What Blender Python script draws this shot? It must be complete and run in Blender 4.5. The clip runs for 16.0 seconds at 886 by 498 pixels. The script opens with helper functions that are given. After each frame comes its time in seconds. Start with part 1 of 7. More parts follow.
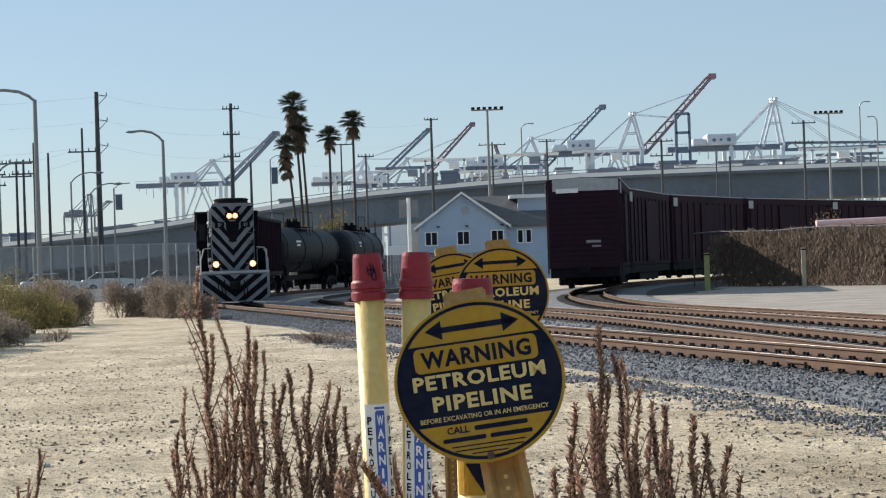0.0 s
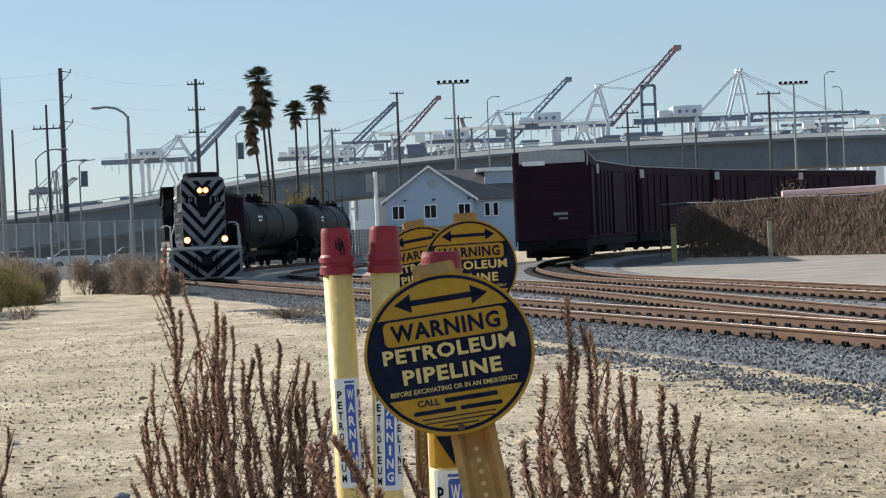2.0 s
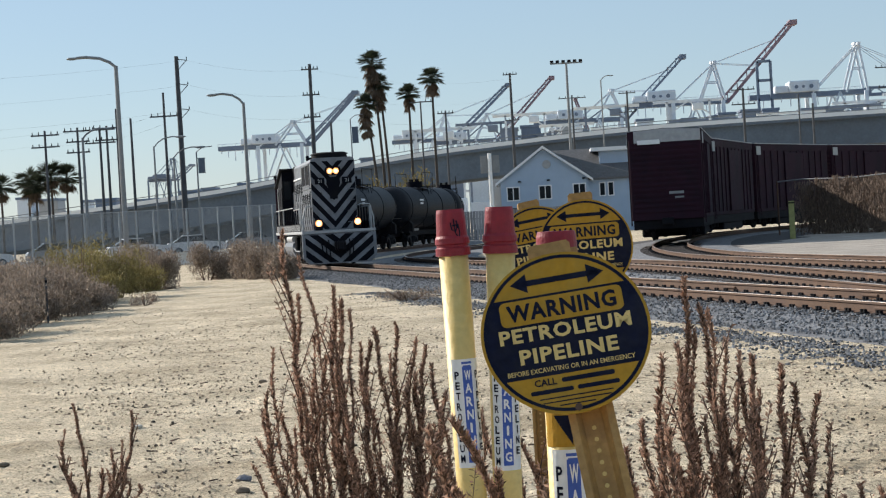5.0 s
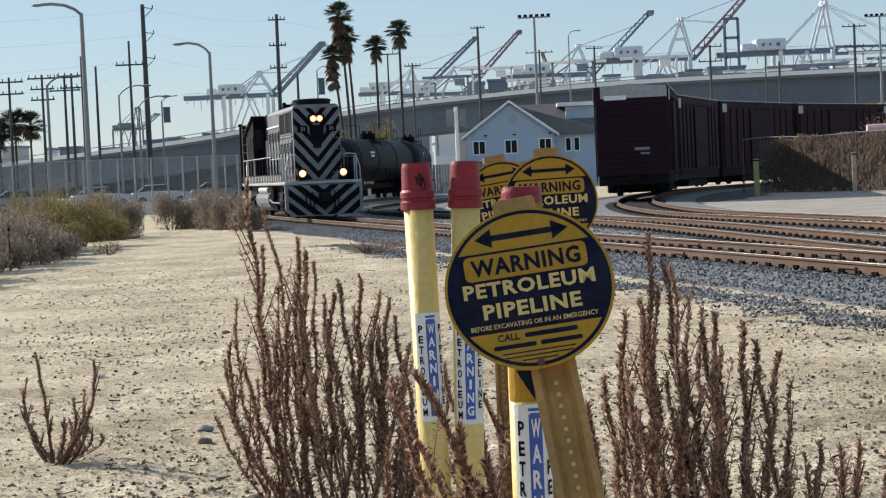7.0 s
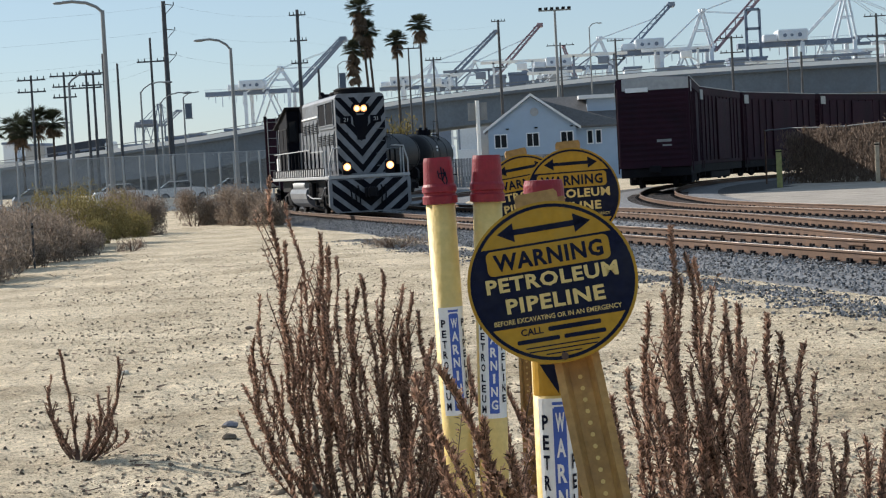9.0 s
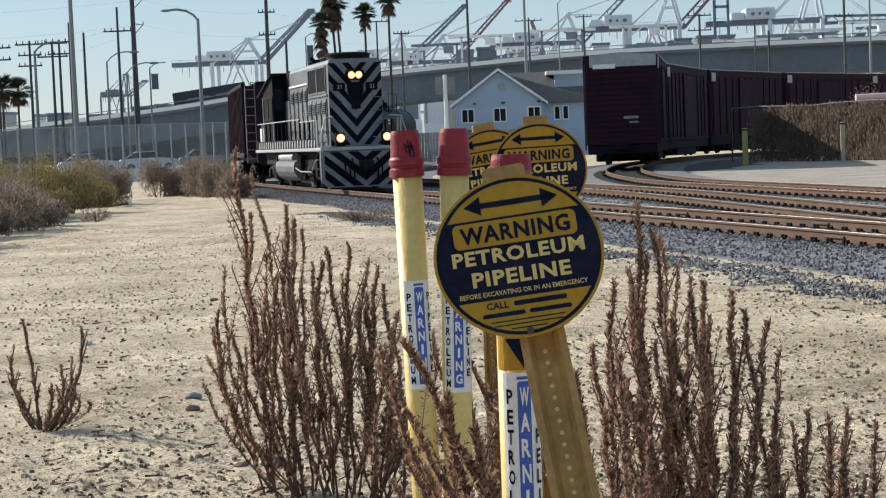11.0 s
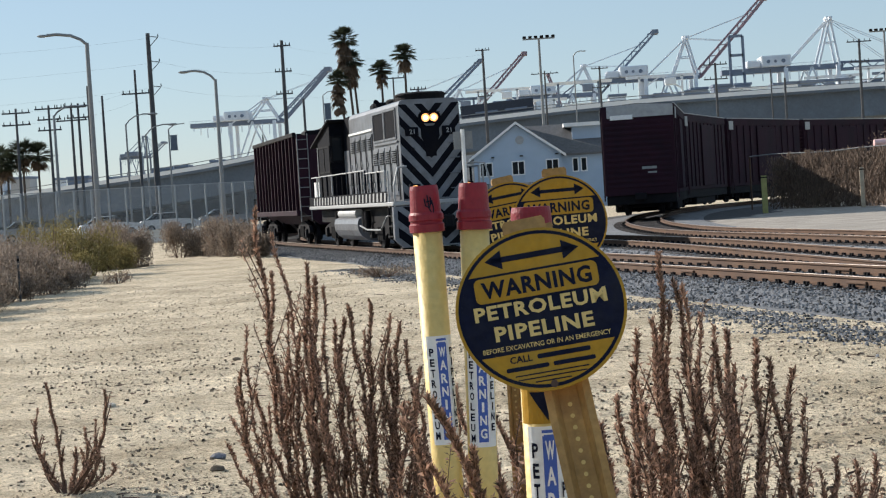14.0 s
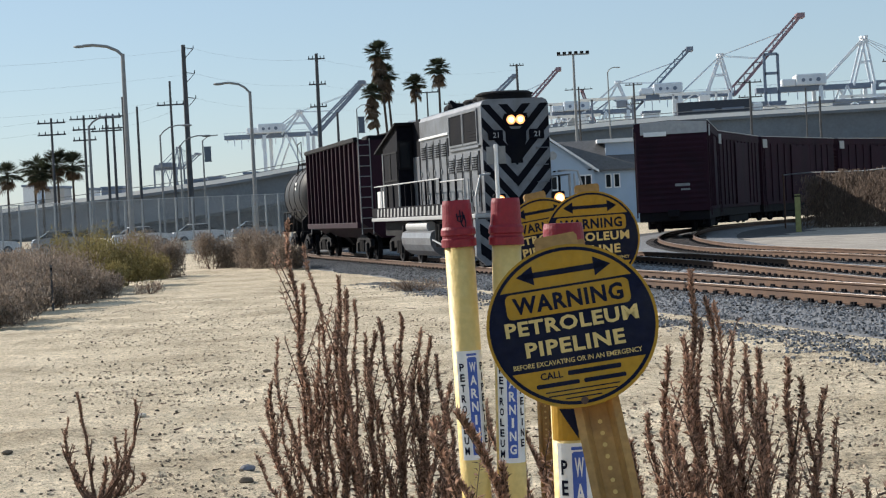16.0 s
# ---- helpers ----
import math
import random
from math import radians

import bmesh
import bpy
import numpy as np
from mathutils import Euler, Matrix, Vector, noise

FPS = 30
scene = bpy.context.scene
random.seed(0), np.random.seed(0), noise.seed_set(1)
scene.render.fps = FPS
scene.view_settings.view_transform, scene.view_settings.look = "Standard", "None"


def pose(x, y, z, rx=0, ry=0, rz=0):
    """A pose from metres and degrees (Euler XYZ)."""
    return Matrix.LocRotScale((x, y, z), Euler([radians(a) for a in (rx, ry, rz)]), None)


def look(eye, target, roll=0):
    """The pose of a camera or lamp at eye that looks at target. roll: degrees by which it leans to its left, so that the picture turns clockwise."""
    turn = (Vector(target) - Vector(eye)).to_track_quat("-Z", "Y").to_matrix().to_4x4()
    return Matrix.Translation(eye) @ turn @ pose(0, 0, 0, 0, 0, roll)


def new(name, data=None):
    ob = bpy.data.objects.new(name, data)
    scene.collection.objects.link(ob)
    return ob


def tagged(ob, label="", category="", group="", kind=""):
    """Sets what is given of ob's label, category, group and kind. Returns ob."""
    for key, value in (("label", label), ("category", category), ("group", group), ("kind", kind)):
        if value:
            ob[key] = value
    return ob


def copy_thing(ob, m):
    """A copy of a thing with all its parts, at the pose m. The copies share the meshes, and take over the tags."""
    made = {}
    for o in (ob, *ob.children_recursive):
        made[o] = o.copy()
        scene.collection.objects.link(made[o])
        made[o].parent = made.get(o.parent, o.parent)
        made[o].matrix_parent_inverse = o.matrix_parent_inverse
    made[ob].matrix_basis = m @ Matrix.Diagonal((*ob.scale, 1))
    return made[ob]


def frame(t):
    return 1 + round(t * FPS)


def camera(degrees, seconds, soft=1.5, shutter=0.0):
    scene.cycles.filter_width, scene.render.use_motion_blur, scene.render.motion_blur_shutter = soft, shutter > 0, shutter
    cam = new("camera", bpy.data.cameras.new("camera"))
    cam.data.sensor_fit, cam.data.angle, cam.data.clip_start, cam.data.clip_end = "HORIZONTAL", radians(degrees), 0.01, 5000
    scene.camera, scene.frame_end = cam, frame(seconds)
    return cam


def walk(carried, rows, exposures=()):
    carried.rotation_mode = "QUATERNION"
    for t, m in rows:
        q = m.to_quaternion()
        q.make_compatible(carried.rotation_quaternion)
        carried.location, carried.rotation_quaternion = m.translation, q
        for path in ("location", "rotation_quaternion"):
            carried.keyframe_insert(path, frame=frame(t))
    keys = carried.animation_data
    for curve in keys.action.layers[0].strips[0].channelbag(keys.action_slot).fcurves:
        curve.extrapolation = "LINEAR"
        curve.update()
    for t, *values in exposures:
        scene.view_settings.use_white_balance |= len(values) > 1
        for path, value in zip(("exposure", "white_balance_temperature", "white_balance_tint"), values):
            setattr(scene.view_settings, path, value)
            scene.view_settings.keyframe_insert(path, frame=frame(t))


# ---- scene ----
# Stationary hand-held camera: it only turns.
cam = camera(27.5, 16.0, soft=1.2)
walk(cam, [
    (0, pose(0.000, -0.000, 1.700, 90.429, 1.900, 0.014)),
    (0.5, pose(-0.002, -0.003, 1.699, 90.260, 1.929, -0.170)),
    (1, pose(-0.002, -0.002, 1.700, 89.983, 1.905, -0.480)),
    (1.5, pose(-0.002, -0.004, 1.700, 89.701, 2.052, -0.910)),
    (2, pose(-0.003, -0.004, 1.699, 89.558, 2.454, -1.022)),
    (2.5, pose(-0.003, -0.005, 1.699, 89.584, 3.048, -0.474)),
    (3, pose(-0.002, -0.006, 1.699, 89.713, 3.635, 0.469)),
    (3.5, pose(-0.002, -0.008, 1.699, 89.733, 3.977, 1.626)),
    (4, pose(-0.004, -0.011, 1.699, 89.686, 3.972, 2.560)),
    (4.2, pose(-0.002, -0.014, 1.696, 89.648, 3.916, 2.851)),
    (6.5, pose(-0.003, -0.013, 1.700, 87.830, 2.221, 1.633)),
    (7, pose(-0.002, -0.013, 1.699, 87.617, 2.539, 1.533)),
    (7.5, pose(-0.003, -0.014, 1.700, 87.597, 2.919, 1.780)),
    (8, pose(-0.002, -0.012, 1.700, 87.635, 3.200, 2.160)),
    (8.5, pose(-0.002, -0.010, 1.699, 87.642, 3.255, 2.318)),
    (9, pose(-0.002, -0.007, 1.700, 87.458, 3.046, 2.225)),
    (9.2, pose(-0.003, -0.001, 1.698, 87.374, 2.959, 2.126)),
    (11.3, pose(-0.004, 0.006, 1.697, 86.564, 2.305, 1.116)),
    (11.5, pose(-0.003, 0.010, 1.696, 86.689, 2.403, 1.164)),
    (12, pose(-0.002, 0.013, 1.696, 87.095, 2.822, 1.327)),
    (12.5, pose(-0.004, 0.014, 1.697, 87.398, 2.908, 1.387)),
    (13, pose(-0.004, 0.015, 1.697, 87.731, 3.172, 1.392)),
    (13.5, pose(-0.005, 0.017, 1.697, 88.027, 3.310, 1.469)),
    (14, pose(-0.005, 0.015, 1.697, 88.350, 3.607, 1.778)),
    (14.5, pose(-0.004, 0.016, 1.698, 88.610, 3.708, 2.300)),
    (15, pose(-0.004, 0.016, 1.697, 88.771, 3.564, 2.781)),
    (15.5, pose(-0.005, 0.015, 1.697, 88.859, 3.286, 3.025)),
    (16, pose(-0.005, 0.017, 1.698, 88.865, 2.893, 2.803)),
], exposures=[(0.0, 0.46, 6300, 12), (16.0, 0.46, 6300, 12)])

# ---- world and sun ----
SUN_DIR = Vector((-0.77, 0.49, 0.48)).normalized()      # towards the sun
world = bpy.data.worlds.new("sky")
scene.world = world
world.use_nodes = True
wn = world.node_tree.nodes
sky = wn.new("ShaderNodeTexSky")
sky.sky_type = "NISHITA"
sky.sun_disc = False
sky.sun_elevation = math.asin(SUN_DIR.z)
sky.sun_rotation = math.atan2(SUN_DIR.x, SUN_DIR.y)
sky.dust_density = 0.25
sky.ozone_density = 3.2
sky.air_density = 1.0
haze = wn.new("ShaderNodeMix")          # thin even sea haze over the blue
haze.data_type = "RGBA"
haze.inputs[0].default_value = 0.53
haze.inputs[7].default_value = (4.35, 5.6, 6.4, 1)
world.node_tree.links.new(sky.outputs[0], haze.inputs[6])
world.node_tree.links.new(haze.outputs[2], wn["Background"].inputs[0])
wn["Background"].inputs[1].default_value = 0.08
sun_data = bpy.data.lights.new("sun", "SUN")
sun_data.energy, sun_data.angle, sun_data.color = 4.8, radians(0.5), (1.0, 0.91, 0.77)
sun = new("sun", sun_data)
sun.matrix_world = look(SUN_DIR * 50, (0, 0, 0))

# ---- materials ----
MATS = {}


def mat(name, color, rough=0.7, metal=0.0, var=0.25, scale=6.0, bump=0.15, dirt=None, dirt_amt=0.0, dirt_scale=1.2, per_object=0.0, spec=0.4, fine=60.0, emit=0.0):
    """A surface with two scales of variation, relief and an optional coat of dirt."""
    if name in MATS:
        return MATS[name]
    m = bpy.data.materials.new(name)
    m.use_nodes = True
    nt = m.node_tree
    N, L = nt.nodes, nt.links
    b = N["Principled BSDF"]
    b.inputs["Roughness"].default_value = rough
    b.inputs["Metallic"].default_value = metal
    b.inputs["Specular IOR Level"].default_value = spec
    tc = N.new("ShaderNodeTexCoord")
    n1 = N.new("ShaderNodeTexNoise")
    n1.inputs["Scale"].default_value = scale
    n1.inputs["Detail"].default_value = 6
    n2 = N.new("ShaderNodeTexNoise")
    n2.inputs["Scale"].default_value = fine
    n2.inputs["Detail"].default_value = 3
    L.new(tc.outputs["Object"], n1.inputs["Vector"])
    L.new(tc.outputs["Object"], n2.inputs["Vector"])
    add = N.new("ShaderNodeMath")
    add.operation = "ADD"
    L.new(n1.outputs["Fac"], add.inputs[0])
    L.new(n2.outputs["Fac"], add.inputs[1])
    r = N.new("ShaderNodeMapRange")
    r.inputs["From Min"].default_value, r.inputs["From Max"].default_value = 0.7, 1.3
    r.inputs["To Min"].default_value, r.inputs["To Max"].default_value = 1 - var, 1 + var
    L.new(add.outputs[0], r.inputs["Value"])
    mul = N.new("ShaderNodeVectorMath")
    mul.operation = "SCALE"
    mul.inputs[0].default_value = color
    L.new(r.outputs[0], mul.inputs["Scale"])
    out = mul.outputs[0]
    if per_object:
        oi = N.new("ShaderNodeObjectInfo")
        r2 = N.new("ShaderNodeMapRange")
        r2.inputs["To Min"].default_value, r2.inputs["To Max"].default_value = 1 - per_object, 1 + per_object
        L.new(oi.outputs["Random"], r2.inputs["Value"])
        mul2 = N.new("ShaderNodeVectorMath")
        mul2.operation = "SCALE"
        L.new(out, mul2.inputs[0])
        L.new(r2.outputs[0], mul2.inputs["Scale"])
        out = mul2.outputs[0]
    if dirt is not None:
        n3 = N.new("ShaderNodeTexNoise")
        n3.inputs["Scale"].default_value = dirt_scale
        n3.inputs["Detail"].default_value = 8
        n3.inputs["Roughness"].default_value = 0.65
        L.new(tc.outputs["Object"], n3.inputs["Vector"])
        r3 = N.new("ShaderNodeMapRange")
        r3.inputs["From Min"].default_value, r3.inputs["From Max"].default_value = 0.45, 0.65
        r3.inputs["To Max"].default_value = dirt_amt
        L.new(n3.outputs["Fac"], r3.inputs["Value"])
        mx = N.new("ShaderNodeMix")
        mx.data_type = "RGBA"
        L.new(r3.outputs[0], mx.inputs["Factor"])
        L.new(out, mx.inputs["A"])
        mx.inputs["B"].default_value = (*dirt, 1)
        out = mx.outputs["Result"]
    L.new(out, b.inputs["Base Color"])
    if bump:
        bp = N.new("ShaderNodeBump")
        bp.inputs["Strength"].default_value = bump
        bp.inputs["Distance"].default_value = 0.02
        L.new(n2.outputs["Fac"], bp.inputs["Height"])
        L.new(bp.outputs[0], b.inputs["Normal"])
    if emit:
        b.inputs["Emission Color"].default_value = (*color, 1)
        b.inputs["Emission Strength"].default_value = emit
    MATS[name] = m
    return m


M_ASPHALT = mat("asphalt", (0.06, 0.06, 0.062), 0.9, fine=30)
M_BALLAST = mat("ballast", (0.17, 0.175, 0.185), 0.9, var=0.5, scale=3, fine=22, bump=0.8)
M_RUST = mat("rail_rust", (0.105, 0.060, 0.037), 0.75, metal=0.1, var=0.35, scale=2, dirt=(0.075, 0.045, 0.036), dirt_amt=0.7)
M_SHINE = mat("rail_head", (0.40, 0.33, 0.28), 0.38, metal=1.0, var=0.1)
# near-black base holding the shade that the parked boxcars cast
M_SIDINGSHADE = mat("siding_shade_dirt", (0.065, 0.064, 0.067), 0.95, var=0.4, scale=0.8, fine=14, bump=0.6, dirt=(0.05, 0.048, 0.05), dirt_amt=0.6, dirt_scale=0.4)
M_TIE = mat("tie_wood", (0.055, 0.045, 0.04), 0.9, var=0.5, scale=3, per_object=0.35)
M_STEEL = mat("galvanised", (0.22, 0.23, 0.24), 0.5, metal=0.5, var=0.15)
M_FENCE = mat("fence_steel", (0.30, 0.33, 0.36), 0.55, metal=0.2, var=0.12)
M_DARKSTEEL = mat("dark_steel", (0.0055, 0.006, 0.009), 0.7, var=0.3, spec=0.12, dirt=(0.02, 0.018, 0.016), dirt_amt=0.4)
M_BLACK = mat("black_paint", (0.0045, 0.0055, 0.010), 0.7, var=0.3, spec=0.06, dirt=(0.014, 0.013, 0.012), dirt_amt=0.4)
M_SILVER = mat("silver_paint", (0.172, 0.184, 0.208), 0.4, metal=0.25, var=0.22, scale=2.5, dirt=(0.085, 0.085, 0.085), dirt_amt=0.7, dirt_scale=1.6)
M_WHITE = mat("white_paint", (0.75, 0.76, 0.76), 0.5, var=0.08)
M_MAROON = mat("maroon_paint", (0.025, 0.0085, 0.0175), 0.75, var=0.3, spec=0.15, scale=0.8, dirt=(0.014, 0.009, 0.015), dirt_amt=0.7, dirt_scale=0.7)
M_CARGREY = mat("boxcar_roof", (0.35, 0.36, 0.37), 0.55, metal=0.3, var=0.15)
M_TANKBLACK = mat("tank_black", (0.008, 0.010, 0.015), 0.55, var=0.3, spec=0.13, dirt=(0.03, 0.03, 0.031), dirt_amt=0.4, dirt_scale=0.6)
M_HOUSE = mat("house_stucco", (0.36, 0.45, 0.57), 0.85, var=0.06, scale=1)
M_ROOF = mat("roof_shingle", (0.12, 0.12, 0.125), 0.9, var=0.3, fine=14)
M_TRIM = mat("white_trim", (0.74, 0.75, 0.76), 0.55, var=0.05)
M_GLASS = mat("window_glass", (0.012, 0.015, 0.02), 0.12, var=0.05, bump=0, spec=0.12)
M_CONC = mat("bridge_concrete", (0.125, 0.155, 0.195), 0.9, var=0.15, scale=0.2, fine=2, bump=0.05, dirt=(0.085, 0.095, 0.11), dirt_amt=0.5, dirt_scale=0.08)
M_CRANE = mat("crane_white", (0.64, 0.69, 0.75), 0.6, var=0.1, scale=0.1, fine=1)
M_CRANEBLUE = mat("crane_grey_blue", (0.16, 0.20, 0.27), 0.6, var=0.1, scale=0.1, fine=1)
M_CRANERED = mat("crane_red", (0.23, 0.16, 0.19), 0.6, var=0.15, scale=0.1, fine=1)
# wood greyed towards blue, with distance haze mixed into the colour
M_POLEWOOD_HAZED = mat("pole_wood_hazed", (0.075, 0.078, 0.085), 0.9, var=0.3, scale=2)
M_YELLOW = mat("marker_yellow", (0.70, 0.53, 0.20), 0.5, var=0.1, scale=5, dirt=(0.55, 0.36, 0.08), dirt_amt=0.6, dirt_scale=6)
M_SIGNYEL = mat("sign_yellow", (0.40, 0.222, 0.024), 0.6, spec=0.12, var=0.12, scale=8, dirt=(0.30, 0.21, 0.05), dirt_amt=0.5, dirt_scale=12)
M_SIGNBLK = mat("sign_navy_black", (0.006, 0.008, 0.024), 0.6, spec=0.1, var=0.3, scale=12, dirt=(0.03, 0.03, 0.035), dirt_amt=0.4, dirt_scale=9)
M_SIGNTXT = mat("sign_cream_text", (0.64, 0.47, 0.18), 0.6, spec=0.15, var=0.08, scale=14)
M_SIGNPOST = mat("sign_post_ochre", (0.36, 0.212, 0.07), 0.7, var=0.25, scale=7, dirt=(0.25, 0.145, 0.06), dirt_amt=0.7, dirt_scale=10)
M_RED = mat("cap_red", (0.21, 0.010, 0.022), 0.5, var=0.15, scale=7, dirt=(0.21, 0.022, 0.035), dirt_amt=0.3, dirt_scale=8)
M_LABEL = mat("label_white", (0.72, 0.73, 0.74), 0.5, var=0.06, scale=15)
M_BLUE = mat("label_blue", (0.045, 0.10, 0.40), 0.5, var=0.1, scale=15)
M_TRUNK = mat("palm_trunk", (0.055, 0.046, 0.04), 0.9, var=0.3, scale=3)
M_LAMP = mat("headlight_glow", (1.0, 0.66, 0.34), 0.3, var=0.0, bump=0, emit=2.2)
# emission on the rims stands in for the amber halo round the lamps
M_AMBER = mat("amber_glow", (1.0, 0.42, 0.14), 0.3, var=0.0, bump=0, emit=1.1)
M_PIPE = mat("pink_pipe", (0.78, 0.52, 0.50), 0.6, var=0.15, scale=2)


def leaf_mat(name, color, var=0.35, trans=0.25, island=True):
    m = bpy.data.materials.new(name)
    m.use_nodes = True
    N, L = m.node_tree.nodes, m.node_tree.links
    b = N["Principled BSDF"]
    b.inputs["Roughness"].default_value = 0.75
    b.inputs["Specular IOR Level"].default_value = 0.25
    g = N.new("ShaderNodeNewGeometry")
    r = N.new("ShaderNodeMapRange")
    r.inputs["To Min"].default_value, r.inputs["To Max"].default_value = 1 - var, 1 + var
    L.new(g.outputs["Random Per Island"], r.inputs["Value"])
    s = N.new("ShaderNodeVectorMath")
    s.operation = "SCALE"
    s.inputs[0].default_value = color
    L.new(r.outputs[0], s.inputs["Scale"])
    L.new(s.outputs[0], b.inputs["Base Color"])
    t = N.new("ShaderNodeBsdfTranslucent")
    L.new(s.outputs[0], t.inputs["Color"])
    mx = N.new("ShaderNodeMixShader")
    mx.inputs[0].default_value = trans
    L.new(b.outputs[0], mx.inputs[1])
    L.new(t.outputs[0], mx.inputs[2])
    L.new(mx.outputs[0], N["Material Output"].inputs["Surface"])
    MATS[name] = m
    return m


M_PALM = leaf_mat("palm_frond", (0.04, 0.048, 0.028))
M_PALMDEAD = leaf_mat("palm_skirt", (0.11, 0.08, 0.055))
M_BRUSH = leaf_mat("dry_brush_stem", (0.15, 0.098, 0.076), 0.5, 0.2)
M_BRUSHSEED = leaf_mat("dry_seed_head", (0.33, 0.21, 0.155), 0.75, 0.4)
M_SAGE = leaf_mat("dry_sage", (0.25, 0.20, 0.16), 0.45, 0.3)
M_GREENBUSH = leaf_mat("green_bush", (0.235, 0.195, 0.08), 0.45, 0.3)
M_VINE = leaf_mat("dry_vine", (0.20, 0.148, 0.115), 0.35, 0.3)


def sand_mat():
    m = bpy.data.materials.new("sandy_dirt")
    m.use_nodes = True
    N, L = m.node_tree.nodes, m.node_tree.links
    b = N["Principled BSDF"]
    b.inputs["Roughness"].default_value = 0.95
    b.inputs["Specular IOR Level"].default_value = 0.15
    tc = N.new("ShaderNodeTexCoord")
    cols = N.new("ShaderNodeValToRGB")
    big = N.new("ShaderNodeTexNoise")
    big.inputs["Scale"].default_value, big.inputs["Detail"].default_value = 0.55, 10
    big.inputs["Roughness"].default_value = 0.7
    L.new(tc.outputs["Object"], big.inputs["Vector"])
    cr = cols.color_ramp
    cr.elements[0].position, cr.elements[0].color = 0.36, (0.455, 0.374, 0.26, 1)
    cr.elements[1].position, cr.elements[1].color = 0.62, (0.78, 0.668, 0.495, 1)
    L.new(big.outputs["Fac"], cols.inputs[0])
    fine = N.new("ShaderNodeTexNoise")
    fine.inputs["Scale"].default_value, fine.inputs["Detail"].default_value = 13, 9
    fine.inputs["Roughness"].default_value = 0.75
    L.new(tc.outputs["Object"], fine.inputs["Vector"])
    r = N.new("ShaderNodeMapRange")
    r.inputs["From Min"].default_value, r.inputs["From Max"].default_value = 0.3, 0.7
    r.inputs["To Min"].default_value, r.inputs["To Max"].default_value = 0.46, 1.28
    L.new(fine.outputs["Fac"], r.inputs["Value"])
    sc = N.new("ShaderNodeVectorMath")
    sc.operation = "SCALE"
    L.new(cols.outputs[0], sc.inputs[0])
    L.new(r.outputs[0], sc.inputs["Scale"])
    L.new(sc.outputs[0], b.inputs["Base Color"])
    grit = N.new("ShaderNodeTexNoise")
    grit.inputs["Scale"].default_value, grit.inputs["Detail"].default_value = 55, 4
    L.new(tc.outputs["Object"], grit.inputs["Vector"])
    r4 = N.new("ShaderNodeMapRange")
    r4.inputs["From Min"].default_value, r4.inputs["From Max"].default_value = 0.30, 0.485
    r4.inputs["To Min"].default_value, r4.inputs["To Max"].default_value = 0.25, 1.08
    L.new(grit.outputs["Fac"], r4.inputs["Value"])
    sc2 = N.new("ShaderNodeVectorMath")
    sc2.operation = "SCALE"
    L.new(sc.outputs[0], sc2.inputs[0])
    L.new(r4.outputs[0], sc2.inputs["Scale"])
    L.new(sc2.outputs[0], b.inputs["Base Color"])
    hsum = N.new("ShaderNodeMath")
    hsum.operation = "MULTIPLY_ADD"
    hsum.inputs[1].default_value = 0.35
    L.new(grit.outputs["Fac"], hsum.inputs[0])
    L.new(fine.outputs["Fac"], hsum.inputs[2])
    bp = N.new("ShaderNodeBump")
    bp.inputs["Strength"].default_value, bp.inputs["Distance"].default_value = 0.9, 0.04
    L.new(hsum.outputs[0], bp.inputs["Height"])
    L.new(bp.outputs[0], b.inputs["Normal"])
    return m


M_SAND = sand_mat()

# ---- mesh helpers ----


def part(name, bm, material, parent=None, label=""):
    me = bpy.data.meshes.new(name)
    bm.to_mesh(me)
    bm.free()
    for m in (material if isinstance(material, (list, tuple)) else [material]):
        me.materials.append(m)
    ob = new(name, me)
    if parent is not None:
        ob.parent = parent
    if label:
        ob["label"] = label
    return ob


def shared(name, me, parent, m):
    ob = new(name, me)
    ob.parent = parent
    ob.matrix_basis = m
    return ob


def thing(name, m, label, category, group="", kind=""):
    e = new(name)
    e.empty_display_size = 0.2
    e.matrix_basis = m
    return tagged(e, label, category, group, kind)


def box(bm, lo, hi, bevel=0.0, m=None, mi=0):
    c = [(a + b) / 2 for a, b in zip(lo, hi)]
    s = [b - a for a, b in zip(lo, hi)]
    r = bmesh.ops.create_cube(bm, size=1, matrix=(m or Matrix()) @ Matrix.Translation(c) @ Matrix.Diagonal((*s, 1)))
    vs = r["verts"]
    fs = {f for v in vs for f in v.link_faces}
    if bevel:
        es = {e for v in vs for e in v.link_edges}
        out = bmesh.ops.bevel(bm, geom=list(es), offset=bevel, segments=1, affect="EDGES", profile=0.5)
        fs = {f for f in fs if f.is_valid} | set(out["faces"])
    if mi:
        for f in fs:
            f.material_index = mi
    return bm


def cyl(bm, a, b, r1, r2=None, seg=12, caps=True, mi=0):
    """A tapered rod from a to b."""
    a, b = Vector(a), Vector(b)
    d = b - a
    r = bmesh.ops.create_cone(bm, cap_ends=caps, segments=seg, radius1=r1, radius2=r1 if r2 is None else r2, depth=d.length,
                              matrix=Matrix.Translation((a + b) / 2) @ d.to_track_quat("Z", "Y").to_matrix().to_4x4())
    if mi:
        for f in {f for v in r["verts"] for f in v.link_faces}:
            f.material_index = mi
    return bm


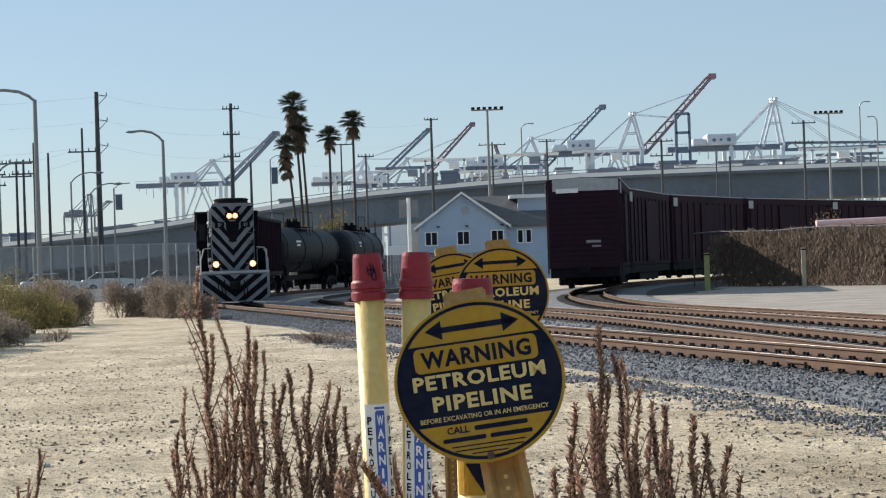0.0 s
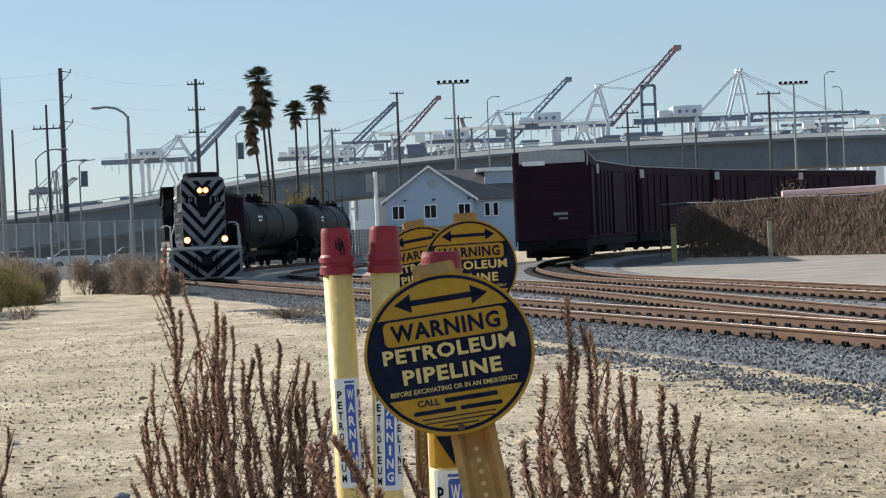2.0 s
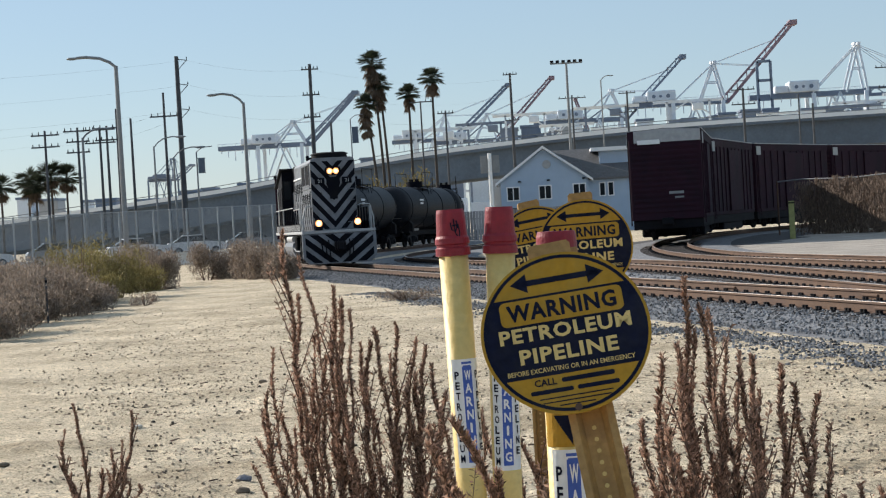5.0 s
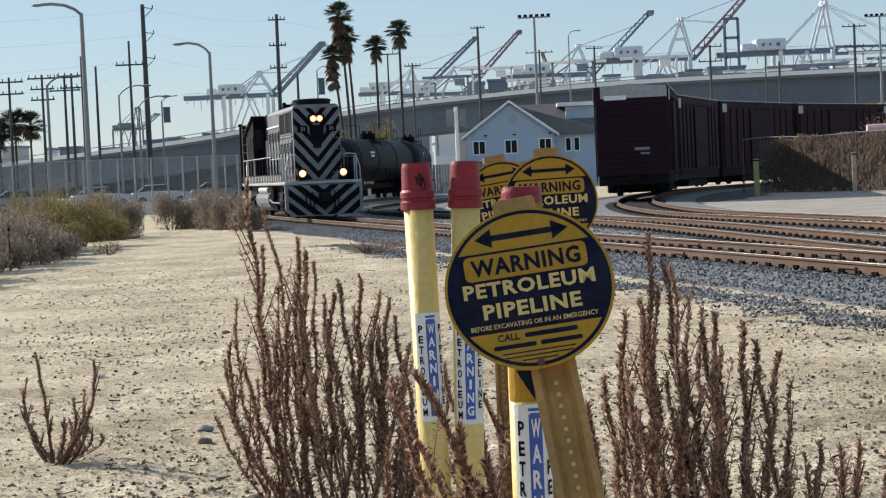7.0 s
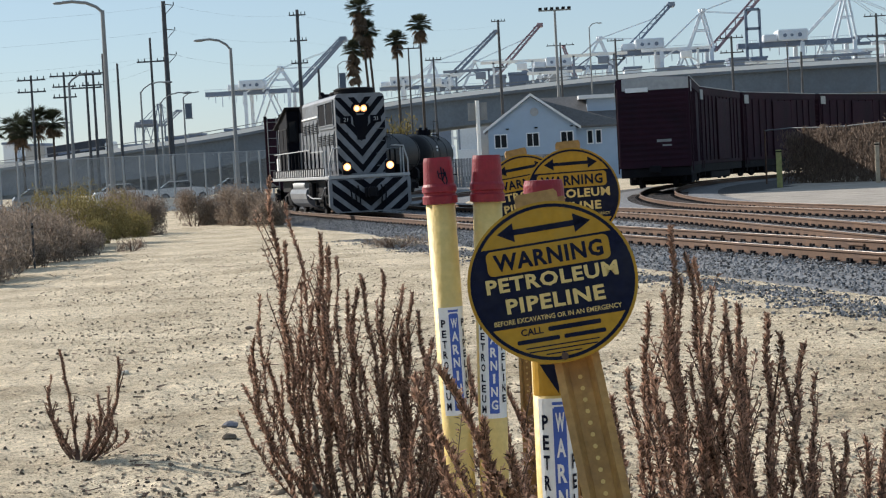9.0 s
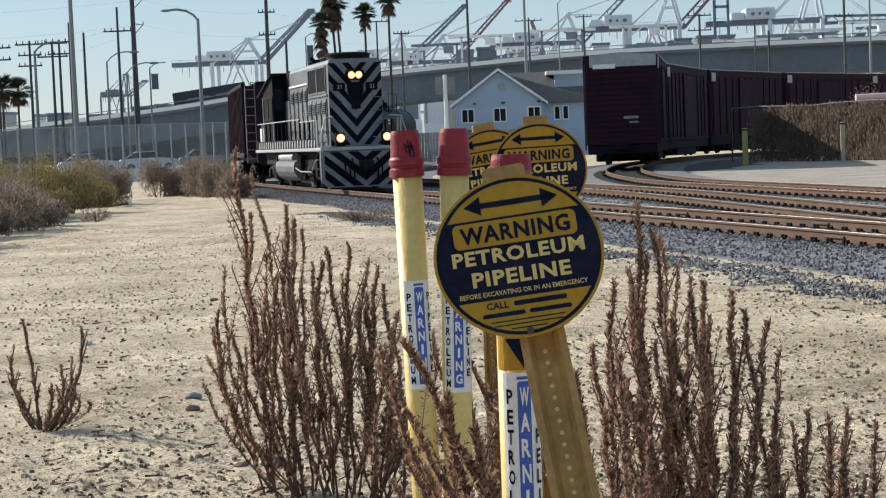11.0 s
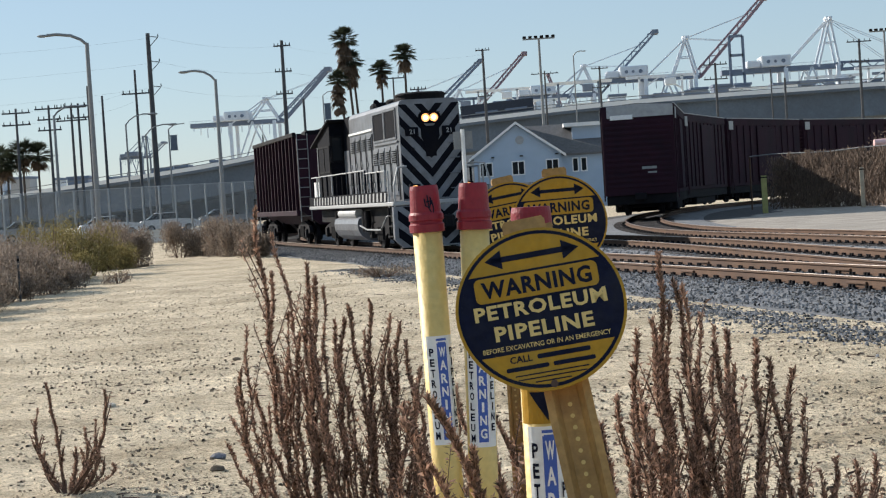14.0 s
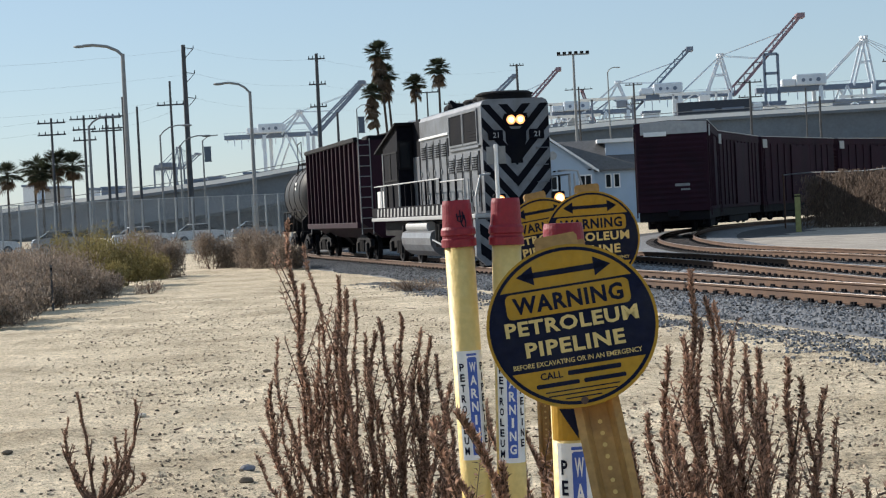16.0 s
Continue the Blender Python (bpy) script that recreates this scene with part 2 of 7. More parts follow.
def tube(bm, pts, r, seg=6):
    """One bent rod through the points, its turns mitred."""
    P = [Vector(p) for p in pts]
    T = [(P[min(i + 1, len(P) - 1)] - P[max(i - 1, 0)]).normalized() for i in range(len(P))]
    n = T[0].orthogonal().normalized()
    rings = []
    for p, t in zip(P, T):
        n = (n - t * n.dot(t)).normalized()
        m = t.cross(n)
        rings.append([bm.verts.new(p + (n * math.cos(2 * math.pi * k / seg) + m * math.sin(2 * math.pi * k / seg)) * r) for k in range(seg)])
    for a, b in zip(rings[:-1], rings[1:]):
        for k in range(seg):
            bm.faces.new((a[k], a[(k + 1) % seg], b[(k + 1) % seg], b[k]))
    bm.faces.new(rings[0][::-1])
    bm.faces.new(rings[-1])
    return bm


def beam(bm, a, b, w, h=None):
    """A square bar from a to b."""
    a, b = Vector(a), Vector(b)
    d = b - a
    m = Matrix.Translation((a + b) / 2) @ d.to_track_quat("Z", "Y").to_matrix().to_4x4() @ Matrix.Diagonal((w, h or w, d.length, 1))
    bmesh.ops.create_cube(bm, size=1, matrix=m)
    return bm


def prism(bm, outline, y0, y1, mi=0):
    """An outline in (x, z), drawn out from y0 to y1."""
    a = [bm.verts.new((x, y0, z)) for x, z in outline]
    b = [bm.verts.new((x, y1, z)) for x, z in outline]
    n = len(outline)
    fs = [bm.faces.new(a), bm.faces.new(b[::-1])]
    for i in range(n):
        fs.append(bm.faces.new((a[i], b[i], b[(i + 1) % n], a[(i + 1) % n])))
    for f in fs:
        f.material_index = mi
    bmesh.ops.recalc_face_normals(bm, faces=fs)
    return bm


def sweep(bm, path, profile, closed=True, mi=0):
    """A profile of (across, up) along a path of Vectors on the ground; across points to the right of the way."""
    rings = []
    n = len(path)
    for i, p in enumerate(path):
        d = (path[min(i + 1, n - 1)] - path[max(i - 1, 0)])
        d.z = 0
        d.normalize()
        side = Vector((d.y, -d.x, 0))
        rings.append([bm.verts.new(p + side * u + Vector((0, 0, w))) for u, w in profile])
    k = len(profile)
    for a, b in zip(rings[:-1], rings[1:]):
        for j in range(k if closed else k - 1):
            f = bm.faces.new((a[j], a[(j + 1) % k], b[(j + 1) % k], b[j]))
            f.material_index = mi
    if closed:
        bm.faces.new(rings[0][::-1])
        bm.faces.new(rings[-1])
    bmesh.ops.recalc_face_normals(bm, faces=bm.faces[:])
    return bm


def text_bm(bm, body, height, at, width=None, bold=0.0, mi=0, m=None, space=1.0):
    """Built-in letters as flat raised mesh in the x-z plane, facing -y, centred at (x, y, z)."""
    cu = bpy.data.curves.new("letters", "FONT")
    cu.body, cu.align_x, cu.align_y = body, "CENTER", "CENTER"
    cu.offset, cu.resolution_u, cu.space_character = bold, 2, space
    tmp = new("letters", cu)
    bpy.context.view_layer.update()
    me = bpy.data.meshes.new_from_object(tmp.evaluated_get(bpy.context.evaluated_depsgraph_get()))
    xs = [v.co.x for v in me.vertices]
    ys = [v.co.y for v in me.vertices]
    sy = height / (max(ys) - min(ys))
    sx = sy if width is None else width / (max(xs) - min(xs))
    cx, cy = (max(xs) + min(xs)) / 2, (max(ys) + min(ys)) / 2
    vs = [bm.verts.new((m or Matrix()) @ Vector(((v.co.x - cx) * sx + at[0], at[1], (v.co.y - cy) * sy + at[2]))) for v in me.vertices]
    for p in me.polygons:
        try:
            f = bm.faces.new([vs[i] for i in p.vertices])
            f.material_index = mi
        except ValueError:
            pass
    bpy.data.objects.remove(tmp)
    bpy.data.curves.remove(cu)
    bpy.data.meshes.remove(me)
    return bm


def rounded(w, h, r, cx=0.0, cz=0.0):
    out = []
    for sx, sz, a0 in ((1, 1, 0), (-1, 1, 90), (-1, -1, 180), (1, -1, 270)):
        for k in range(5):
            a = radians(a0 + 22.5 * k)
            out.append((cx + sx * (w / 2 - r) + r * math.cos(a), cz + sz * (h / 2 - r) + r * math.sin(a)))
    return out


def spline(points, step=1.0):
    """A smooth path through plan points, in even steps."""
    P = [Vector((*p, 0)) if len(p) == 2 else Vector(p) for p in points]
    out = []
    for i in range(len(P) - 1):
        a, b, c, d = P[max(i - 1, 0)], P[i], P[i + 1], P[min(i + 2, len(P) - 1)]
        k = max(2, int((c - b).length / step))
        for j in range(k):
            t = j / k
            out.append(0.5 * ((2 * b) + (c - a) * t + (2 * a - 5 * b + 4 * c - d) * t * t + (3 * b - a - 3 * c + d) * t ** 3))
    return out + [P[-1]]


def noise2(x, y, s=1.0, seed=0.0):
    return noise.noise(Vector((x * s, y * s, seed)))

# ---- plan ----
RAIL_Z = 0.20            # top of the rails; the sand is at 0
XM, YC, RAD, SLOPE = -11.21, 99.0, 90.0, -0.28      # main track: a curve behind, a straight in front
TH = math.atan(-SLOPE)
BEND = -0.25           # heading at which the curve turns back
TAN = Vector((XM + RAD - RAD * math.cos(TH), YC - RAD * math.sin(TH), 0))
DIR = Vector((math.sin(TH), -math.cos(TH), 0))      # way of travel on the straight


def main_track(s):
    """The point of the main track s metres past the start of the straight, along the way of travel."""
    if s >= 0:
        return TAN + DIR * s
    a = TH + s / RAD
    if a > BEND:
        return Vector((XM + RAD - RAD * math.cos(a), YC - RAD * math.sin(a), 0))
    p = Vector((XM + RAD - RAD * math.cos(BEND), YC - RAD * math.sin(BEND), 0))
    back = (BEND - a) * RAD                       # the curve turns back, then runs straight away
    turn = min(back, 0.31 * 75.0)
    c = BEND + turn / 75.0
    p += Vector((75.0 * (math.cos(BEND) - math.cos(c)) * -1, 75.0 * (math.sin(c) - math.sin(BEND)), 0))
    return p + Vector((-math.sin(c), math.cos(c), 0)) * (back - turn)


TRACK_A = [main_track(s) for s in np.arange(-120, 72, 1.0)]
TRACK_B = spline([(10.5, 8), (8.4, 20), (7.0, 29.5), (6.0, 37), (4.7, 46.5), (2.9, 55), (0.0, 64.5), (-3.0, 74), (-4.9, 84), (-5.2, 94), (-3.6, 106), (-0.6, 120), (0.6, 135), (0.2, 150)])
TRACK_C = spline([(15.5, 14), (12.6, 25), (10.5, 34), (9.2, 41), (8.0, 47.5), (6.8, 53.5), (6.0, 60), (5.75, 68), (5.98, 76), (6.5, 82), (7.3, 88.5), (8.45, 95.1), (10.25, 102), (12.7, 108.2), (15.6, 114), (18.9, 119.3), (22.6, 124.8), (26.9, 130.3), (36, 141), (50, 156)])


def off_track(x, y):
    """Metres from the main track's straight, towards the camera."""
    return (Vector((x, y, 0)) - TAN).dot(Vector((DIR.y, -DIR.x, 0)))


def sand_height(x, y):
    z = 0.06 * noise2(x, y, 0.22) + 0.030 * noise2(x * 0.35, y, 1.3, 3) + 0.026 * noise2(x * 0.6, y, 2.6, 7) + 0.024 * noise2(x, y, 6.5, 9) + 0.013 * noise2(x, y, 15, 11)
    k = min(1.0, max(0.0, (off_track(x, y) - 2.6) / 1.5))
    return (z - 0.01) * k - 0.06 * (1 - k)


def ground():
    """One sheet of ground: finely uneven sand in front, flat to the horizon."""
    bm = bmesh.new()
    us = [-40, -8, -2, -0.8, -0.5, *np.arange(-0.34, 0.3401, 0.0032), 0.5, 0.8, 2, 8, 40]
    ys = [-3000, -400, -40, 3.0]
    while ys[-1] < 70:
        ys.append(max(ys[-1] * 1.0075, ys[-1] + 0.03))
    ys += [80, 100, 140, 200, 300, 500, 900, 1800, 4500]
    grid = []
    for y in ys:
        row = []
        for u in us:
            x = u * max(abs(y), 3.0)
            near = abs(u) < 0.4 and 3.2 <= y < 70
            row.append(bm.verts.new((x, y, (sand_height(x, y) if near else -0.05))))
        grid.append(row)
    for a, b in zip(grid[:-1], grid[1:]):
        for i in range(len(us) - 1):
            bm.faces.new((a[i], a[i + 1], b[i + 1], b[i]))
    ob = part("ground", bm, M_SAND)
    for p in ob.data.polygons:
        p.use_smooth = True
    return tagged(ob, "pale sandy dirt with ruts, pebbles and tracks", "ground", kind="structure")


ground()


def track(path, name_label):
    t = thing("railway_track", Matrix(), name_label, "railway track", kind="structure")
    bm = bmesh.new()
    sweep(bm, path, [(-3.6, -0.12), (-2.4, -0.01), (-1.5, 0.022), (1.5, 0.022), (2.4, -0.01), (3.6, -0.12)], closed=False)
    part("ballast_bed", bm, M_BALLAST, t)
    for side in (-1, 1):
        bm = bmesh.new()
        o = side * 0.7525
        prof = [(o - .07, .03), (o + .07, .03), (o + .07, .045), (o + .012, .06), (o + .012, .155), (o + .037, .165), (o + .037, .195), (o - .037, .195), (o - .037, .165), (o - .012, .155), (o - .012, .06), (o - .07, .045)]
        sweep(bm, path, prof)
        part("rail", bm, M_RUST, t, "rust-brown steel rail")
        bm = bmesh.new()
        sweep(bm, path, [(o - .026, .194), (o + .026, .194), (o + .024, .2), (o - .024, .2)])
        part("rail_running_face", bm, M_SHINE, t, "polished running face of the rail")
    return t


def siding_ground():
    """Dark ground under the parked cars, uneven edge; their shade is in the colour."""
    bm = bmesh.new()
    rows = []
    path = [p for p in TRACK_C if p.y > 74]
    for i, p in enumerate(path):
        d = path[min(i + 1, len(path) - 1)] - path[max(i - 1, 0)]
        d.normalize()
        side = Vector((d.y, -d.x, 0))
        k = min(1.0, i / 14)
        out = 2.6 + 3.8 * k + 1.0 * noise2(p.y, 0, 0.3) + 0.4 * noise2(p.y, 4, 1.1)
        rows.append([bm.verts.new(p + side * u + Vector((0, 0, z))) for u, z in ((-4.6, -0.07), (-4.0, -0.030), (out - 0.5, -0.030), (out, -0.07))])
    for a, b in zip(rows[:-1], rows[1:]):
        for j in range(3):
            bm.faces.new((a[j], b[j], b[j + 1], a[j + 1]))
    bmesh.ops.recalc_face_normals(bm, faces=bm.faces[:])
    tagged(part("siding_ground", bm, M_SIDINGSHADE), "dark ground along the siding, the parked cars' shade in its colour", "ground", kind="structure")


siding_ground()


def yard_gravel():
    """Grey-tan gravel between the siding and the overgrown fence."""
    bm = bmesh.new()
    sweep(bm, [p for p in TRACK_C if 26 < p.y < 98], [(1.9, -0.075), (2.6, -0.040), (17.0, -0.040), (17.6, -0.09)], closed=False)
    ob = part("yard_gravel", bm, mat("yard_gravel", (0.34, 0.305, 0.265), 0.95, var=0.35, scale=0.7, fine=16, bump=0.7, dirt=(0.22, 0.205, 0.185), dirt_amt=0.6, dirt_scale=0.5))
    tagged(ob, "pale grey-tan gravel beside the siding", "ground", kind="structure")


yard_gravel()
T_A = track(TRACK_A, "rusty main railway track curving towards the bridge")
T_B = track(TRACK_B, "rusty side railway track branching from the main line")
T_C = track(TRACK_C, "rusty siding track under the parked boxcars")


# ---- train ----
def front_way(t):
    """Way travelled by the engine's front after t seconds."""
    return 0.5546 * t + 0.1263 * t * t - 0.00202 * t ** 3


S0 = -4.91           # where the engine's front is at 0 s, along the main track


def car_pose(front_s, wb_front, wb_rear):
    """The pose of a car whose front end is at front_s, riding on two bogies."""
    a, b = main_track(front_s - wb_front), main_track(front_s - wb_rear)
    d = a - b
    rz = math.degrees(math.atan2(-d.x, d.y))
    p = b + d.normalized() * wb_rear
    return pose(p.x, p.y, RAIL_Z, 0, 0, rz)


def clip_z(poly, z0, z1):
    for lim, keep in ((z0, 1), (z1, -1)):
        out = []
        for i, (x, z) in enumerate(poly):
            px, pz = poly[i - 1]
            ia, ib = keep * (pz - lim) >= 0, keep * (z - lim) >= 0
            if ia != ib:
                k = (lim - pz) / (z - pz)
                out.append((px + k * (x - px), lim))
            if ib:
                out.append((x, z))
        poly = out
        if len(poly) < 3:
            return []
    return poly


def chevrons(bm, half_w, z0, z1, apexes, thick, slope, y, y2):
    """V-shaped stripes on an upright face, points down."""
    for a in apexes:
        for sgn in (-1, 1):
            poly = clip_z([(0, a), (sgn * half_w, a + half_w * slope), (sgn * half_w, a + half_w * slope + thick), (0, a + thick)], z0, z1)
            if len(poly) > 2:
                prism(bm, poly, y, y2)
    return bm


def wheelset(parent, y, r=0.5):
    bm = bmesh.new()
    for x in (-0.76, 0.76):
        cyl(bm, (x - 0.07, 0, 0), (x + 0.07, 0, 0), r, seg=20)
        s = 1 if x > 0 else -1
        cyl(bm, (x + s * 0.07, 0, 0), (x + s * 0.10, 0, 0), r * 0.62, r * 0.5, seg=16)
        for k in range(4):
            a = k * math.pi / 2
            box(bm, (x + s * 0.07 - 0.01, -0.03, r * 0.45), (x + s * 0.07 + 0.03, 0.03, r * 0.8), m=Matrix.Rotation(a, 4, "X"))
    cyl(bm, (-0.9, 0, 0), (0.9, 0, 0), 0.09, seg=10)
    w = part("wheelset", bm, M_DARKSTEEL, parent, "greasy steel wheels on an axle")
    w.location = (0, y, r)
    return w


def bogie(parent, y, base, n, r=0.5):
    bm = bmesh.new()
    h = base / 2
    for x in (-1.05, 1.05):
        prism(bm, [(-h - 0.55, 0.50), (-h - 0.4, 0.72), (-h * 0.5, 0.86), (0, 0.90), (h * 0.5, 0.86), (h + 0.4, 0.72), (h + 0.55, 0.50), (h + 0.2, 0.40), (h * 0.5, 0.50), (0.35, 0.26), (-0.35, 0.26), (-h * 0.5, 0.50), (-h - 0.2, 0.40)], x - 0.07, x + 0.07)
    bmesh.ops.transform(bm, matrix=Matrix.Rotation(math.pi / 2, 4, "Z"), verts=bm.verts[:])
    for x in (-1.12, 1.12):
        for k in range(n):
            yy = -h + base * k / (n - 1)
            box(bm, (x - 0.09, yy - 0.16, r - 0.16), (x + 0.09, yy + 0.16, r + 0.18), 0.03)
        for yy in (-0.28, 0, 0.28):
            cyl(bm, (x, yy, 0.30), (x, yy, 0.70), 0.10, seg=8)
    box(bm, (-1.0, -0.3, 0.5), (1.0, 0.3, 0.95))
    b = part("bogie_frame", bm, M_DARKSTEEL, parent, "dark cast bogie side frame with springs")
    b.location = (0, y, 0)
    for k in range(n):
        wheelset(parent, y - h + base * k / (n - 1), r)


def locomotive():
    lo = thing("diesel_locomotive", Matrix(), "silver diesel locomotive with black chevron stripes, running long hood first", "locomotive")
    W, TOP = 0.92, 4.42
    HB, CF, CR, SB = -7.7, -8.75, -11.1, -12.5          # hood back, cab front, cab rear, short hood back
    # long hood, silver, with rounded roof edges
    bm = bmesh.new()
    out = [(-W, 1.45), (-W, TOP - 0.16), (-W + 0.05, TOP - 0.05), (-W + 0.16, TOP), (W - 0.16, TOP), (W - 0.05, TOP - 0.05), (W, TOP - 0.16), (W, 1.45)]
    prism(bm, out, HB, 0)
    part("long_hood", bm, M_SILVER, lo, "weathered silver long hood")
    bm = bmesh.new()
    chevrons(bm, W - 0.015, 1.5, TOP - 0.14, [0.42 + 0.56 * i for i in range(0, 7)], 0.27, 1.14, 0.004, 0.0)
    part("chevron_stripes", bm, M_BLACK, lo, "black chevron stripes on the hood end")
    bm = bmesh.new()
    prism(bm, [(-0.28, 3.62), (-0.28, 3.30), (-0.16, 3.05), (-0.16, 2.72), (0.16, 2.72), (0.16, 3.05), (0.28, 3.30), (0.28, 3.62)], 0.006, 0.018)
    prism(bm, rounded(0.66, 0.34, 0.12, 0, 3.86), 0.0, 0.06)
    part("headlight_bracket", bm, M_BLACK, lo)
    for x in (-0.125, 0.125):
        bm = bmesh.new()
        cyl(bm, (x, 0.055, 3.86), (x, 0.072, 3.86), 0.125, seg=18)
        rf = part("reflector", bm, M_AMBER, lo, "reflector rim with the lamp's amber halo put in as emission")
        bm = bmesh.new()
        cyl(bm, (x, 0.06, 3.86), (x, 0.078, 3.86), 0.082, 0.075, seg=18)
        part("headlight", bm, M_LAMP, rf, "lit round headlight")
    bm = bmesh.new()
    box(bm, (-0.30, 0.05, 4.0), (0.30, 0.17, 4.02))
    part("headlight_visor", bm, M_BLACK, lo)
    for x in (-0.56, 0.56):
        bm = bmesh.new()
        box(bm, (x - 0.20, 0.0, 3.34), (x + 0.20, 0.06, 3.60), 0.02)
        nb = part("number_board", bm, M_BLACK, lo)
        bm = bmesh.new()
        text_bm(bm, "21", 0.14, (0, 0, 0), bold=0.01, m=Matrix.Translation((x, 0.065, 3.47)) @ Matrix.Rotation(math.pi, 4, "Z"))
        part("number", bm, M_CARGREY, nb, "white painted number 21")
    # grab irons, a door and its hinges on the hood end
    for z in (1.75, 2.2, 2.65, 3.1):
        bm = bmesh.new()
        tube(bm, [(-0.84, 0.0, z), (-0.84, 0.07, z), (-0.54, 0.07, z), (-0.54, 0.0, z)], 0.014)
        part("grab_iron", bm, M_SILVER, lo)
    for z in (1.72, 2.3, 2.9):
        bm = bmesh.new()
        box(bm, (0.50, 0.004, z), (0.60, 0.03, z + 0.10), 0.01)
        part("door_hinge", bm, M_DARKSTEEL, lo)
    for x in (-1, 1):
        # two open radiator bays
        for y0 in (-1.95, -3.62):
            bm = bmesh.new()
            xa, xb = sorted((x * (W + 0.002), x * (W + 0.012)))
            box(bm, (xa, y0, 3.36), (xb, y0 + 1.50, 4.16))
            ri = part("radiator_intake", bm, M_BLACK, lo, "black slatted radiator intake")
            for k in range(9):
                z = 3.40 + k * 0.085
                xc, xd = sorted((x * (W + 0.013), x * (W + 0.022)))
                bm = bmesh.new()
                box(bm, (xc, y0 + 0.04, z), (xd, y0 + 1.46, z + 0.012))
                part("slat", bm, M_BLACK, ri)
            xc, xd = sorted((x * (W + 0.001), x * (W + 0.04)))
            bm = bmesh.new()
            for lo_y, hi_y, z0, z1 in ((y0 - 0.06, y0 - 0.003, 3.30, 4.22), (y0 + 1.503, y0 + 1.56, 3.30, 4.22), (y0 - 0.003, y0 + 1.503, 3.30, 3.357), (y0 - 0.003, y0 + 1.503, 4.163, 4.22)):
                box(bm, (xc, lo_y, z0), (xd, hi_y, z1))
            part("intake_frame", bm, M_SILVER, ri)
        # hood doors with latches, gaps, vents and bright worn edges
        for k in range(8):
            y0 = -0.40 - k * 0.90
            top = 3.10 if k < 4 else 3.62
            bm = bmesh.new()
            xa, xb = sorted((x * (W + 0.001), x * (W + 0.03)))
            box(bm, (xa, y0 - 0.78, 1.62), (xb, y0, top), 0.01)
            hd = part("hood_door", bm, M_SILVER, lo)
            xc, xd = sorted((x * (W + 0.03), x * (W + 0.065)))
            for z in (1.9, 2.6):
                bm = bmesh.new()
                box(bm, (xc, y0 - 0.72, z), (xd, y0 - 0.66, z + 0.16), 0.01)
                part("latch", bm, M_CARGREY, hd, "bright worn door latch")
            bm = bmesh.new()
            cyl(bm, ((x * (W + 0.035)), y0 - 0.06, 1.75), ((x * (W + 0.035)), y0 - 0.06, top - 0.1), 0.018, seg=6)
            part("hinge_rod", bm, M_DARKSTEEL, hd)
            for j in range(6):
                bm = bmesh.new()
                box(bm, (xc, y0 - 0.58, top - 0.50 + j * 0.065), (xd, y0 - 0.14, top - 0.475 + j * 0.065))
                part("vent_slat", bm, M_BLACK, hd)
            bm = bmesh.new()
            xa, xb = sorted((x * (W + 0.001), x * (W + 0.012)))
            box(bm, (xa, y0 + 0.02, 1.5), (xb, y0 + 0.10, top))
            part("door_gap", bm, M_BLACK, lo)
        bm = bmesh.new()
        xa, xb = sorted((x * (W + 0.001), x * (W + 0.06)))
        box(bm, (xa, HB + 0.1, 3.70), (xb, -3.75, 3.77), 0.01)
        part("gutter_strip", bm, M_WHITE, lo)
        bm = bmesh.new()
        box(bm, (xa, -3.6, 3.18), (xb, -0.2, 3.24), 0.01)
        part("hood_ledge", bm, M_SILVER, lo)
    # roof fans, stack, horn
    for y, r, h in ((-1.0, 0.74, 0.24), (-2.75, 0.42, 0.24), (-3.85, 0.42, 0.24)):
        bm = bmesh.new()
        cyl(bm, (0, y, TOP - 0.02), (0, y, TOP + h * 0.65), r, seg=28)
        cyl(bm, (0, y, TOP + h * 0.65), (0, y, TOP + h * 0.8), r * 1.05, seg=28)
        cyl(bm, (0, y, TOP + h * 0.8), (0, y, TOP + h), r * 1.03, r * 0.9, seg=28)
        part("roof_fan", bm, M_DARKSTEEL, lo, "sooty round roof fan")
    bm = bmesh.new()
    box(bm, (-0.45, -6.4, TOP - 0.01), (0.45, -5.5, TOP + 0.26), 0.08)
    part("exhaust_stack", bm, M_BLACK, lo, "sooty exhaust stack")
    for k in range(3):
        bm = bmesh.new()
        cyl(bm, (0.55, -4.9 - 0.16 * k, TOP + 0.12), (0.55, -4.5 - 0.16 * k, TOP + 0.14 + 0.05 * k), 0.03, 0.08, seg=10)
        cyl(bm, (0.55, -4.9 - 0.16 * k, TOP - 0.02), (0.55, -4.9 - 0.16 * k, TOP + 0.13), 0.02, seg=6)
        part("horn", bm, M_BLACK, lo)

    # dark rear part: hood section, cab with a falling roof, short hood
    def side_prism(bm, outline, x0, x1):
        prism(bm, outline, x0, x1)
        bmesh.ops.rotate(bm, verts=bm.verts[:], matrix=Matrix.Rotation(math.pi / 2, 3, "Z"))
        return bm
    bm = bmesh.new()
    side_prism(bm, [(HB - 0.002, 1.45), (HB - 0.002, TOP - 0.04), (CF, TOP - 0.1), (CF, 1.45)], -W, W)
    part("dark_hood_section", bm, M_BLACK, lo, "black hood section before the cab")
    for x in (-1, 1):
        for k in range(2):
            bm = bmesh.new()
            xa, xb = sorted((x * (W + 0.001), x * (W + 0.03)))
            box(bm, (xa, CF + 0.06 + 0.50 * k, 1.65), (xb, CF + 0.06 + 0.50 * k + 0.40, 3.25), 0.01)
            part("hood_door", bm, M_SILVER, lo)
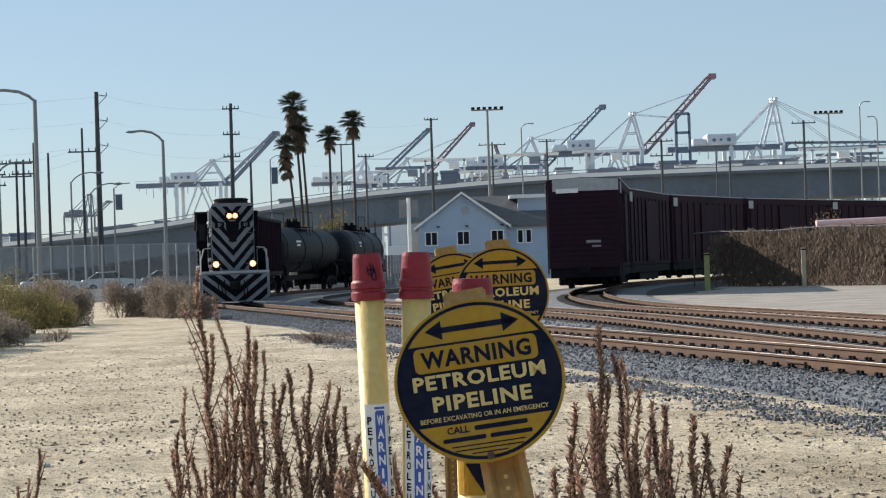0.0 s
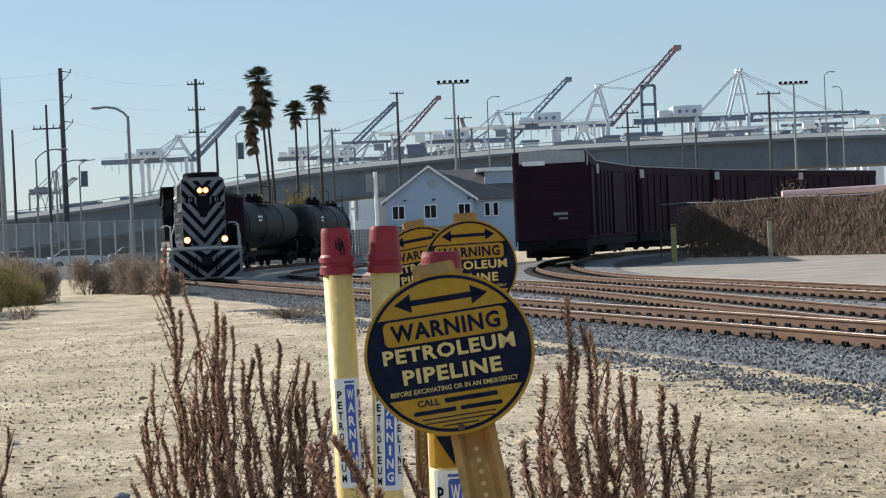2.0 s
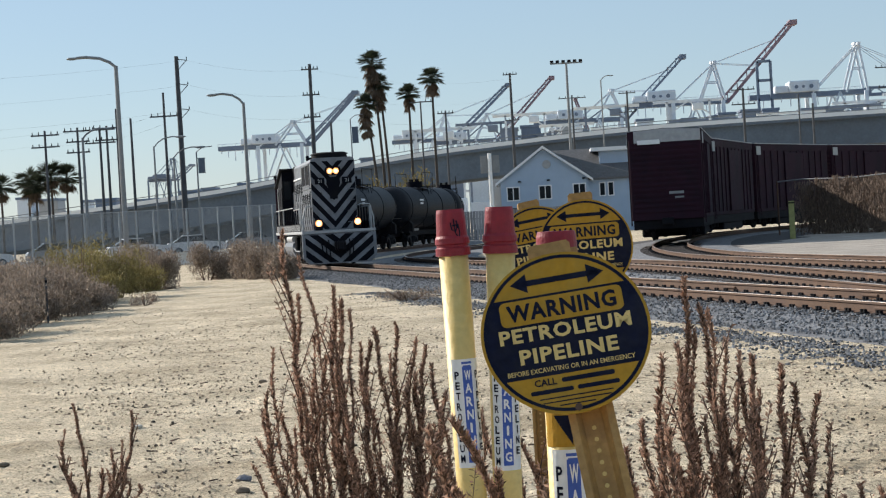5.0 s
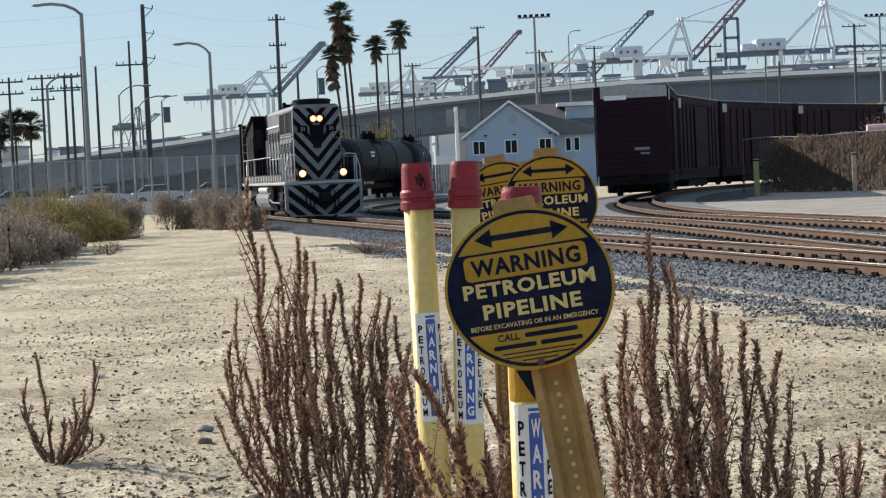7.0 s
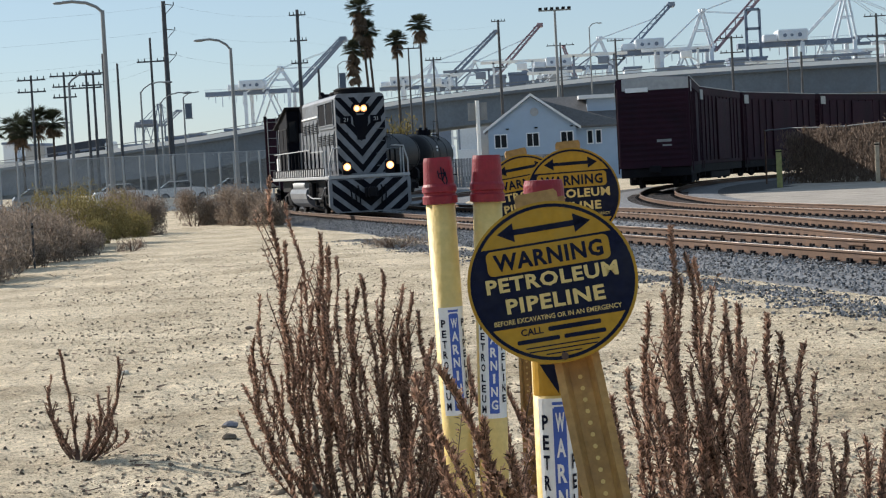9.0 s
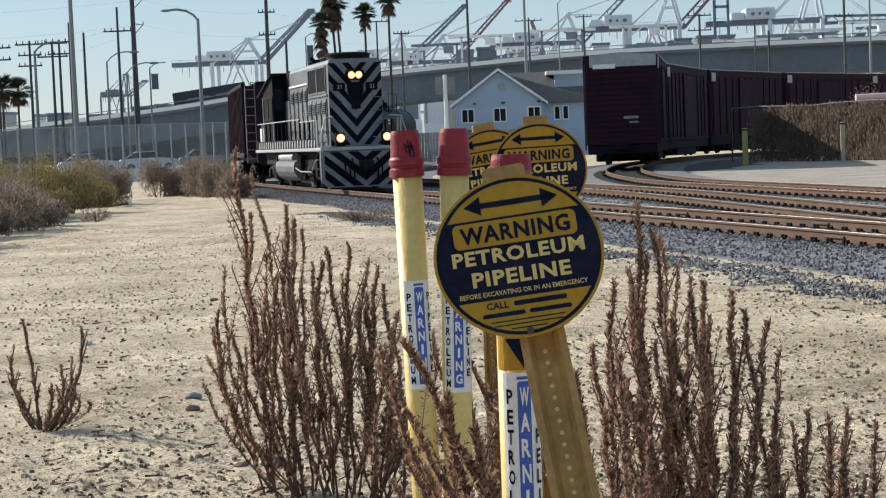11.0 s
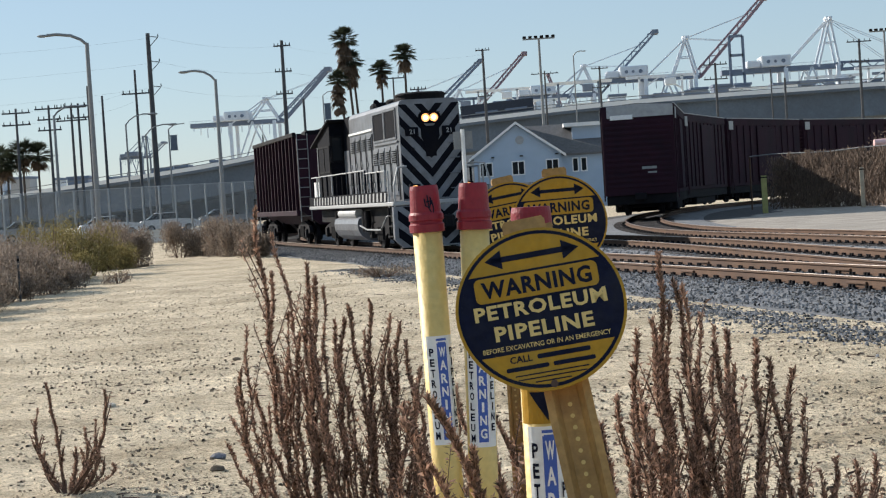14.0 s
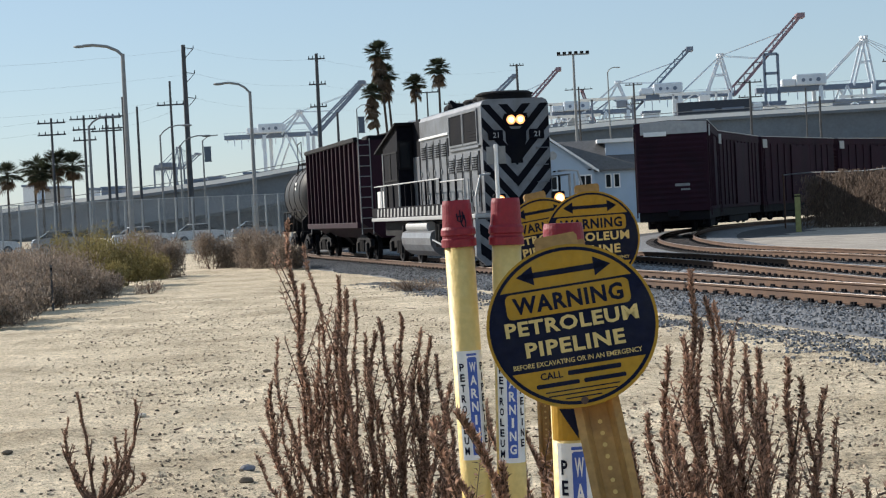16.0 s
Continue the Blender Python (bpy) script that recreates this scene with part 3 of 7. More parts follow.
    bm = bmesh.new()
    side_prism(bm, [(CF, 1.45), (CF, 4.22), (CR, 3.70), (CR, 1.45)], -1.42, 1.42)
    part("cab", bm, M_BLACK, lo, "black cab with a falling roof")
    bm = bmesh.new()
    side_prism(bm, [(CF + 0.25, 4.28), (CF + 0.25, 4.34), (CR - 0.95, 3.56), (CR - 0.95, 3.50)], -1.53, 1.53)
    part("cab_roof", bm, M_DARKSTEEL, lo, "dark overhanging cab roof")
    bm = bmesh.new()
    prism(bm, [(-1.0, 1.45), (-1.0, 2.75), (-0.8, 2.95), (0.8, 2.95), (1.0, 2.75), (1.0, 1.45)], SB, CR - 0.002)
    part("short_hood", bm, M_SILVER, lo, "silver short hood")
    for x in (-1, 1):
        # front window beside the hood
        bm = bmesh.new()
        box(bm, (min(x * 1.02, x * 1.34), CF + 0.002, 2.95), (max(x * 1.02, x * 1.34), CF + 0.03, 3.75), 0.01)
        fw = part("cab_front_window", bm, M_GLASS, lo, "narrow cab window facing along the hood")
        bm = bmesh.new()
        for xa, xb, z0, z1 in ((0.97, 1.017, 2.9, 3.8), (1.343, 1.39, 2.9, 3.8), (1.017, 1.343, 2.9, 2.948), (1.017, 1.343, 3.752, 3.8)):
            box(bm, (min(x * xa, x * xb), CF + 0.002, z0), (max(x * xa, x * xb), CF + 0.04, z1))
        part("window_frame", bm, M_DARKSTEEL, fw)
        for y0 in (CR + 0.18, CR + 1.28):
            bm = bmesh.new()
            xa, xb = sorted((x * 1.422, x * 1.432))
            box(bm, (xa, y0, 2.62), (xb, y0 + 0.95, 3.42), 0.004)
            cw = part("cab_window", bm, M_BLACK, lo, "dark cab side window")
            bm = bmesh.new()
            xa, xb = sorted((x * 1.422, x * 1.452))
            for a0, a1, z0, z1 in ((-0.06, -0.003, 2.56, 3.48), (0.953, 1.01, 2.56, 3.48), (-0.003, 0.953, 2.56, 2.617), (-0.003, 0.953, 3.423, 3.48)):
                box(bm, (xa, y0 + a0, z0), (xb, y0 + a1, z1))
            part("window_frame", bm, M_DARKSTEEL, cw)
        bm = bmesh.new()
        xa, xb = sorted((x * 1.30, x * 1.45))
        box(bm, (xa, CR - 0.06, 1.45), (xb, CR - 0.004, 3.5), 0.01)
        part("cab_corner", bm, M_CARGREY, lo, "pale corner post of the cab")
        bm = bmesh.new()
        xa, xb = sorted((x * 1.30, x * 1.34))
        prism(bm, [(xa, 1.45), (xb, 1.45), (xb, 2.3), (xa, 2.3)], SB - 0.3, CR - 0.2)
        part("rear_side_panel", bm, M_WHITE, lo, "dusty white panel beside the short hood")
    # frame, walkway, platform
    bm = bmesh.new()
    box(bm, (-1.5, SB - 0.7, 1.32), (1.5, 1.15, 1.44), 0.02)
    part("walkway", bm, M_CARGREY, lo, "pale walkway sill along the frame")
    bm = bmesh.new()
    box(bm, (-1.1, SB - 0.4, 0.85), (1.1, 0.9, 1.28))
    part("underframe", bm, M_DARKSTEEL, lo)
    for x in (-1, 1):
        # striped toe board along the walkway edge
        xa, xb = sorted((x * 1.47, x * 1.49))
        bm = bmesh.new()
        box(bm, (xa, SB - 0.6, 1.44), (xb, 0.2, 1.76))
        tb = part("toe_board", bm, M_BLACK, lo, "black toe board with slanted white stripes")
        for k in range(23):
            y = 0.12 - k * 0.55
            bm = bmesh.new()
            side_prism(bm, [(y, 1.46), (y - 0.20, 1.46), (y - 0.12, 1.72), (y + 0.08, 1.72)], -0.004, 0.004)
            bmesh.ops.translate(bm, verts=bm.verts[:], vec=(x * 1.495, 0, 0))
            part("toe_board_stripe", bm, M_CARGREY, tb)
        bm = bmesh.new()
        tube(bm, [(x * 1.44, -3.0, 2.46), (x * 1.44, SB - 0.2, 2.46)], 0.022)
        tube(bm, [(x * 1.44, 0.0, 2.36), (x * 1.44, -2.9, 2.36)], 0.022)
        part("handrail", bm, M_CARGREY, lo, "pale walkway handrail")
        for k in range(14):
            y = -0.1 - k * 0.95
            bm = bmesh.new()
            cyl(bm, (x * 1.44, y, 1.44), (x * 1.44, y, 2.36 if k < 3 else 2.46), 0.034, seg=6)
            part("handrail_post", bm, M_CARGREY if k in (0, 9, 12) else M_BLACK, lo)
    # pilot with chevrons, steps, ditch lights
    bm = bmesh.new()
    prism(bm, [(-1.5, 1.30), (-1.5, 0.35), (-1.25, 0.10), (1.25, 0.10), (1.5, 0.35), (1.5, 1.30)], 0.95, 1.15)
    pl = part("pilot", bm, M_SILVER, lo, "silver pilot plate with black chevrons")
    bm = bmesh.new()
    for a in [-1.20 + 0.50 * i for i in range(0, 6)]:
        for sgn in (-1, 1):
            p = clip_z([(0, a), (sgn * 1.38, a + 1.38 * 0.8), (sgn * 1.38, a + 1.38 * 0.8 + 0.29), (0, a + 0.29)], 0.14, 1.28)
            if len(p) > 2:
                prism(bm, p, 1.15, 1.158)
    part("pilot_stripes", bm, M_BLACK, pl)
    bm = bmesh.new()
    box(bm, (-0.22, 1.15, 0.62), (0.22, 1.55, 0.98), 0.04)
    box(bm, (-0.12, 1.5, 0.60), (0.16, 1.80, 1.0), 0.06)
    part("coupler", bm, M_DARKSTEEL, lo)
    for x in (-0.55, -0.4, 0.45, 0.6, 0.75):
        bm = bmesh.new()
        tube(bm, [(x, 1.17, 1.05), (x, 1.32, 0.95), (x * 0.95, 1.36, 0.6), (x * 0.9, 1.30, 0.35)], 0.025)
        part("air_hose", bm, M_BLACK, lo)
    for x in (-0.79, 0.79):
        bm = bmesh.new()
        box(bm, (x - 0.16, 0.85, 1.46), (x + 0.16, 1.08, 1.92), 0.03)
        hs = part("ditch_light_housing", bm, M_BLACK, lo)
        bm = bmesh.new()
        cyl(bm, (x, 1.083, 1.74), (x, 1.115, 1.74), 0.095, 0.10, seg=18)
        part("ditch_light", bm, M_LAMP, hs, "lit round ditch light")
        bm = bmesh.new()
        cyl(bm, (x, 1.081, 1.74), (x, 1.10, 1.74), 0.14, seg=18)
        part("reflector", bm, M_AMBER, hs, "reflector rim with the lamp's amber halo put in as emission")
        s = 1 if x > 0 else -1
        bm = bmesh.new()
        tube(bm, [(s * 1.44, 1.12, 0.5), (s * 1.44, 1.12, 1.9), (s * 1.30, 1.10, 2.42), (s * 1.02, 1.0, 2.45), (s * 1.02, 0.3, 2.45)], 0.028)
        tube(bm, [(s * 1.44, 0.35, 0.5), (s * 1.44, 0.35, 2.36)], 0.028)
        part("end_handrail", bm, M_CARGREY, lo, "bent pale steel end handrail")
        for z in (0.42, 0.72, 1.02):
            bm = bmesh.new()
            box(bm, (min(s * 1.05, s * 1.5), 0.38, z), (max(s * 1.05, s * 1.5), 0.90, z + 0.04))
            part("step", bm, M_DARKSTEEL, lo)
        bm = bmesh.new()
        box(bm, (min(s * 1.44, s * 1.5), 0.36, 0.4), (max(s * 1.44, s * 1.5), 0.40, 1.28))
        part("step_hanger", bm, M_DARKSTEEL, lo)
    # rounded fuel tank, air reservoirs, pipes and brake gear
    bm = bmesh.new()
    belly = [(1.40, 0.95), (1.44, 0.80), (1.42, 0.60), (1.32, 0.42), (1.14, 0.29), (0.9, 0.24)]
    prism(bm, belly + [(-x, z) for x, z in belly[::-1]] + [(-1.28, 1.02), (1.28, 1.02)], -8.7, -4.6)
    part("fuel_tank", bm, M_SILVER, lo, "large rounded grey fuel tank under the frame")
    for x in (-1.25, 1.25):
        bm = bmesh.new()
        cyl(bm, (x, -8.2, 1.13), (x, -5.2, 1.13), 0.15, seg=16)
        part("air_reservoir", bm, M_CARGREY, lo, "pale air reservoir cylinder")
        for y in (-8.95, -4.3, -3.9):
            bm = bmesh.new()
            cyl(bm, (x, y, 0.55), (x, y, 1.2), 0.10, seg=10)
            part("brake_cylinder", bm, M_DARKSTEEL, lo)
        bm = bmesh.new()
        tube(bm, [(x * 1.12, -4.4, 0.75), (x * 1.12, -3.3, 0.62), (x * 1.12, -1.2, 0.62), (x * 1.12, -0.3, 1.0), (x * 1.12, 0.3, 1.1)], 0.03)
        part("sand_pipe", bm, M_STEEL, lo)
    bogie(lo, -2.4, 2.75, 2, 0.5)
    bogie(lo, -10.3, 2.75, 2, 0.5)
    return lo


def hopper_car():
    h = thing("hopper_car", Matrix(), "maroon ribbed open-top hopper railcar, dusty, coupled behind the locomotive", "railcar", "railcars of the train")
    L0, L1 = -0.6, -12.1
    bm = bmesh.new()
    prism(bm, [(-1.45, 1.35), (-1.45, 4.15), (1.45, 4.15), (1.45, 1.35), (0.7, 0.75), (-0.7, 0.75)], L1, L0)
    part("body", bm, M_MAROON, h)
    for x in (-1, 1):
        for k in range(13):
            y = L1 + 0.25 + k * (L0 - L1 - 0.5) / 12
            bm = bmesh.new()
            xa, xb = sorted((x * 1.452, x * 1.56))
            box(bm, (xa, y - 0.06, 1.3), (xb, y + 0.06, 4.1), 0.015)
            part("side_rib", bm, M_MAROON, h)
        bm = bmesh.new()
        xa, xb = sorted((x * 1.44, x * 1.58))
        box(bm, (xa, L1, 4.1), (xb, L0, 4.26), 0.02)
        part("top_rail", bm, M_DARKSTEEL, h)
        bm = bmesh.new()
        box(bm, (xa, L1, 1.12), (xb, L0, 1.32), 0.02)
        part("side_sill", bm, M_MAROON, h)
    bm = bmesh.new()
    for k in range(4):
        y = -2.2 - k * 2.6
        box(bm, (-0.9, y - 0.5, 4.14), (0.9, y + 0.5, 4.36), 0.05)
    box(bm, (-0.35, L1, 4.36), (0.35, L0, 4.40))
    part("roof_hatch", bm, M_DARKSTEEL, h)
    for k in range(3):
        y = -3.9 - k * 2.4
        bm = bmesh.new()
        bmesh.ops.create_cone(bm, cap_ends=True, segments=4, radius1=0.45, radius2=1.5, depth=0.85, matrix=Matrix.Translation((0, y, 0.86)) @ Matrix.Rotation(math.pi / 4, 4, "Z"))
        part("discharge_chute", bm, M_DARKSTEEL, h)
    for y in (L0 + 0.02, L1 - 0.02):
        for sg in (-1, 1):
            bm = bmesh.new()
            for x in (1.42, 1.02):
                cyl(bm, (sg * x, y, 0.9), (sg * x, y, 4.2), 0.022, seg=5)
            for k in range(9):
                cyl(bm, (sg * 1.42, y, 1.1 + k * 0.36), (sg * 1.02, y, 1.1 + k * 0.36), 0.020, seg=5)
            part("end_ladder", bm, M_STEEL, h)
    bm = bmesh.new()
    box(bm, (-0.2, -12.9, 0.7), (0.2, 0.1, 1.0), 0.03)
    part("centre_sill", bm, M_DARKSTEEL, h)
    bogie(h, -2.1, 1.75, 2, 0.43)
    bogie(h, -10.6, 1.75, 2, 0.43)
    return h


def tank_car():
    t = thing("tank_car", Matrix(), "black tank railcar with rounded ends and a grimy dusty shell", "railcar", "railcars of the train")
    bm = bmesh.new()
    r, zc = 1.42, 2.62
    prof = [(-15.4, 0.0), (-15.38, 0.45), (-15.25, 0.9), (-15.0, 1.2), (-14.6, 1.37), (-14.2, r), (-1.4, r), (-1.0, 1.37), (-0.6, 1.2), (-0.35, 0.9), (-0.22, 0.45), (-0.2, 0.0)]
    seg = 32
    rings = []
    for y, rr in prof:
        rings.append([bm.verts.new((max(rr, 0.001) * math.cos(2 * math.pi * k / seg), y, zc + max(rr, 0.001) * math.sin(2 * math.pi * k / seg))) for k in range(seg)])
    for a, b in zip(rings[:-1], rings[1:]):
        for k in range(seg):
            bm.faces.new((a[k], b[k], b[(k + 1) % seg], a[(k + 1) % seg])).smooth = True
    sh = part("tank_shell", bm, M_TANKBLACK, t)
    for y in (-1.5, -5.6, -10.0, -14.1):
        bm = bmesh.new()
        cyl(bm, (0, y - 0.05, zc), (0, y + 0.05, zc), r + 0.025, seg=32)
        part("shell_band", bm, M_BLACK, t)
    bm = bmesh.new()
    cyl(bm, (0, -7.8, 4.0), (0, -7.8, 4.42), 0.55, seg=20)
    for k in range(4):
        a = k * 1.57 + 0.7
        cyl(bm, (0.3 * math.cos(a), -7.8 + 0.3 * math.sin(a), 4.4), (0.3 * math.cos(a), -7.8 + 0.3 * math.sin(a), 4.6), 0.07, seg=8)
    part("dome", bm, M_BLACK, t)
    bm = bmesh.new()
    for x in (-0.95, 0.95):
        for y in (-9.3, -6.3):
            cyl(bm, (x, y, 3.6), (x, y, 5.0), 0.02, seg=5)
        tube(bm, [(x, -9.3, 5.0), (x, -6.3, 5.0)], 0.02)
    box(bm, (-0.95, -9.3, 4.02), (-0.5, -6.3, 4.06))
    box(bm, (0.5, -9.3, 4.02), (0.95, -6.3, 4.06))
    part("dome_railing", bm, M_DARKSTEEL, t)
    bm = bmesh.new()
    box(bm, (-0.35, -16.0, 0.72), (0.35, 0.3, 1.02), 0.03)
    for y in (-14.0, -1.6):
        prism(bm, [(-1.35, 0.95), (-1.35, 1.5), (-1.1, 1.75), (1.1, 1.75), (1.35, 1.5), (1.35, 0.95)], y - 0.25, y + 0.25)
    box(bm, (-1.5, -0.5, 0.95), (1.5, 0.1, 1.02))
    box(bm, (-1.5, -15.7, 0.95), (1.5, -15.1, 1.02))
    part("underframe", bm, M_DARKSTEEL, t)
    bm = bmesh.new()
    for x in (-1.44, 1.44):
        tube(bm, [(x, -0.1, 1.9), (x, -15.5, 1.9)], 0.025)
        for y in (-0.2, -4, -8, -12, -15.4):
            cyl(bm, (x, y, 0.98), (x, y, 1.9), 0.02, seg=5)
        for y in (-7.4, -8.2):
            cyl(bm, (x, y, 1.0), (x * 0.7, y, 4.1), 0.02, seg=5)
    part("side_rail", bm, M_DARKSTEEL, t)
    for x in (-1, 1):
        bm = bmesh.new()
        for dz, ln in ((0.12, 1.1), (-0.1, 0.8)):
            for yy in (-3.6, ):
                xx = x * (r * math.cos(0.12 + dz) + 0.012)
                box(bm, (min(xx, xx + x * 0.004), yy - ln, zc + 0.35 + dz - 0.06), (max(xx, xx + x * 0.004), yy, zc + 0.35 + dz + 0.06))
        part("stencil", bm, M_LABEL, t, "small pale stencilled lines")
    bogie(t, -2.2, 1.75, 2, 0.43)
    bogie(t, -13.4, 1.75, 2, 0.43)
    return t


LOCO = locomotive()
HOPPER = hopper_car()
TANKS = [tank_car()]


def collect_wheels(ob):
    return [c for c in ob.children if c.name.startswith("wheelset")]


for _ in range(2):
    TANKS.append(copy_thing(TANKS[0], Matrix()))
# car, gap behind the engine's face, bogie distances from its front
TRAIN = [(LOCO, 0.0, 2.4, 10.3), (HOPPER, 14.9, 2.1, 10.6), (TANKS[0], 28.2, 2.2, 13.4), (TANKS[1], 44.6, 2.2, 13.4), (TANKS[2], 61.0, 2.2, 13.4)]


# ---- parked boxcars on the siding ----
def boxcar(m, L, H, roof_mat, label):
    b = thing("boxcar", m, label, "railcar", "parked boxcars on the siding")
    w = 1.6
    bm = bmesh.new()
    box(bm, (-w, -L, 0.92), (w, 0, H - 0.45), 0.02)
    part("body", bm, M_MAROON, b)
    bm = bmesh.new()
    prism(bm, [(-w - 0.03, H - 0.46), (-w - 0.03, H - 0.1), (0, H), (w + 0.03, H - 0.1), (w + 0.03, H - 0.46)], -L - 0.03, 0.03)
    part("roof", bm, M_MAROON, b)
    if roof_mat is not M_MAROON:
        bm = bmesh.new()
        prism(bm, [(-w, H - 0.62), (-w, H - 0.12), (0, H - 0.02), (w - 0.25, H - 0.09), (w - 0.25, H - 0.62)], 0.034, 0.05)
        part("end_fascia", bm, roof_mat, b, "pale grey upper end panel")
    n = 13
    for k in range(n):
        z = 1.25 + k * (H - 1.9) / n
        bm = bmesh.new()
        box(bm, (-w + 0.12, 0.0, z), (w - 0.12, 0.05, z + 0.13), 0.02)
        part("end_rib", bm, M_MAROON, b)
    for x in (-1, 1):
        xa, xb = sorted((x * (w + 0.001), x * (w + 0.06)))
        for k in range(int(L / 1.1)):
            bm = bmesh.new()
            box(bm, (xa, -0.5 - k * 1.1, 1.1), (xb, -0.38 - k * 1.1, H - 0.5), 0.01)
            part("side_post", bm, M_MAROON, b)
        bm = bmesh.new()
        xc, xd = sorted((x * (w + 0.06), x * (w + 0.10)))
        box(bm, (xc, -L / 2 - 1.6, 1.1), (xd, -L / 2 + 1.6, H - 0.6), 0.02)
        part("sliding_door", bm, M_MAROON, b)
        bm = bmesh.new()
        xe = x * (w + 0.05)
        for y in (-0.1, -0.5):
            cyl(bm, (xe, y, 0.7), (xe, y, H - 0.3), 0.018, seg=5)
        for k in range(8):
            cyl(bm, (xe, -0.1, 0.85 + k * 0.45), (xe, -0.5, 0.85 + k * 0.45), 0.015, seg=5)
        part("side_ladder", bm, M_MAROON, b)
        # thin pale strip: sunlight along the eave, put in as colour
        bm = bmesh.new()
        xa, xb = sorted((x * (w - 0.02), x * (w + 0.05)))
        box(bm, (xa, -L, H - 0.10), (xb, 0, H - 0.055))
        part("roof_edge", bm, M_CARGREY, b, "pale strip painted as the sunlit roof edge")
        bm = bmesh.new()
        box(bm, (xc, -0.75, H - 0.75), (xd, -0.1, H - 0.25))
        part("placard", bm, M_CARGREY, b)
    bm = bmesh.new()
    box(bm, (-w + 0.05, -L, 0.50), (w - 0.05, -0.1, 0.92), 0.02)
    # low middle box added in place of the shade under the car
    box(bm, (-w + 0.15, -L + 3.5, 0.12), (w - 0.15, -3.5, 0.52), 0.06)
    box(bm, (-0.25, -L - 0.6, 0.7), (0.25, 0.6, 1.0), 0.03)
    part("underframe", bm, M_DARKSTEEL, b)
    bm = bmesh.new()
    box(bm, (-0.75, 0.05, 2.05), (-0.1, 0.056, 2.17))
    box(bm, (-0.75, 0.05, 1.86), (-0.35, 0.056, 1.94))
    part("stencil", bm, M_STEEL, b)
    bm = bmesh.new()
    box(bm, (0.2, 0.052, H - 0.70), (1.2, 0.08, H - 0.50), 0.01)
    part("end_placard", bm, M_WHITE, b)
    bogie(b, -2.2, 1.75, 2, 0.43)
    bogie(b, -L + 2.2, 1.75, 2, 0.43)
    return b


def along(path, start, dist):
    """Index-free walk: the point dist metres along a path from the path point nearest to start."""
    i = min(range(len(path)), key=lambda k: (path[k] - Vector((*start, 0))).length)
    left = dist
    while i < len(path) - 1:
        d = (path[i + 1] - path[i]).length
        if left <= d:
            return path[i].lerp(path[i + 1], left / d)
        left -= d
        i += 1
    return path[-1]


def parked(dist, L, H, roof, label):
    a, b = along(TRACK_C, (6.4, 81.2), dist + 2.2), along(TRACK_C, (6.4, 81.2), dist + L - 2.2)
    d = (a - b).normalized()
    p = a + d * 2.2
    return boxcar(pose(p.x, p.y, RAIL_Z + 0.12, 0, 0, math.degrees(math.atan2(-d.x, d.y))), L, H, roof, label)


parked(0.0, 12.9, 5.0, M_CARGREY, "dark maroon boxcar with a grey roof end, parked on the siding")
for place in (13.6, 27.0, 40.4, 53.8):
    parked(place, 12.7, 5.0, M_MAROON, "dark maroon ribbed boxcar parked on the siding")


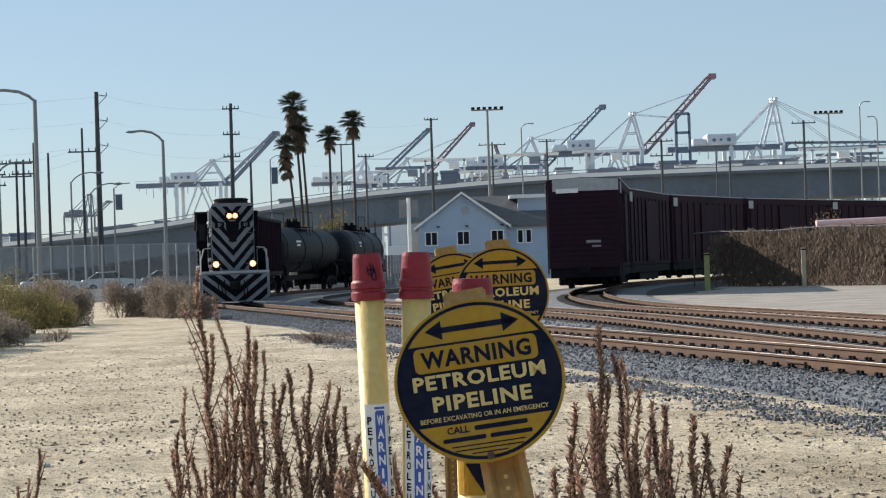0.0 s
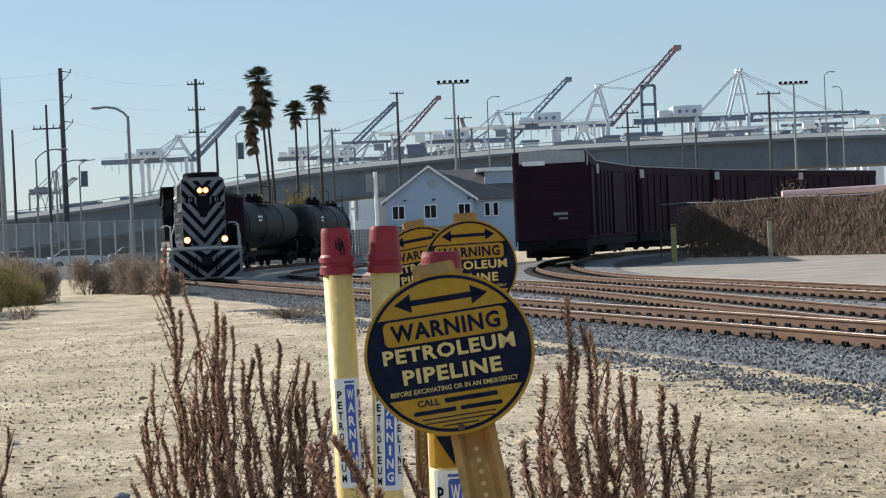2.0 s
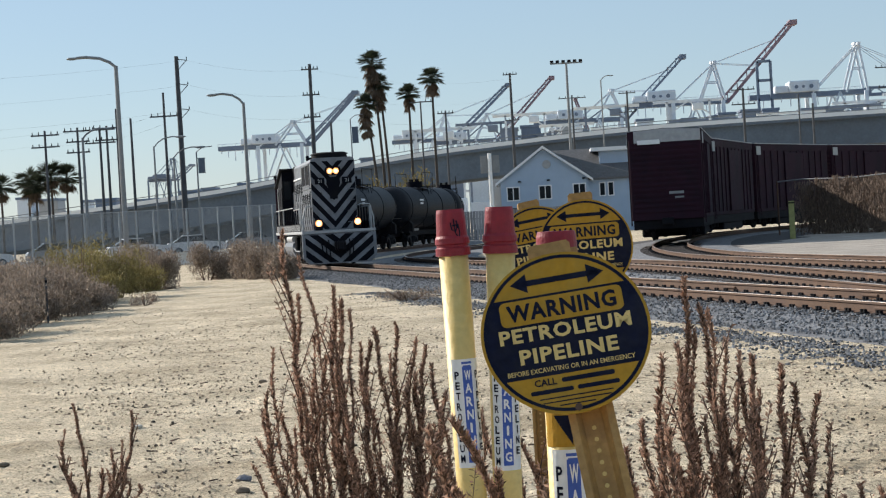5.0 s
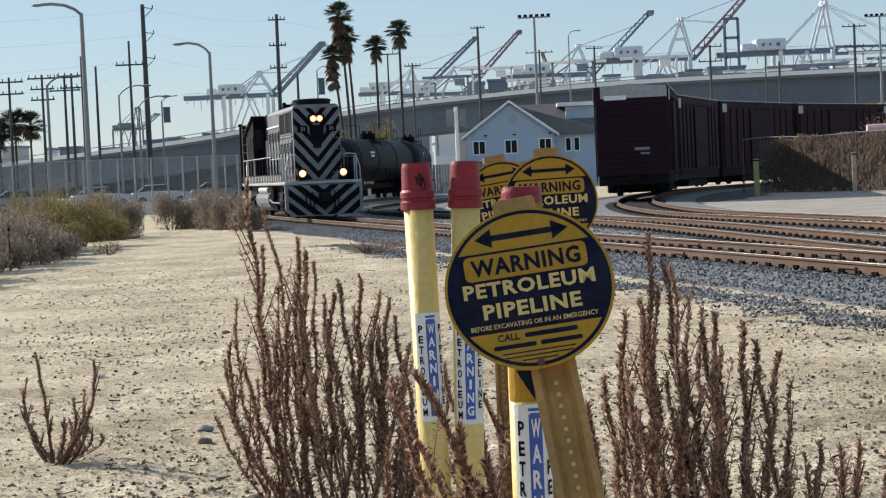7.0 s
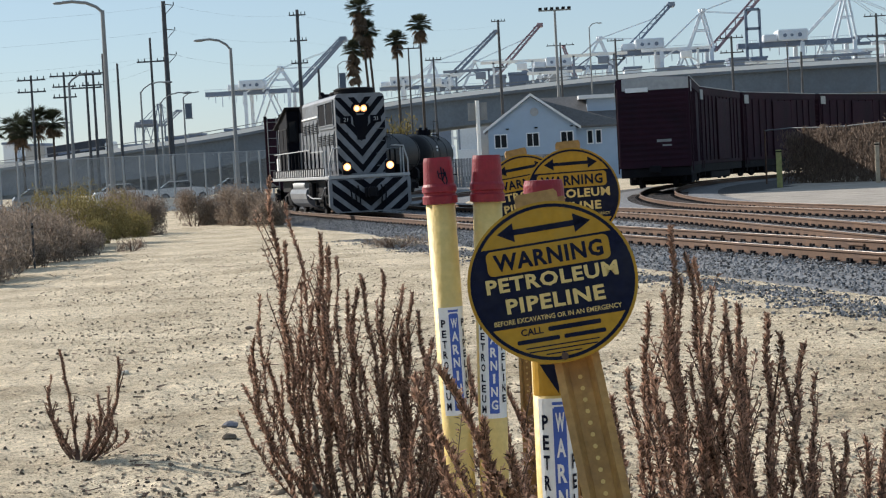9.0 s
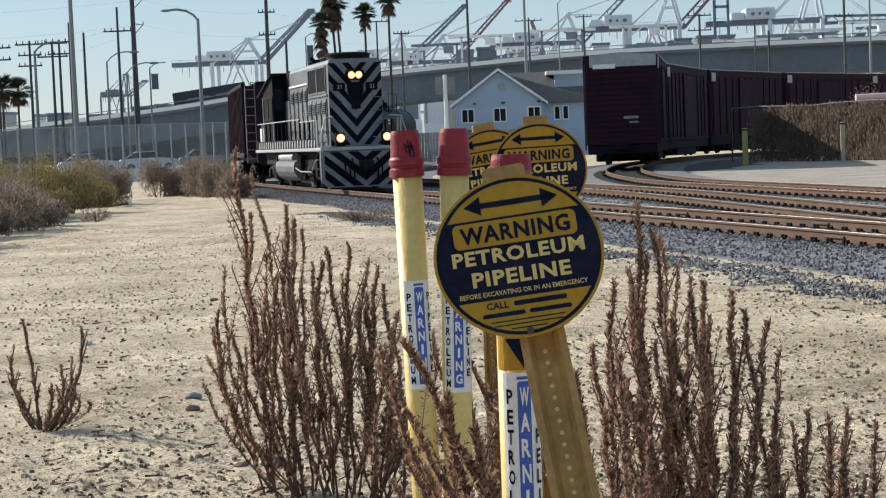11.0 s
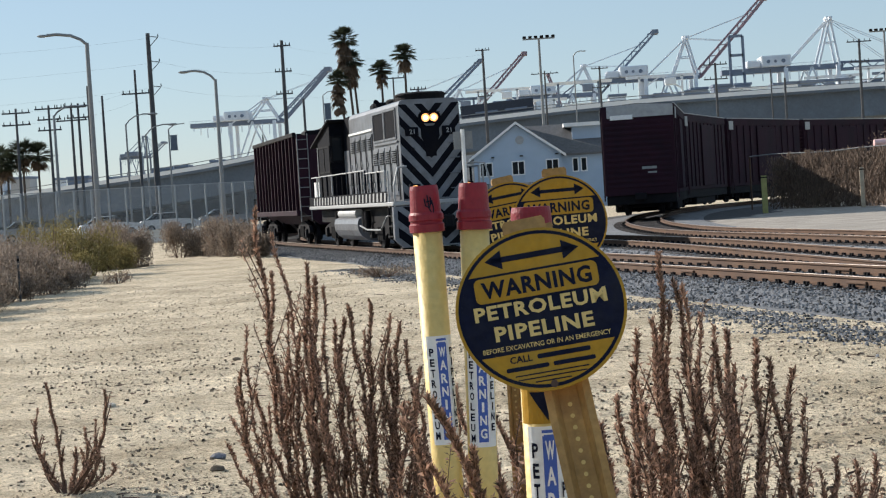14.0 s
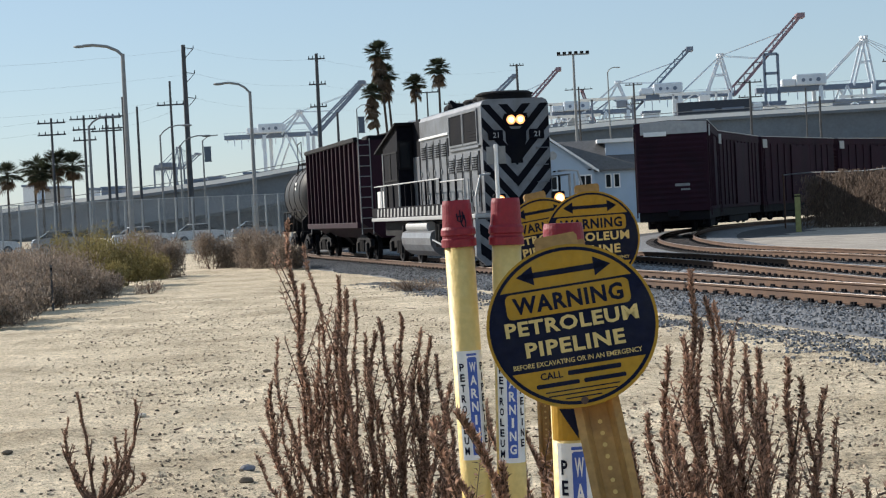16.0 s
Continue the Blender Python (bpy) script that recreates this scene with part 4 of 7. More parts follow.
# ---- house ----
def house():
    h = thing("house", Matrix(), "pale blue two-storey house with white trim and grey gabled roof", "house")
    y0, y1 = 170.0, 181.0
    xl, xr, ze, zp = -2.2, 6.0, 5.15, 8.1
    xm = (xl + xr) / 2
    bm = bmesh.new()
    prism(bm, [(xl, -0.1), (xl, ze), (xm, zp - 0.12), (xr, ze), (xr, -0.1)], y0, y1)
    wl = part("wall", bm, M_HOUSE, h)
    bm = bmesh.new()
    box(bm, (xr + 0.003, y0 + 1.2, -0.1), (xr + 4.6, y1, ze), 0)
    part("side_wing", bm, M_HOUSE, h)
    bm = bmesh.new()
    for s, xe in ((-1, xl), (1, xr)):
        k = (zp - ze) / abs(xm - xe)
        xo = xe + s * 0.45
        zo = ze - 0.45 * k
        prism(bm, [(xo, zo), (xm, zp), (xm, zp + 0.18), (xo, zo + 0.18)], y0 - 0.4, y1 + 0.3)
    part("roof", bm, M_ROOF, h, "grey shingle roof")
    bm = bmesh.new()
    for s, xe in ((-1, xl), (1, xr)):
        k = (zp - ze) / abs(xm - xe)
        xo = xe + s * 0.47
        zo = ze - 0.47 * k
        prism(bm, [(xo, zo - 0.06), (xm, zp - 0.06), (xm, zp + 0.2), (xo, zo + 0.2)], y0 - 0.46, y0 - 0.4)
    part("bargeboard", bm, M_TRIM, h, "white bargeboard")
    # roof of the wing, a slope towards the front with a dormer
    bm = bmesh.new()
    a = [(xr + 0.2, y0 + 0.8, ze - 0.1), (xr + 5.0, y0 + 0.8, ze - 0.1), (xr + 5.0, y0 + 6.0, zp - 0.1), (xm, y0 + 6.0, zp - 0.1), (xm + 0.2, y0 + 3.0, zp - 0.1)]
    top = [bm.verts.new(p) for p in a]
    bot = [bm.verts.new((p[0], p[1], p[2] - 0.2)) for p in a]
    bm.faces.new(top)
    bm.faces.new(bot[::-1])
    for i in range(5):
        bm.faces.new((top[i], bot[i], bot[(i + 1) % 5], top[(i + 1) % 5]))
    part("wing_roof", bm, M_ROOF, h)
    bm = bmesh.new()
    box(bm, (xr + 1.3, y0 + 3.2, ze + 0.8), (xr + 4.2, y0 + 7.0, zp - 0.5))
    part("dormer", bm, M_HOUSE, h)
    bm = bmesh.new()
    box(bm, (xr + 0.5, y0 + 2.6, zp - 0.5), (xr + 4.8, y0 + 7.2, zp - 0.15))
    part("dormer_roof", bm, M_TRIM, h)
    for cx, w, hh, yy in ((-1.05, 1.05, 1.15, y0), (2.35, 1.05, 1.15, y0), (5.15, 1.05, 1.15, y0), (7.35, 0.42, 1.15, y0 + 1.2), (8.15, 0.42, 1.15, y0 + 1.2)):
        if cx > 2 and cx < 3:
            cx = 1.95
        zc = 3.95
        bm = bmesh.new()
        for (a, b, c, d) in ((-w / 2 - .1, -w / 2, -hh / 2 - .1, hh / 2 + .1), (w / 2, w / 2 + .1, -hh / 2 - .1, hh / 2 + .1), (-w / 2, w / 2, hh / 2, hh / 2 + .1), (-w / 2, w / 2, -hh / 2 - .1, -hh / 2), (-0.04, 0.04, -hh / 2, hh / 2)):
            if w < 0.5 and abs(a) < 0.05 and b < 0.05 and a < 0:
                continue
            box(bm, (cx + a, yy - 0.08, zc + c), (cx + b, yy - 0.002, zc + d))
        wf = part("window_frame", bm, M_TRIM, h)
        bm = bmesh.new()
        box(bm, (cx - w / 2, yy - 0.03, zc - hh / 2), (cx + w / 2, yy - 0.004, zc + hh / 2))
        part("pane", bm, M_GLASS, wf)
    bm = bmesh.new()
    cyl(bm, (xm + 0.3, y0 - 0.1, 6.55), (xm + 0.3, y0, 6.55), 0.40, seg=20)
    part("gable_vent", bm, M_CARGREY, h, "round gable vent")
    for x in (-0.4, 2.3, 5.6):
        bm = bmesh.new()
        box(bm, (x - 0.15, y0 - 0.25, 5.0), (x + 0.15, y0, 5.12), 0.02)
        part("wall_lamp", bm, M_DARKSTEEL, h)
    return h


house()


def shed_and_fence():
    s = thing("carport", Matrix(), "dark low carport roof beside the blue house", "carport")
    bm = bmesh.new()
    prism(bm, [(-1.6, 2.2), (-1.5, 2.6), (3.0, 2.35), (3.0, 1.9)], 160, 164)
    part("roof", bm, M_DARKSTEEL, s)
    for x in (-1.4, 2.8):
        for y in (160.3, 163.7):
            bm = bmesh.new()
            cyl(bm, (x, y, -0.1), (x, y, 2.3), 0.06, seg=8)
            part("post", bm, M_STEEL, s)
    f = thing("slat_fence", Matrix(), "grey weathered vertical board fence behind the tank cars", "fence")
    bm = bmesh.new()
    box(bm, (-9.0, 158.05, 0.5), (3.2, 158.12, 0.6))
    box(bm, (-9.0, 158.05, 1.8), (3.2, 158.12, 1.9))
    part("rail", bm, M_STEEL, f)
    bmb = bmesh.new()
    box(bmb, (-0.11, -0.02, -0.1), (0.11, 0.02, 2.5), 0.01)
    first = part("board", bmb, mat("fence_board", (0.27, 0.27, 0.28), 0.9, per_object=0.3), f)
    first.location = (-9.0, 158, 0)
    for k in range(1, 50):
        shared("board", first.data, f, pose(-9.0 + k * 0.25, 158, 0))
    # white box truck and trailers parked behind
    for x, z0, w, hh, d in ((-3.9, 0.9, 1.9, 2.4, 160.5), (-6.6, 1.2, 2.4, 2.6, 166.0)):
        t = thing("box_truck", Matrix(), "white box truck body parked behind the fence", "truck", "parked trucks")
        bm = bmesh.new()
        box(bm, (x - w / 2, d, z0), (x + w / 2, d + 6, z0 + hh), 0.05)
        part("cargo_box", bm, M_WHITE, t)
        bm = bmesh.new()
        for xx in (x - w / 2 + 0.3, x + w / 2 - 0.3):
            for yy in (d + 1, d + 5):
                cyl(bm, (xx - 0.15, yy, 0.45), (xx + 0.15, yy, 0.45), 0.48, seg=14)
        box(bm, (x - 0.5, d + 0.3, 0.4), (x + 0.5, d + 5.8, z0))
        part("chassis", bm, M_DARKSTEEL, t)


shed_and_fence()


# ---- bridge ----
BRIDGE = spline([(-260, 470, 3.0), (-140, 430, 7.0), (-83, 405, 10.4), (-51, 402, 13.8), (-23, 400, 17.2), (2.5, 400, 19.0), (28, 400, 20.2), (60, 402, 20.7), (100, 408, 21.0), (190, 425, 21.0), (330, 470, 19.0)], 8.0)


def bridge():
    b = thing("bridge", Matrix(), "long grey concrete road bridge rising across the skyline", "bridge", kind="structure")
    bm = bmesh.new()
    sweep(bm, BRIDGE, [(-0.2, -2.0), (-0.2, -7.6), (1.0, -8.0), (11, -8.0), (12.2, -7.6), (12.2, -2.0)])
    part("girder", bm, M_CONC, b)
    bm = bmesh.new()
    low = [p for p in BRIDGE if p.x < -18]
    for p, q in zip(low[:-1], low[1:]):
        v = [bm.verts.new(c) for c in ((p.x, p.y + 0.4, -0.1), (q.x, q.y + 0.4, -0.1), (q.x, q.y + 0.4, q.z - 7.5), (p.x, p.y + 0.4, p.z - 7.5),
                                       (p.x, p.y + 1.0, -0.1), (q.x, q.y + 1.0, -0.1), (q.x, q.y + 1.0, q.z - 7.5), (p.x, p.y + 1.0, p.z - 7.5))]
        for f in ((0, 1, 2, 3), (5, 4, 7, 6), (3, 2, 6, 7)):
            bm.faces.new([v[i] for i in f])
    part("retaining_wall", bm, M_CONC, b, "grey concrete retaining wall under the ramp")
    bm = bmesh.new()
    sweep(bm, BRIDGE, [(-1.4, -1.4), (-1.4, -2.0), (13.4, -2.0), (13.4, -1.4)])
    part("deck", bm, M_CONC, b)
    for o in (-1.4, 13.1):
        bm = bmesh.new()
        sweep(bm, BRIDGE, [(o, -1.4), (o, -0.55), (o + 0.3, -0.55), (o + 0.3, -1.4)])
        # near parapet is white: the ramp's sunlit edge put into its colour
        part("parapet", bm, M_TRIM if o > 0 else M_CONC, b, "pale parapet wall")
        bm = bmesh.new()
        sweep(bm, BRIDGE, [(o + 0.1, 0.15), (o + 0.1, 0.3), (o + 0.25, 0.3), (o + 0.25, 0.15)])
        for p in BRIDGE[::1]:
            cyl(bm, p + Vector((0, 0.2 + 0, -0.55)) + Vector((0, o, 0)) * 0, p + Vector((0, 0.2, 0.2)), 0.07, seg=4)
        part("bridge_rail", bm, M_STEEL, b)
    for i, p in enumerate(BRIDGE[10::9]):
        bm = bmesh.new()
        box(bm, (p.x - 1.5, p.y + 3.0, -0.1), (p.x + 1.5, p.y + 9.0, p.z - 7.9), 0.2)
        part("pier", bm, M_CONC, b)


bridge()


def lorry():
    t = thing("lorry", Matrix(), "dark semi-trailer lorry driving along the bridge", "lorry")
    bm = bmesh.new()
    box(bm, (-9.2, -1.25, 1.1), (7.0, 1.25, 4.4), 0.05)
    part("trailer", bm, mat("lorry_dark", (0.03, 0.035, 0.05), 0.5), t)
    bm = bmesh.new()
    for k in range(2):
        box(bm, (-6.0 + k * 6.5, -1.26, 2.2), (-1.0 + k * 6.5, -1.252, 2.7))
    part("trailer_stripe", bm, M_CRANEBLUE, t)
    bm = bmesh.new()
    box(bm, (7.4, -1.2, 0.7), (9.6, 1.2, 3.4), 0.3)
    part("tractor_cab", bm, M_WHITE, t)
    for x in (-6.2, -5.0, 6.6, 9.0):
        bm = bmesh.new()
        cyl(bm, (x, -1.2, 0.5), (x, 1.2, 0.5), 0.5, seg=14)
        part("wheel", bm, M_BLACK, t)
    return t


LORRY = lorry()


# ---- harbour cranes ----
def crane(hx, y, s, tip, beam_z, back, apex, house_at, col, boom_mat, boom_w=1.0, white=True):
    """A ship-to-shore crane about the hinge of its boom: legs, back beam, A-frame, machinery house, boom and stays."""
    c = thing("harbour_crane", pose(hx, y, 0), "pale steel ship-to-shore harbour crane hazy in the distance", "crane", "harbour cranes")
    for yy in (0, 24):
        for xx in (-2, -28):
            bm = bmesh.new()
            beam(bm, (xx * s, yy, 0), (xx * s, yy, beam_z), 1.9 * s)
            part("leg", bm, col, c)
        bm = bmesh.new()
        beam(bm, (-28 * s, yy, beam_z * 0.4), (-2 * s, yy, beam_z * 0.4), 1.4 * s)
        beam(bm, (-28 * s, yy, beam_z * 0.4), (-15 * s, yy, beam_z), 0.9 * s)
        beam(bm, (-2 * s, yy, beam_z * 0.4), (-15 * s, yy, beam_z), 0.9 * s)
        part("leg_brace", bm, col, c)
    bm = bmesh.new()
    box(bm, (-back, 8, beam_z - 1.3 * s), (2 * s, 16, beam_z + 1.3 * s))
    part("main_beam", bm, M_CRANEBLUE, c, "grey-blue back beam")
    bm = bmesh.new()
    for k in range(int(back / 2.4)):
        beam(bm, (-back + k * 2.4, 7.8, beam_z + 1.3 * s), (-back + k * 2.4, 7.8, beam_z + 2.6 * s), 0.18)
    beam(bm, (-back, 7.8, beam_z + 2.6 * s), (0, 7.8, beam_z + 2.6 * s), 0.2)
    part("beam_railing", bm, col, c)
    ax, az = apex
    for yy in (6, 18):
        bm = bmesh.new()
        beam(bm, (0, yy, beam_z), (ax, yy, az), 1.1 * s)
        beam(bm, (ax * 2 - 3 * s, yy, beam_z), (ax, yy, az), 1.0 * s)
        f = 0.5
        beam(bm, (ax * f, yy, beam_z + (az - beam_z) * f), (ax + (ax - 3 * s) * (1 - f), yy, beam_z + (az - beam_z) * f), 0.6 * s)
        beam(bm, (-28 * s, yy, beam_z), (ax, yy, az), 0.7 * s)
        part("a_frame", bm, col, c)
    bm = bmesh.new()
    beam(bm, (ax, 4, az), (ax, 20, az), 1.5 * s)
    box(bm, (ax - 1.6 * s, 8, az), (ax + 1.6 * s, 16, az + 1.2 * s))
    part("sheave_platform", bm, col, c)
    tx, tz = tip
    nx, nz = -(tz - beam_z), tx
    nl = math.hypot(nx, nz)
    nx, nz = nx / nl * 1.8 * s, nz / nl * 1.8 * s
    bm = bmesh.new()
    box(bm, (tx - 1.5 * s, 7, tz - 1.5 * s), (tx + 2.5 * s, 17, tz + 1.0 * s))
    bo = part("boom_tip", bm, boom_mat, c)
    for yy in (8, 16):
        for sg in (-1, 1):
            bm = bmesh.new()
            beam(bm, (nx * sg, yy, beam_z + nz * sg), (tx + nx * sg * 0.5, yy, tz + nz * sg * 0.5), (1.25 if sg < 0 else 0.8) * s)
            part("boom_chord", bm, boom_mat, c, "raised boom chord")
    for k in range(14):
        f, g = k / 14, (k + 1) / 14
        bm = bmesh.new()
        sg = 1 if k % 2 else -1
        beam(bm, (tx * f + nx * sg, 8, beam_z + (tz - beam_z) * f + nz * sg), (tx * g - nx * sg, 8, beam_z + (tz - beam_z) * g - nz * sg), 0.45 * s)
        part("boom_lacing", bm, boom_mat, c)
    for f in (0.45, 0.8):
        for yy in (9, 15):
            bm = bmesh.new()
            beam(bm, (ax, yy, az), (tx * f, yy, beam_z + (tz - beam_z) * f), 0.30 * s)
            part("stay", bm, col, c)
    bm = bmesh.new()
    h0 = house_at
    box(bm, (h0 - 8 * s, 4, beam_z + 1.4 * s), (h0 + 7 * s, 20, beam_z + 7.0 * s), 0.5 * s)
    box(bm, (h0 - 15 * s, 6, beam_z + 1.4 * s), (h0 - 8 * s, 18, beam_z + 5.0 * s), 0.5 * s)
    ho = part("machinery_house", bm, M_CRANE if white else col, c, "boxy machinery house")
    for dx, r in ((-4.5, 1.5), (-1.0, 1.2), (3.0, 1.7)):
        bm = bmesh.new()
        cyl(bm, (h0 + dx * s, 3.6, beam_z + 4 * s), (h0 + dx * s, 4.0, beam_z + 4 * s), r * 0.62 * s, seg=14)
        part("emblem", bm, M_CRANEBLUE, ho)
    for k in range(12):
        bm = bmesh.new()
        xx = -back + (k + 0.5) * back / 13
        beam(bm, (xx, 8, beam_z - 1.3 * s), (xx, 8, beam_z - (3.2 + 2.2 * ((k * 7) % 3)) * s), 0.45 * s)
        part("hanging_gear", bm, col, c)
    return c


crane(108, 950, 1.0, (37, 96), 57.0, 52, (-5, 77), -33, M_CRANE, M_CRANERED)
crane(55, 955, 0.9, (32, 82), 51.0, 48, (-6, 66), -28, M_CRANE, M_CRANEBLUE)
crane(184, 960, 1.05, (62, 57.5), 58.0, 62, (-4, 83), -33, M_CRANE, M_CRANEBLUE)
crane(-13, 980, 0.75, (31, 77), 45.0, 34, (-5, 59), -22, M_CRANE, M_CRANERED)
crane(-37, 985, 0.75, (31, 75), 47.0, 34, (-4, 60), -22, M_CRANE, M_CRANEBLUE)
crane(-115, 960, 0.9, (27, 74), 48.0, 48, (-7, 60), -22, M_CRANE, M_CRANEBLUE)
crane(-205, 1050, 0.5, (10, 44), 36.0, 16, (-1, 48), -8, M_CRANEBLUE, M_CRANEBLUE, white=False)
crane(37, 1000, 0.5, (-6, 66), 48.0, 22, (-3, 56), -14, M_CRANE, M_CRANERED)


def crane_tower():
    c = thing("crane_tower", pose(128, 955, 0), "grey steel crane tower frame in the distance", "crane")
    for xx in (-3, 4):
        bm = bmesh.new()
        beam(bm, (xx, 0, 0), (xx, 0, 76), 1.4)
        part("leg", bm, M_CRANEBLUE, c)
    for z in (56, 66, 76):
        bm = bmesh.new()
        beam(bm, (-3, 0, z), (4, 0, z), 1.4)
        part("tie_beam", bm, M_CRANEBLUE, c)


crane_tower()


def harbour_sheds():
    """Pale port buildings and stacked containers beyond the bridge."""
    rnd = random.Random(11)
    for k in range(64):
        x = -250 + k * 8.3 + rnd.uniform(-5, 5)
        w = rnd.uniform(3, 11)
        h = rnd.uniform(16, 26) if x < -90 else (rnd.uniform(26, 37) if x < -10 else rnd.uniform(40, 49))
        t = thing("harbour_building", pose(x, 900 + rnd.uniform(-40, 40), 0), "pale hazy harbour building beyond the bridge", "building", "harbour buildings")
        bm = bmesh.new()
        box(bm, (-w / 2, 0, 0), (w / 2, 14, h), 0.2)
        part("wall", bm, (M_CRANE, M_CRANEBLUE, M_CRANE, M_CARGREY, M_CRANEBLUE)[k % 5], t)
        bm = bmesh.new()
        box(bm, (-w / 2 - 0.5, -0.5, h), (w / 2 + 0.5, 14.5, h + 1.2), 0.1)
        part("roof", bm, M_CRANEBLUE, t)


harbour_sheds()


def yard_gantry(x, y, h, w, col):
    g = thing("yard_gantry", pose(x, y, 0), "pale yard gantry crane over the container stacks", "crane", "yard gantries")
    for xx in (-w, w):
        bm = bmesh.new()
        beam(bm, (xx, 0, 0), (xx, 0, h), 0.8)
        part("leg", bm, col, g)
    bm = bmesh.new()
    beam(bm, (-w - 5, 0, h), (w + 5, 0, h), 0.8, 1.1)
    part("beam", bm, M_WHITE if int(x) % 2 else col, g)
    bm = bmesh.new()
    box(bm, (w * 0.2, -2, h - 3.5), (w * 0.2 + 4, 2, h - 0.8), 0.2)
    part("trolley", bm, col, g)
    bm = bmesh.new()
    beam(bm, (-w, 0, h - 5), (0, 0, h), 0.5)
    beam(bm, (w, 0, h - 5), (0, 0, h), 0.5)
    part("brace", bm, col, g)


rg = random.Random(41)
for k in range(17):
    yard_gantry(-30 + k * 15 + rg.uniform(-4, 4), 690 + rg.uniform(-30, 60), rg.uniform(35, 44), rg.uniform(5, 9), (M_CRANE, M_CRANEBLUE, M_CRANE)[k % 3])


# ---- poles and lamps ----
def street_lamp(x, y, h, arm, label="grey steel street lamp with a curved arm", r=0.13):
    p = thing("street_lamp", pose(x, y, -0.1), label, "street lamp", "street lamps")
    bm = bmesh.new()
    cyl(bm, (0, 0, 0), (0, 0, h), r, r * 0.65, seg=12)
    cyl(bm, (0, 0, 0), (0, 0, 0.4), r * 1.7, r * 1.5, seg=12)
    part("post", bm, M_STEEL, p)
    bm = bmesh.new()
    s = 1 if arm > 0 else -1
    a = abs(arm)
    tube(bm, [(0, 0, h - 0.1), (s * a * 0.15, 0, h + 0.25), (s * a * 0.4, 0, h + 0.55), (s * a * 0.75, 0, h + 0.68), (s * a, 0, h + 0.66)], r * 0.5, seg=8)
    part("arm", bm, M_STEEL, p)
    bm = bmesh.new()
    bmesh.ops.create_uvsphere(bm, u_segments=10, v_segments=6, radius=1, matrix=Matrix.Translation((s * (a + 0.25), 0, h + 0.63)) @ Matrix.Diagonal((0.42, 0.16, 0.10, 1)))
    part("lamp_head", bm, M_STEEL, p)
    return p


def utility_pole(x, y, h, arms, lean=0.0, r=0.16, label="weathered wooden utility pole with cross-arms", side=0):
    p = thing("utility_pole", pose(x, y, -0.1, 0, lean, 0), label, "utility pole", "utility poles")
    bm = bmesh.new()
    cyl(bm, (0, 0, 0), (0, 0, h), r, r * 0.6, seg=10)
    part("post", bm, M_POLEWOOD_HAZED, p)
    for z, w in arms:
        bm = bmesh.new()
        if side:
            tube(bm, [(0, 0, h - z - 0.9), (side * w, 0, h - z)], 0.035)
            tube(bm, [(0, 0, h - z + 0.15), (side * w, 0, h - z)], 0.035)
        else:
            box(bm, (-w, -0.08, h - z - 0.06), (w, 0.08, h - z + 0.06))
        ca = part("cross_arm", bm, M_POLEWOOD_HAZED, p)
        for xx in ((side * w,) if side else (-w * 0.9, -w * 0.45, w * 0.45, w * 0.9)):
            bm = bmesh.new()
            cyl(bm, (xx, 0, h - z + 0.05), (xx, 0, h - z + 0.3), 0.05, 0.035, seg=6)
            part("insulator", bm, M_DARKSTEEL, ca)
    return p


def mast_light(x, y, h, w):
    p = thing("flood_light_mast", pose(x, y, -0.1), "tall grey flood light mast with a wide lamp bar", "light mast", "flood light masts")
    bm = bmesh.new()
    cyl(bm, (0, 0, 0), (0, 0, h), 0.26, 0.16, seg=8)
    part("post", bm, M_STEEL, p)
    bm = bmesh.new()
    box(bm, (-w, -0.1, h - 0.1), (w, 0.1, h + 0.1))
    part("lamp_bar", bm, M_STEEL, p)
    for k in range(6):
        xx = -w + (k + 0.3) * 2 * w / 5.6
        bm = bmesh.new()
        box(bm, (xx - 0.25, -0.25, h + 0.1), (xx + 0.25, 0.25, h + 0.45), 0.04)
        part("flood_light", bm, M_DARKSTEEL, p)
    return p


street_lamp(-26.3, 118, 13.3, -2.6, r=0.2)
street_lamp(-19.1, 125, 10.9, -1.9, r=0.16)
street_lamp(-28.6, 140, 9.0, 1.9, r=0.1)
street_lamp(-27.1, 140, 8.1, 1.9, r=0.1)
street_lamp(-36.6, 150, 10.6, 2.0, r=0.16)
street_lamp(13.6, 300, 23.7, 1.5, r=0.15)
street_lamp(69.8, 300, 25.5, 1.2, r=0.15)
street_lamp(72.6, 300, 23.0, -1.0, r=0.15)
utility_pole(-30.2, 160, 17.9, [(0.4, 0.9), (2.6, 0.9), (4.8, 0.9)], 0, 0.3, "tall steel power pole with side brackets", 1)
utility_pole(-19.6, 170, 17.4, [(0.5, 0.8), (2.9, 0.8), (5.0, 0.8)], 0.3, 0.25)
utility_pole(-17.8, 170, 11.8, [], 0, 0.18)
utility_pole(-1.0, 230, 20.2, [(0.2, 0.9), (6.0, 0.9)], 0, 0.25)
mast_light(7.0, 260, 23.5, 2.3)
utility_pole(7.6, 262, 19.0, [(0.4, 2.0)], 0, 0.2)
utility_pole(15.4, 260, 19.0, [(0.3, 1.2), (3, 1.2)], 0, 0.22)
utility_pole(24.5, 200, 14.6, [(0.2, 1.3), (1.8, 1.3)], 0, 0.2)
utility_pole(28.8, 180, 11.4, [], 0, 0.17, "plain pale timber pole")
utility_pole(30.5, 200, 13.5, [], 0, 0.12)
utility_pole(42.3, 210, 16.9, [(0.3, 1.4), (2.6, 1.1)], 0, 0.22)
mast_light(64.6, 300, 24.4, 2.4)
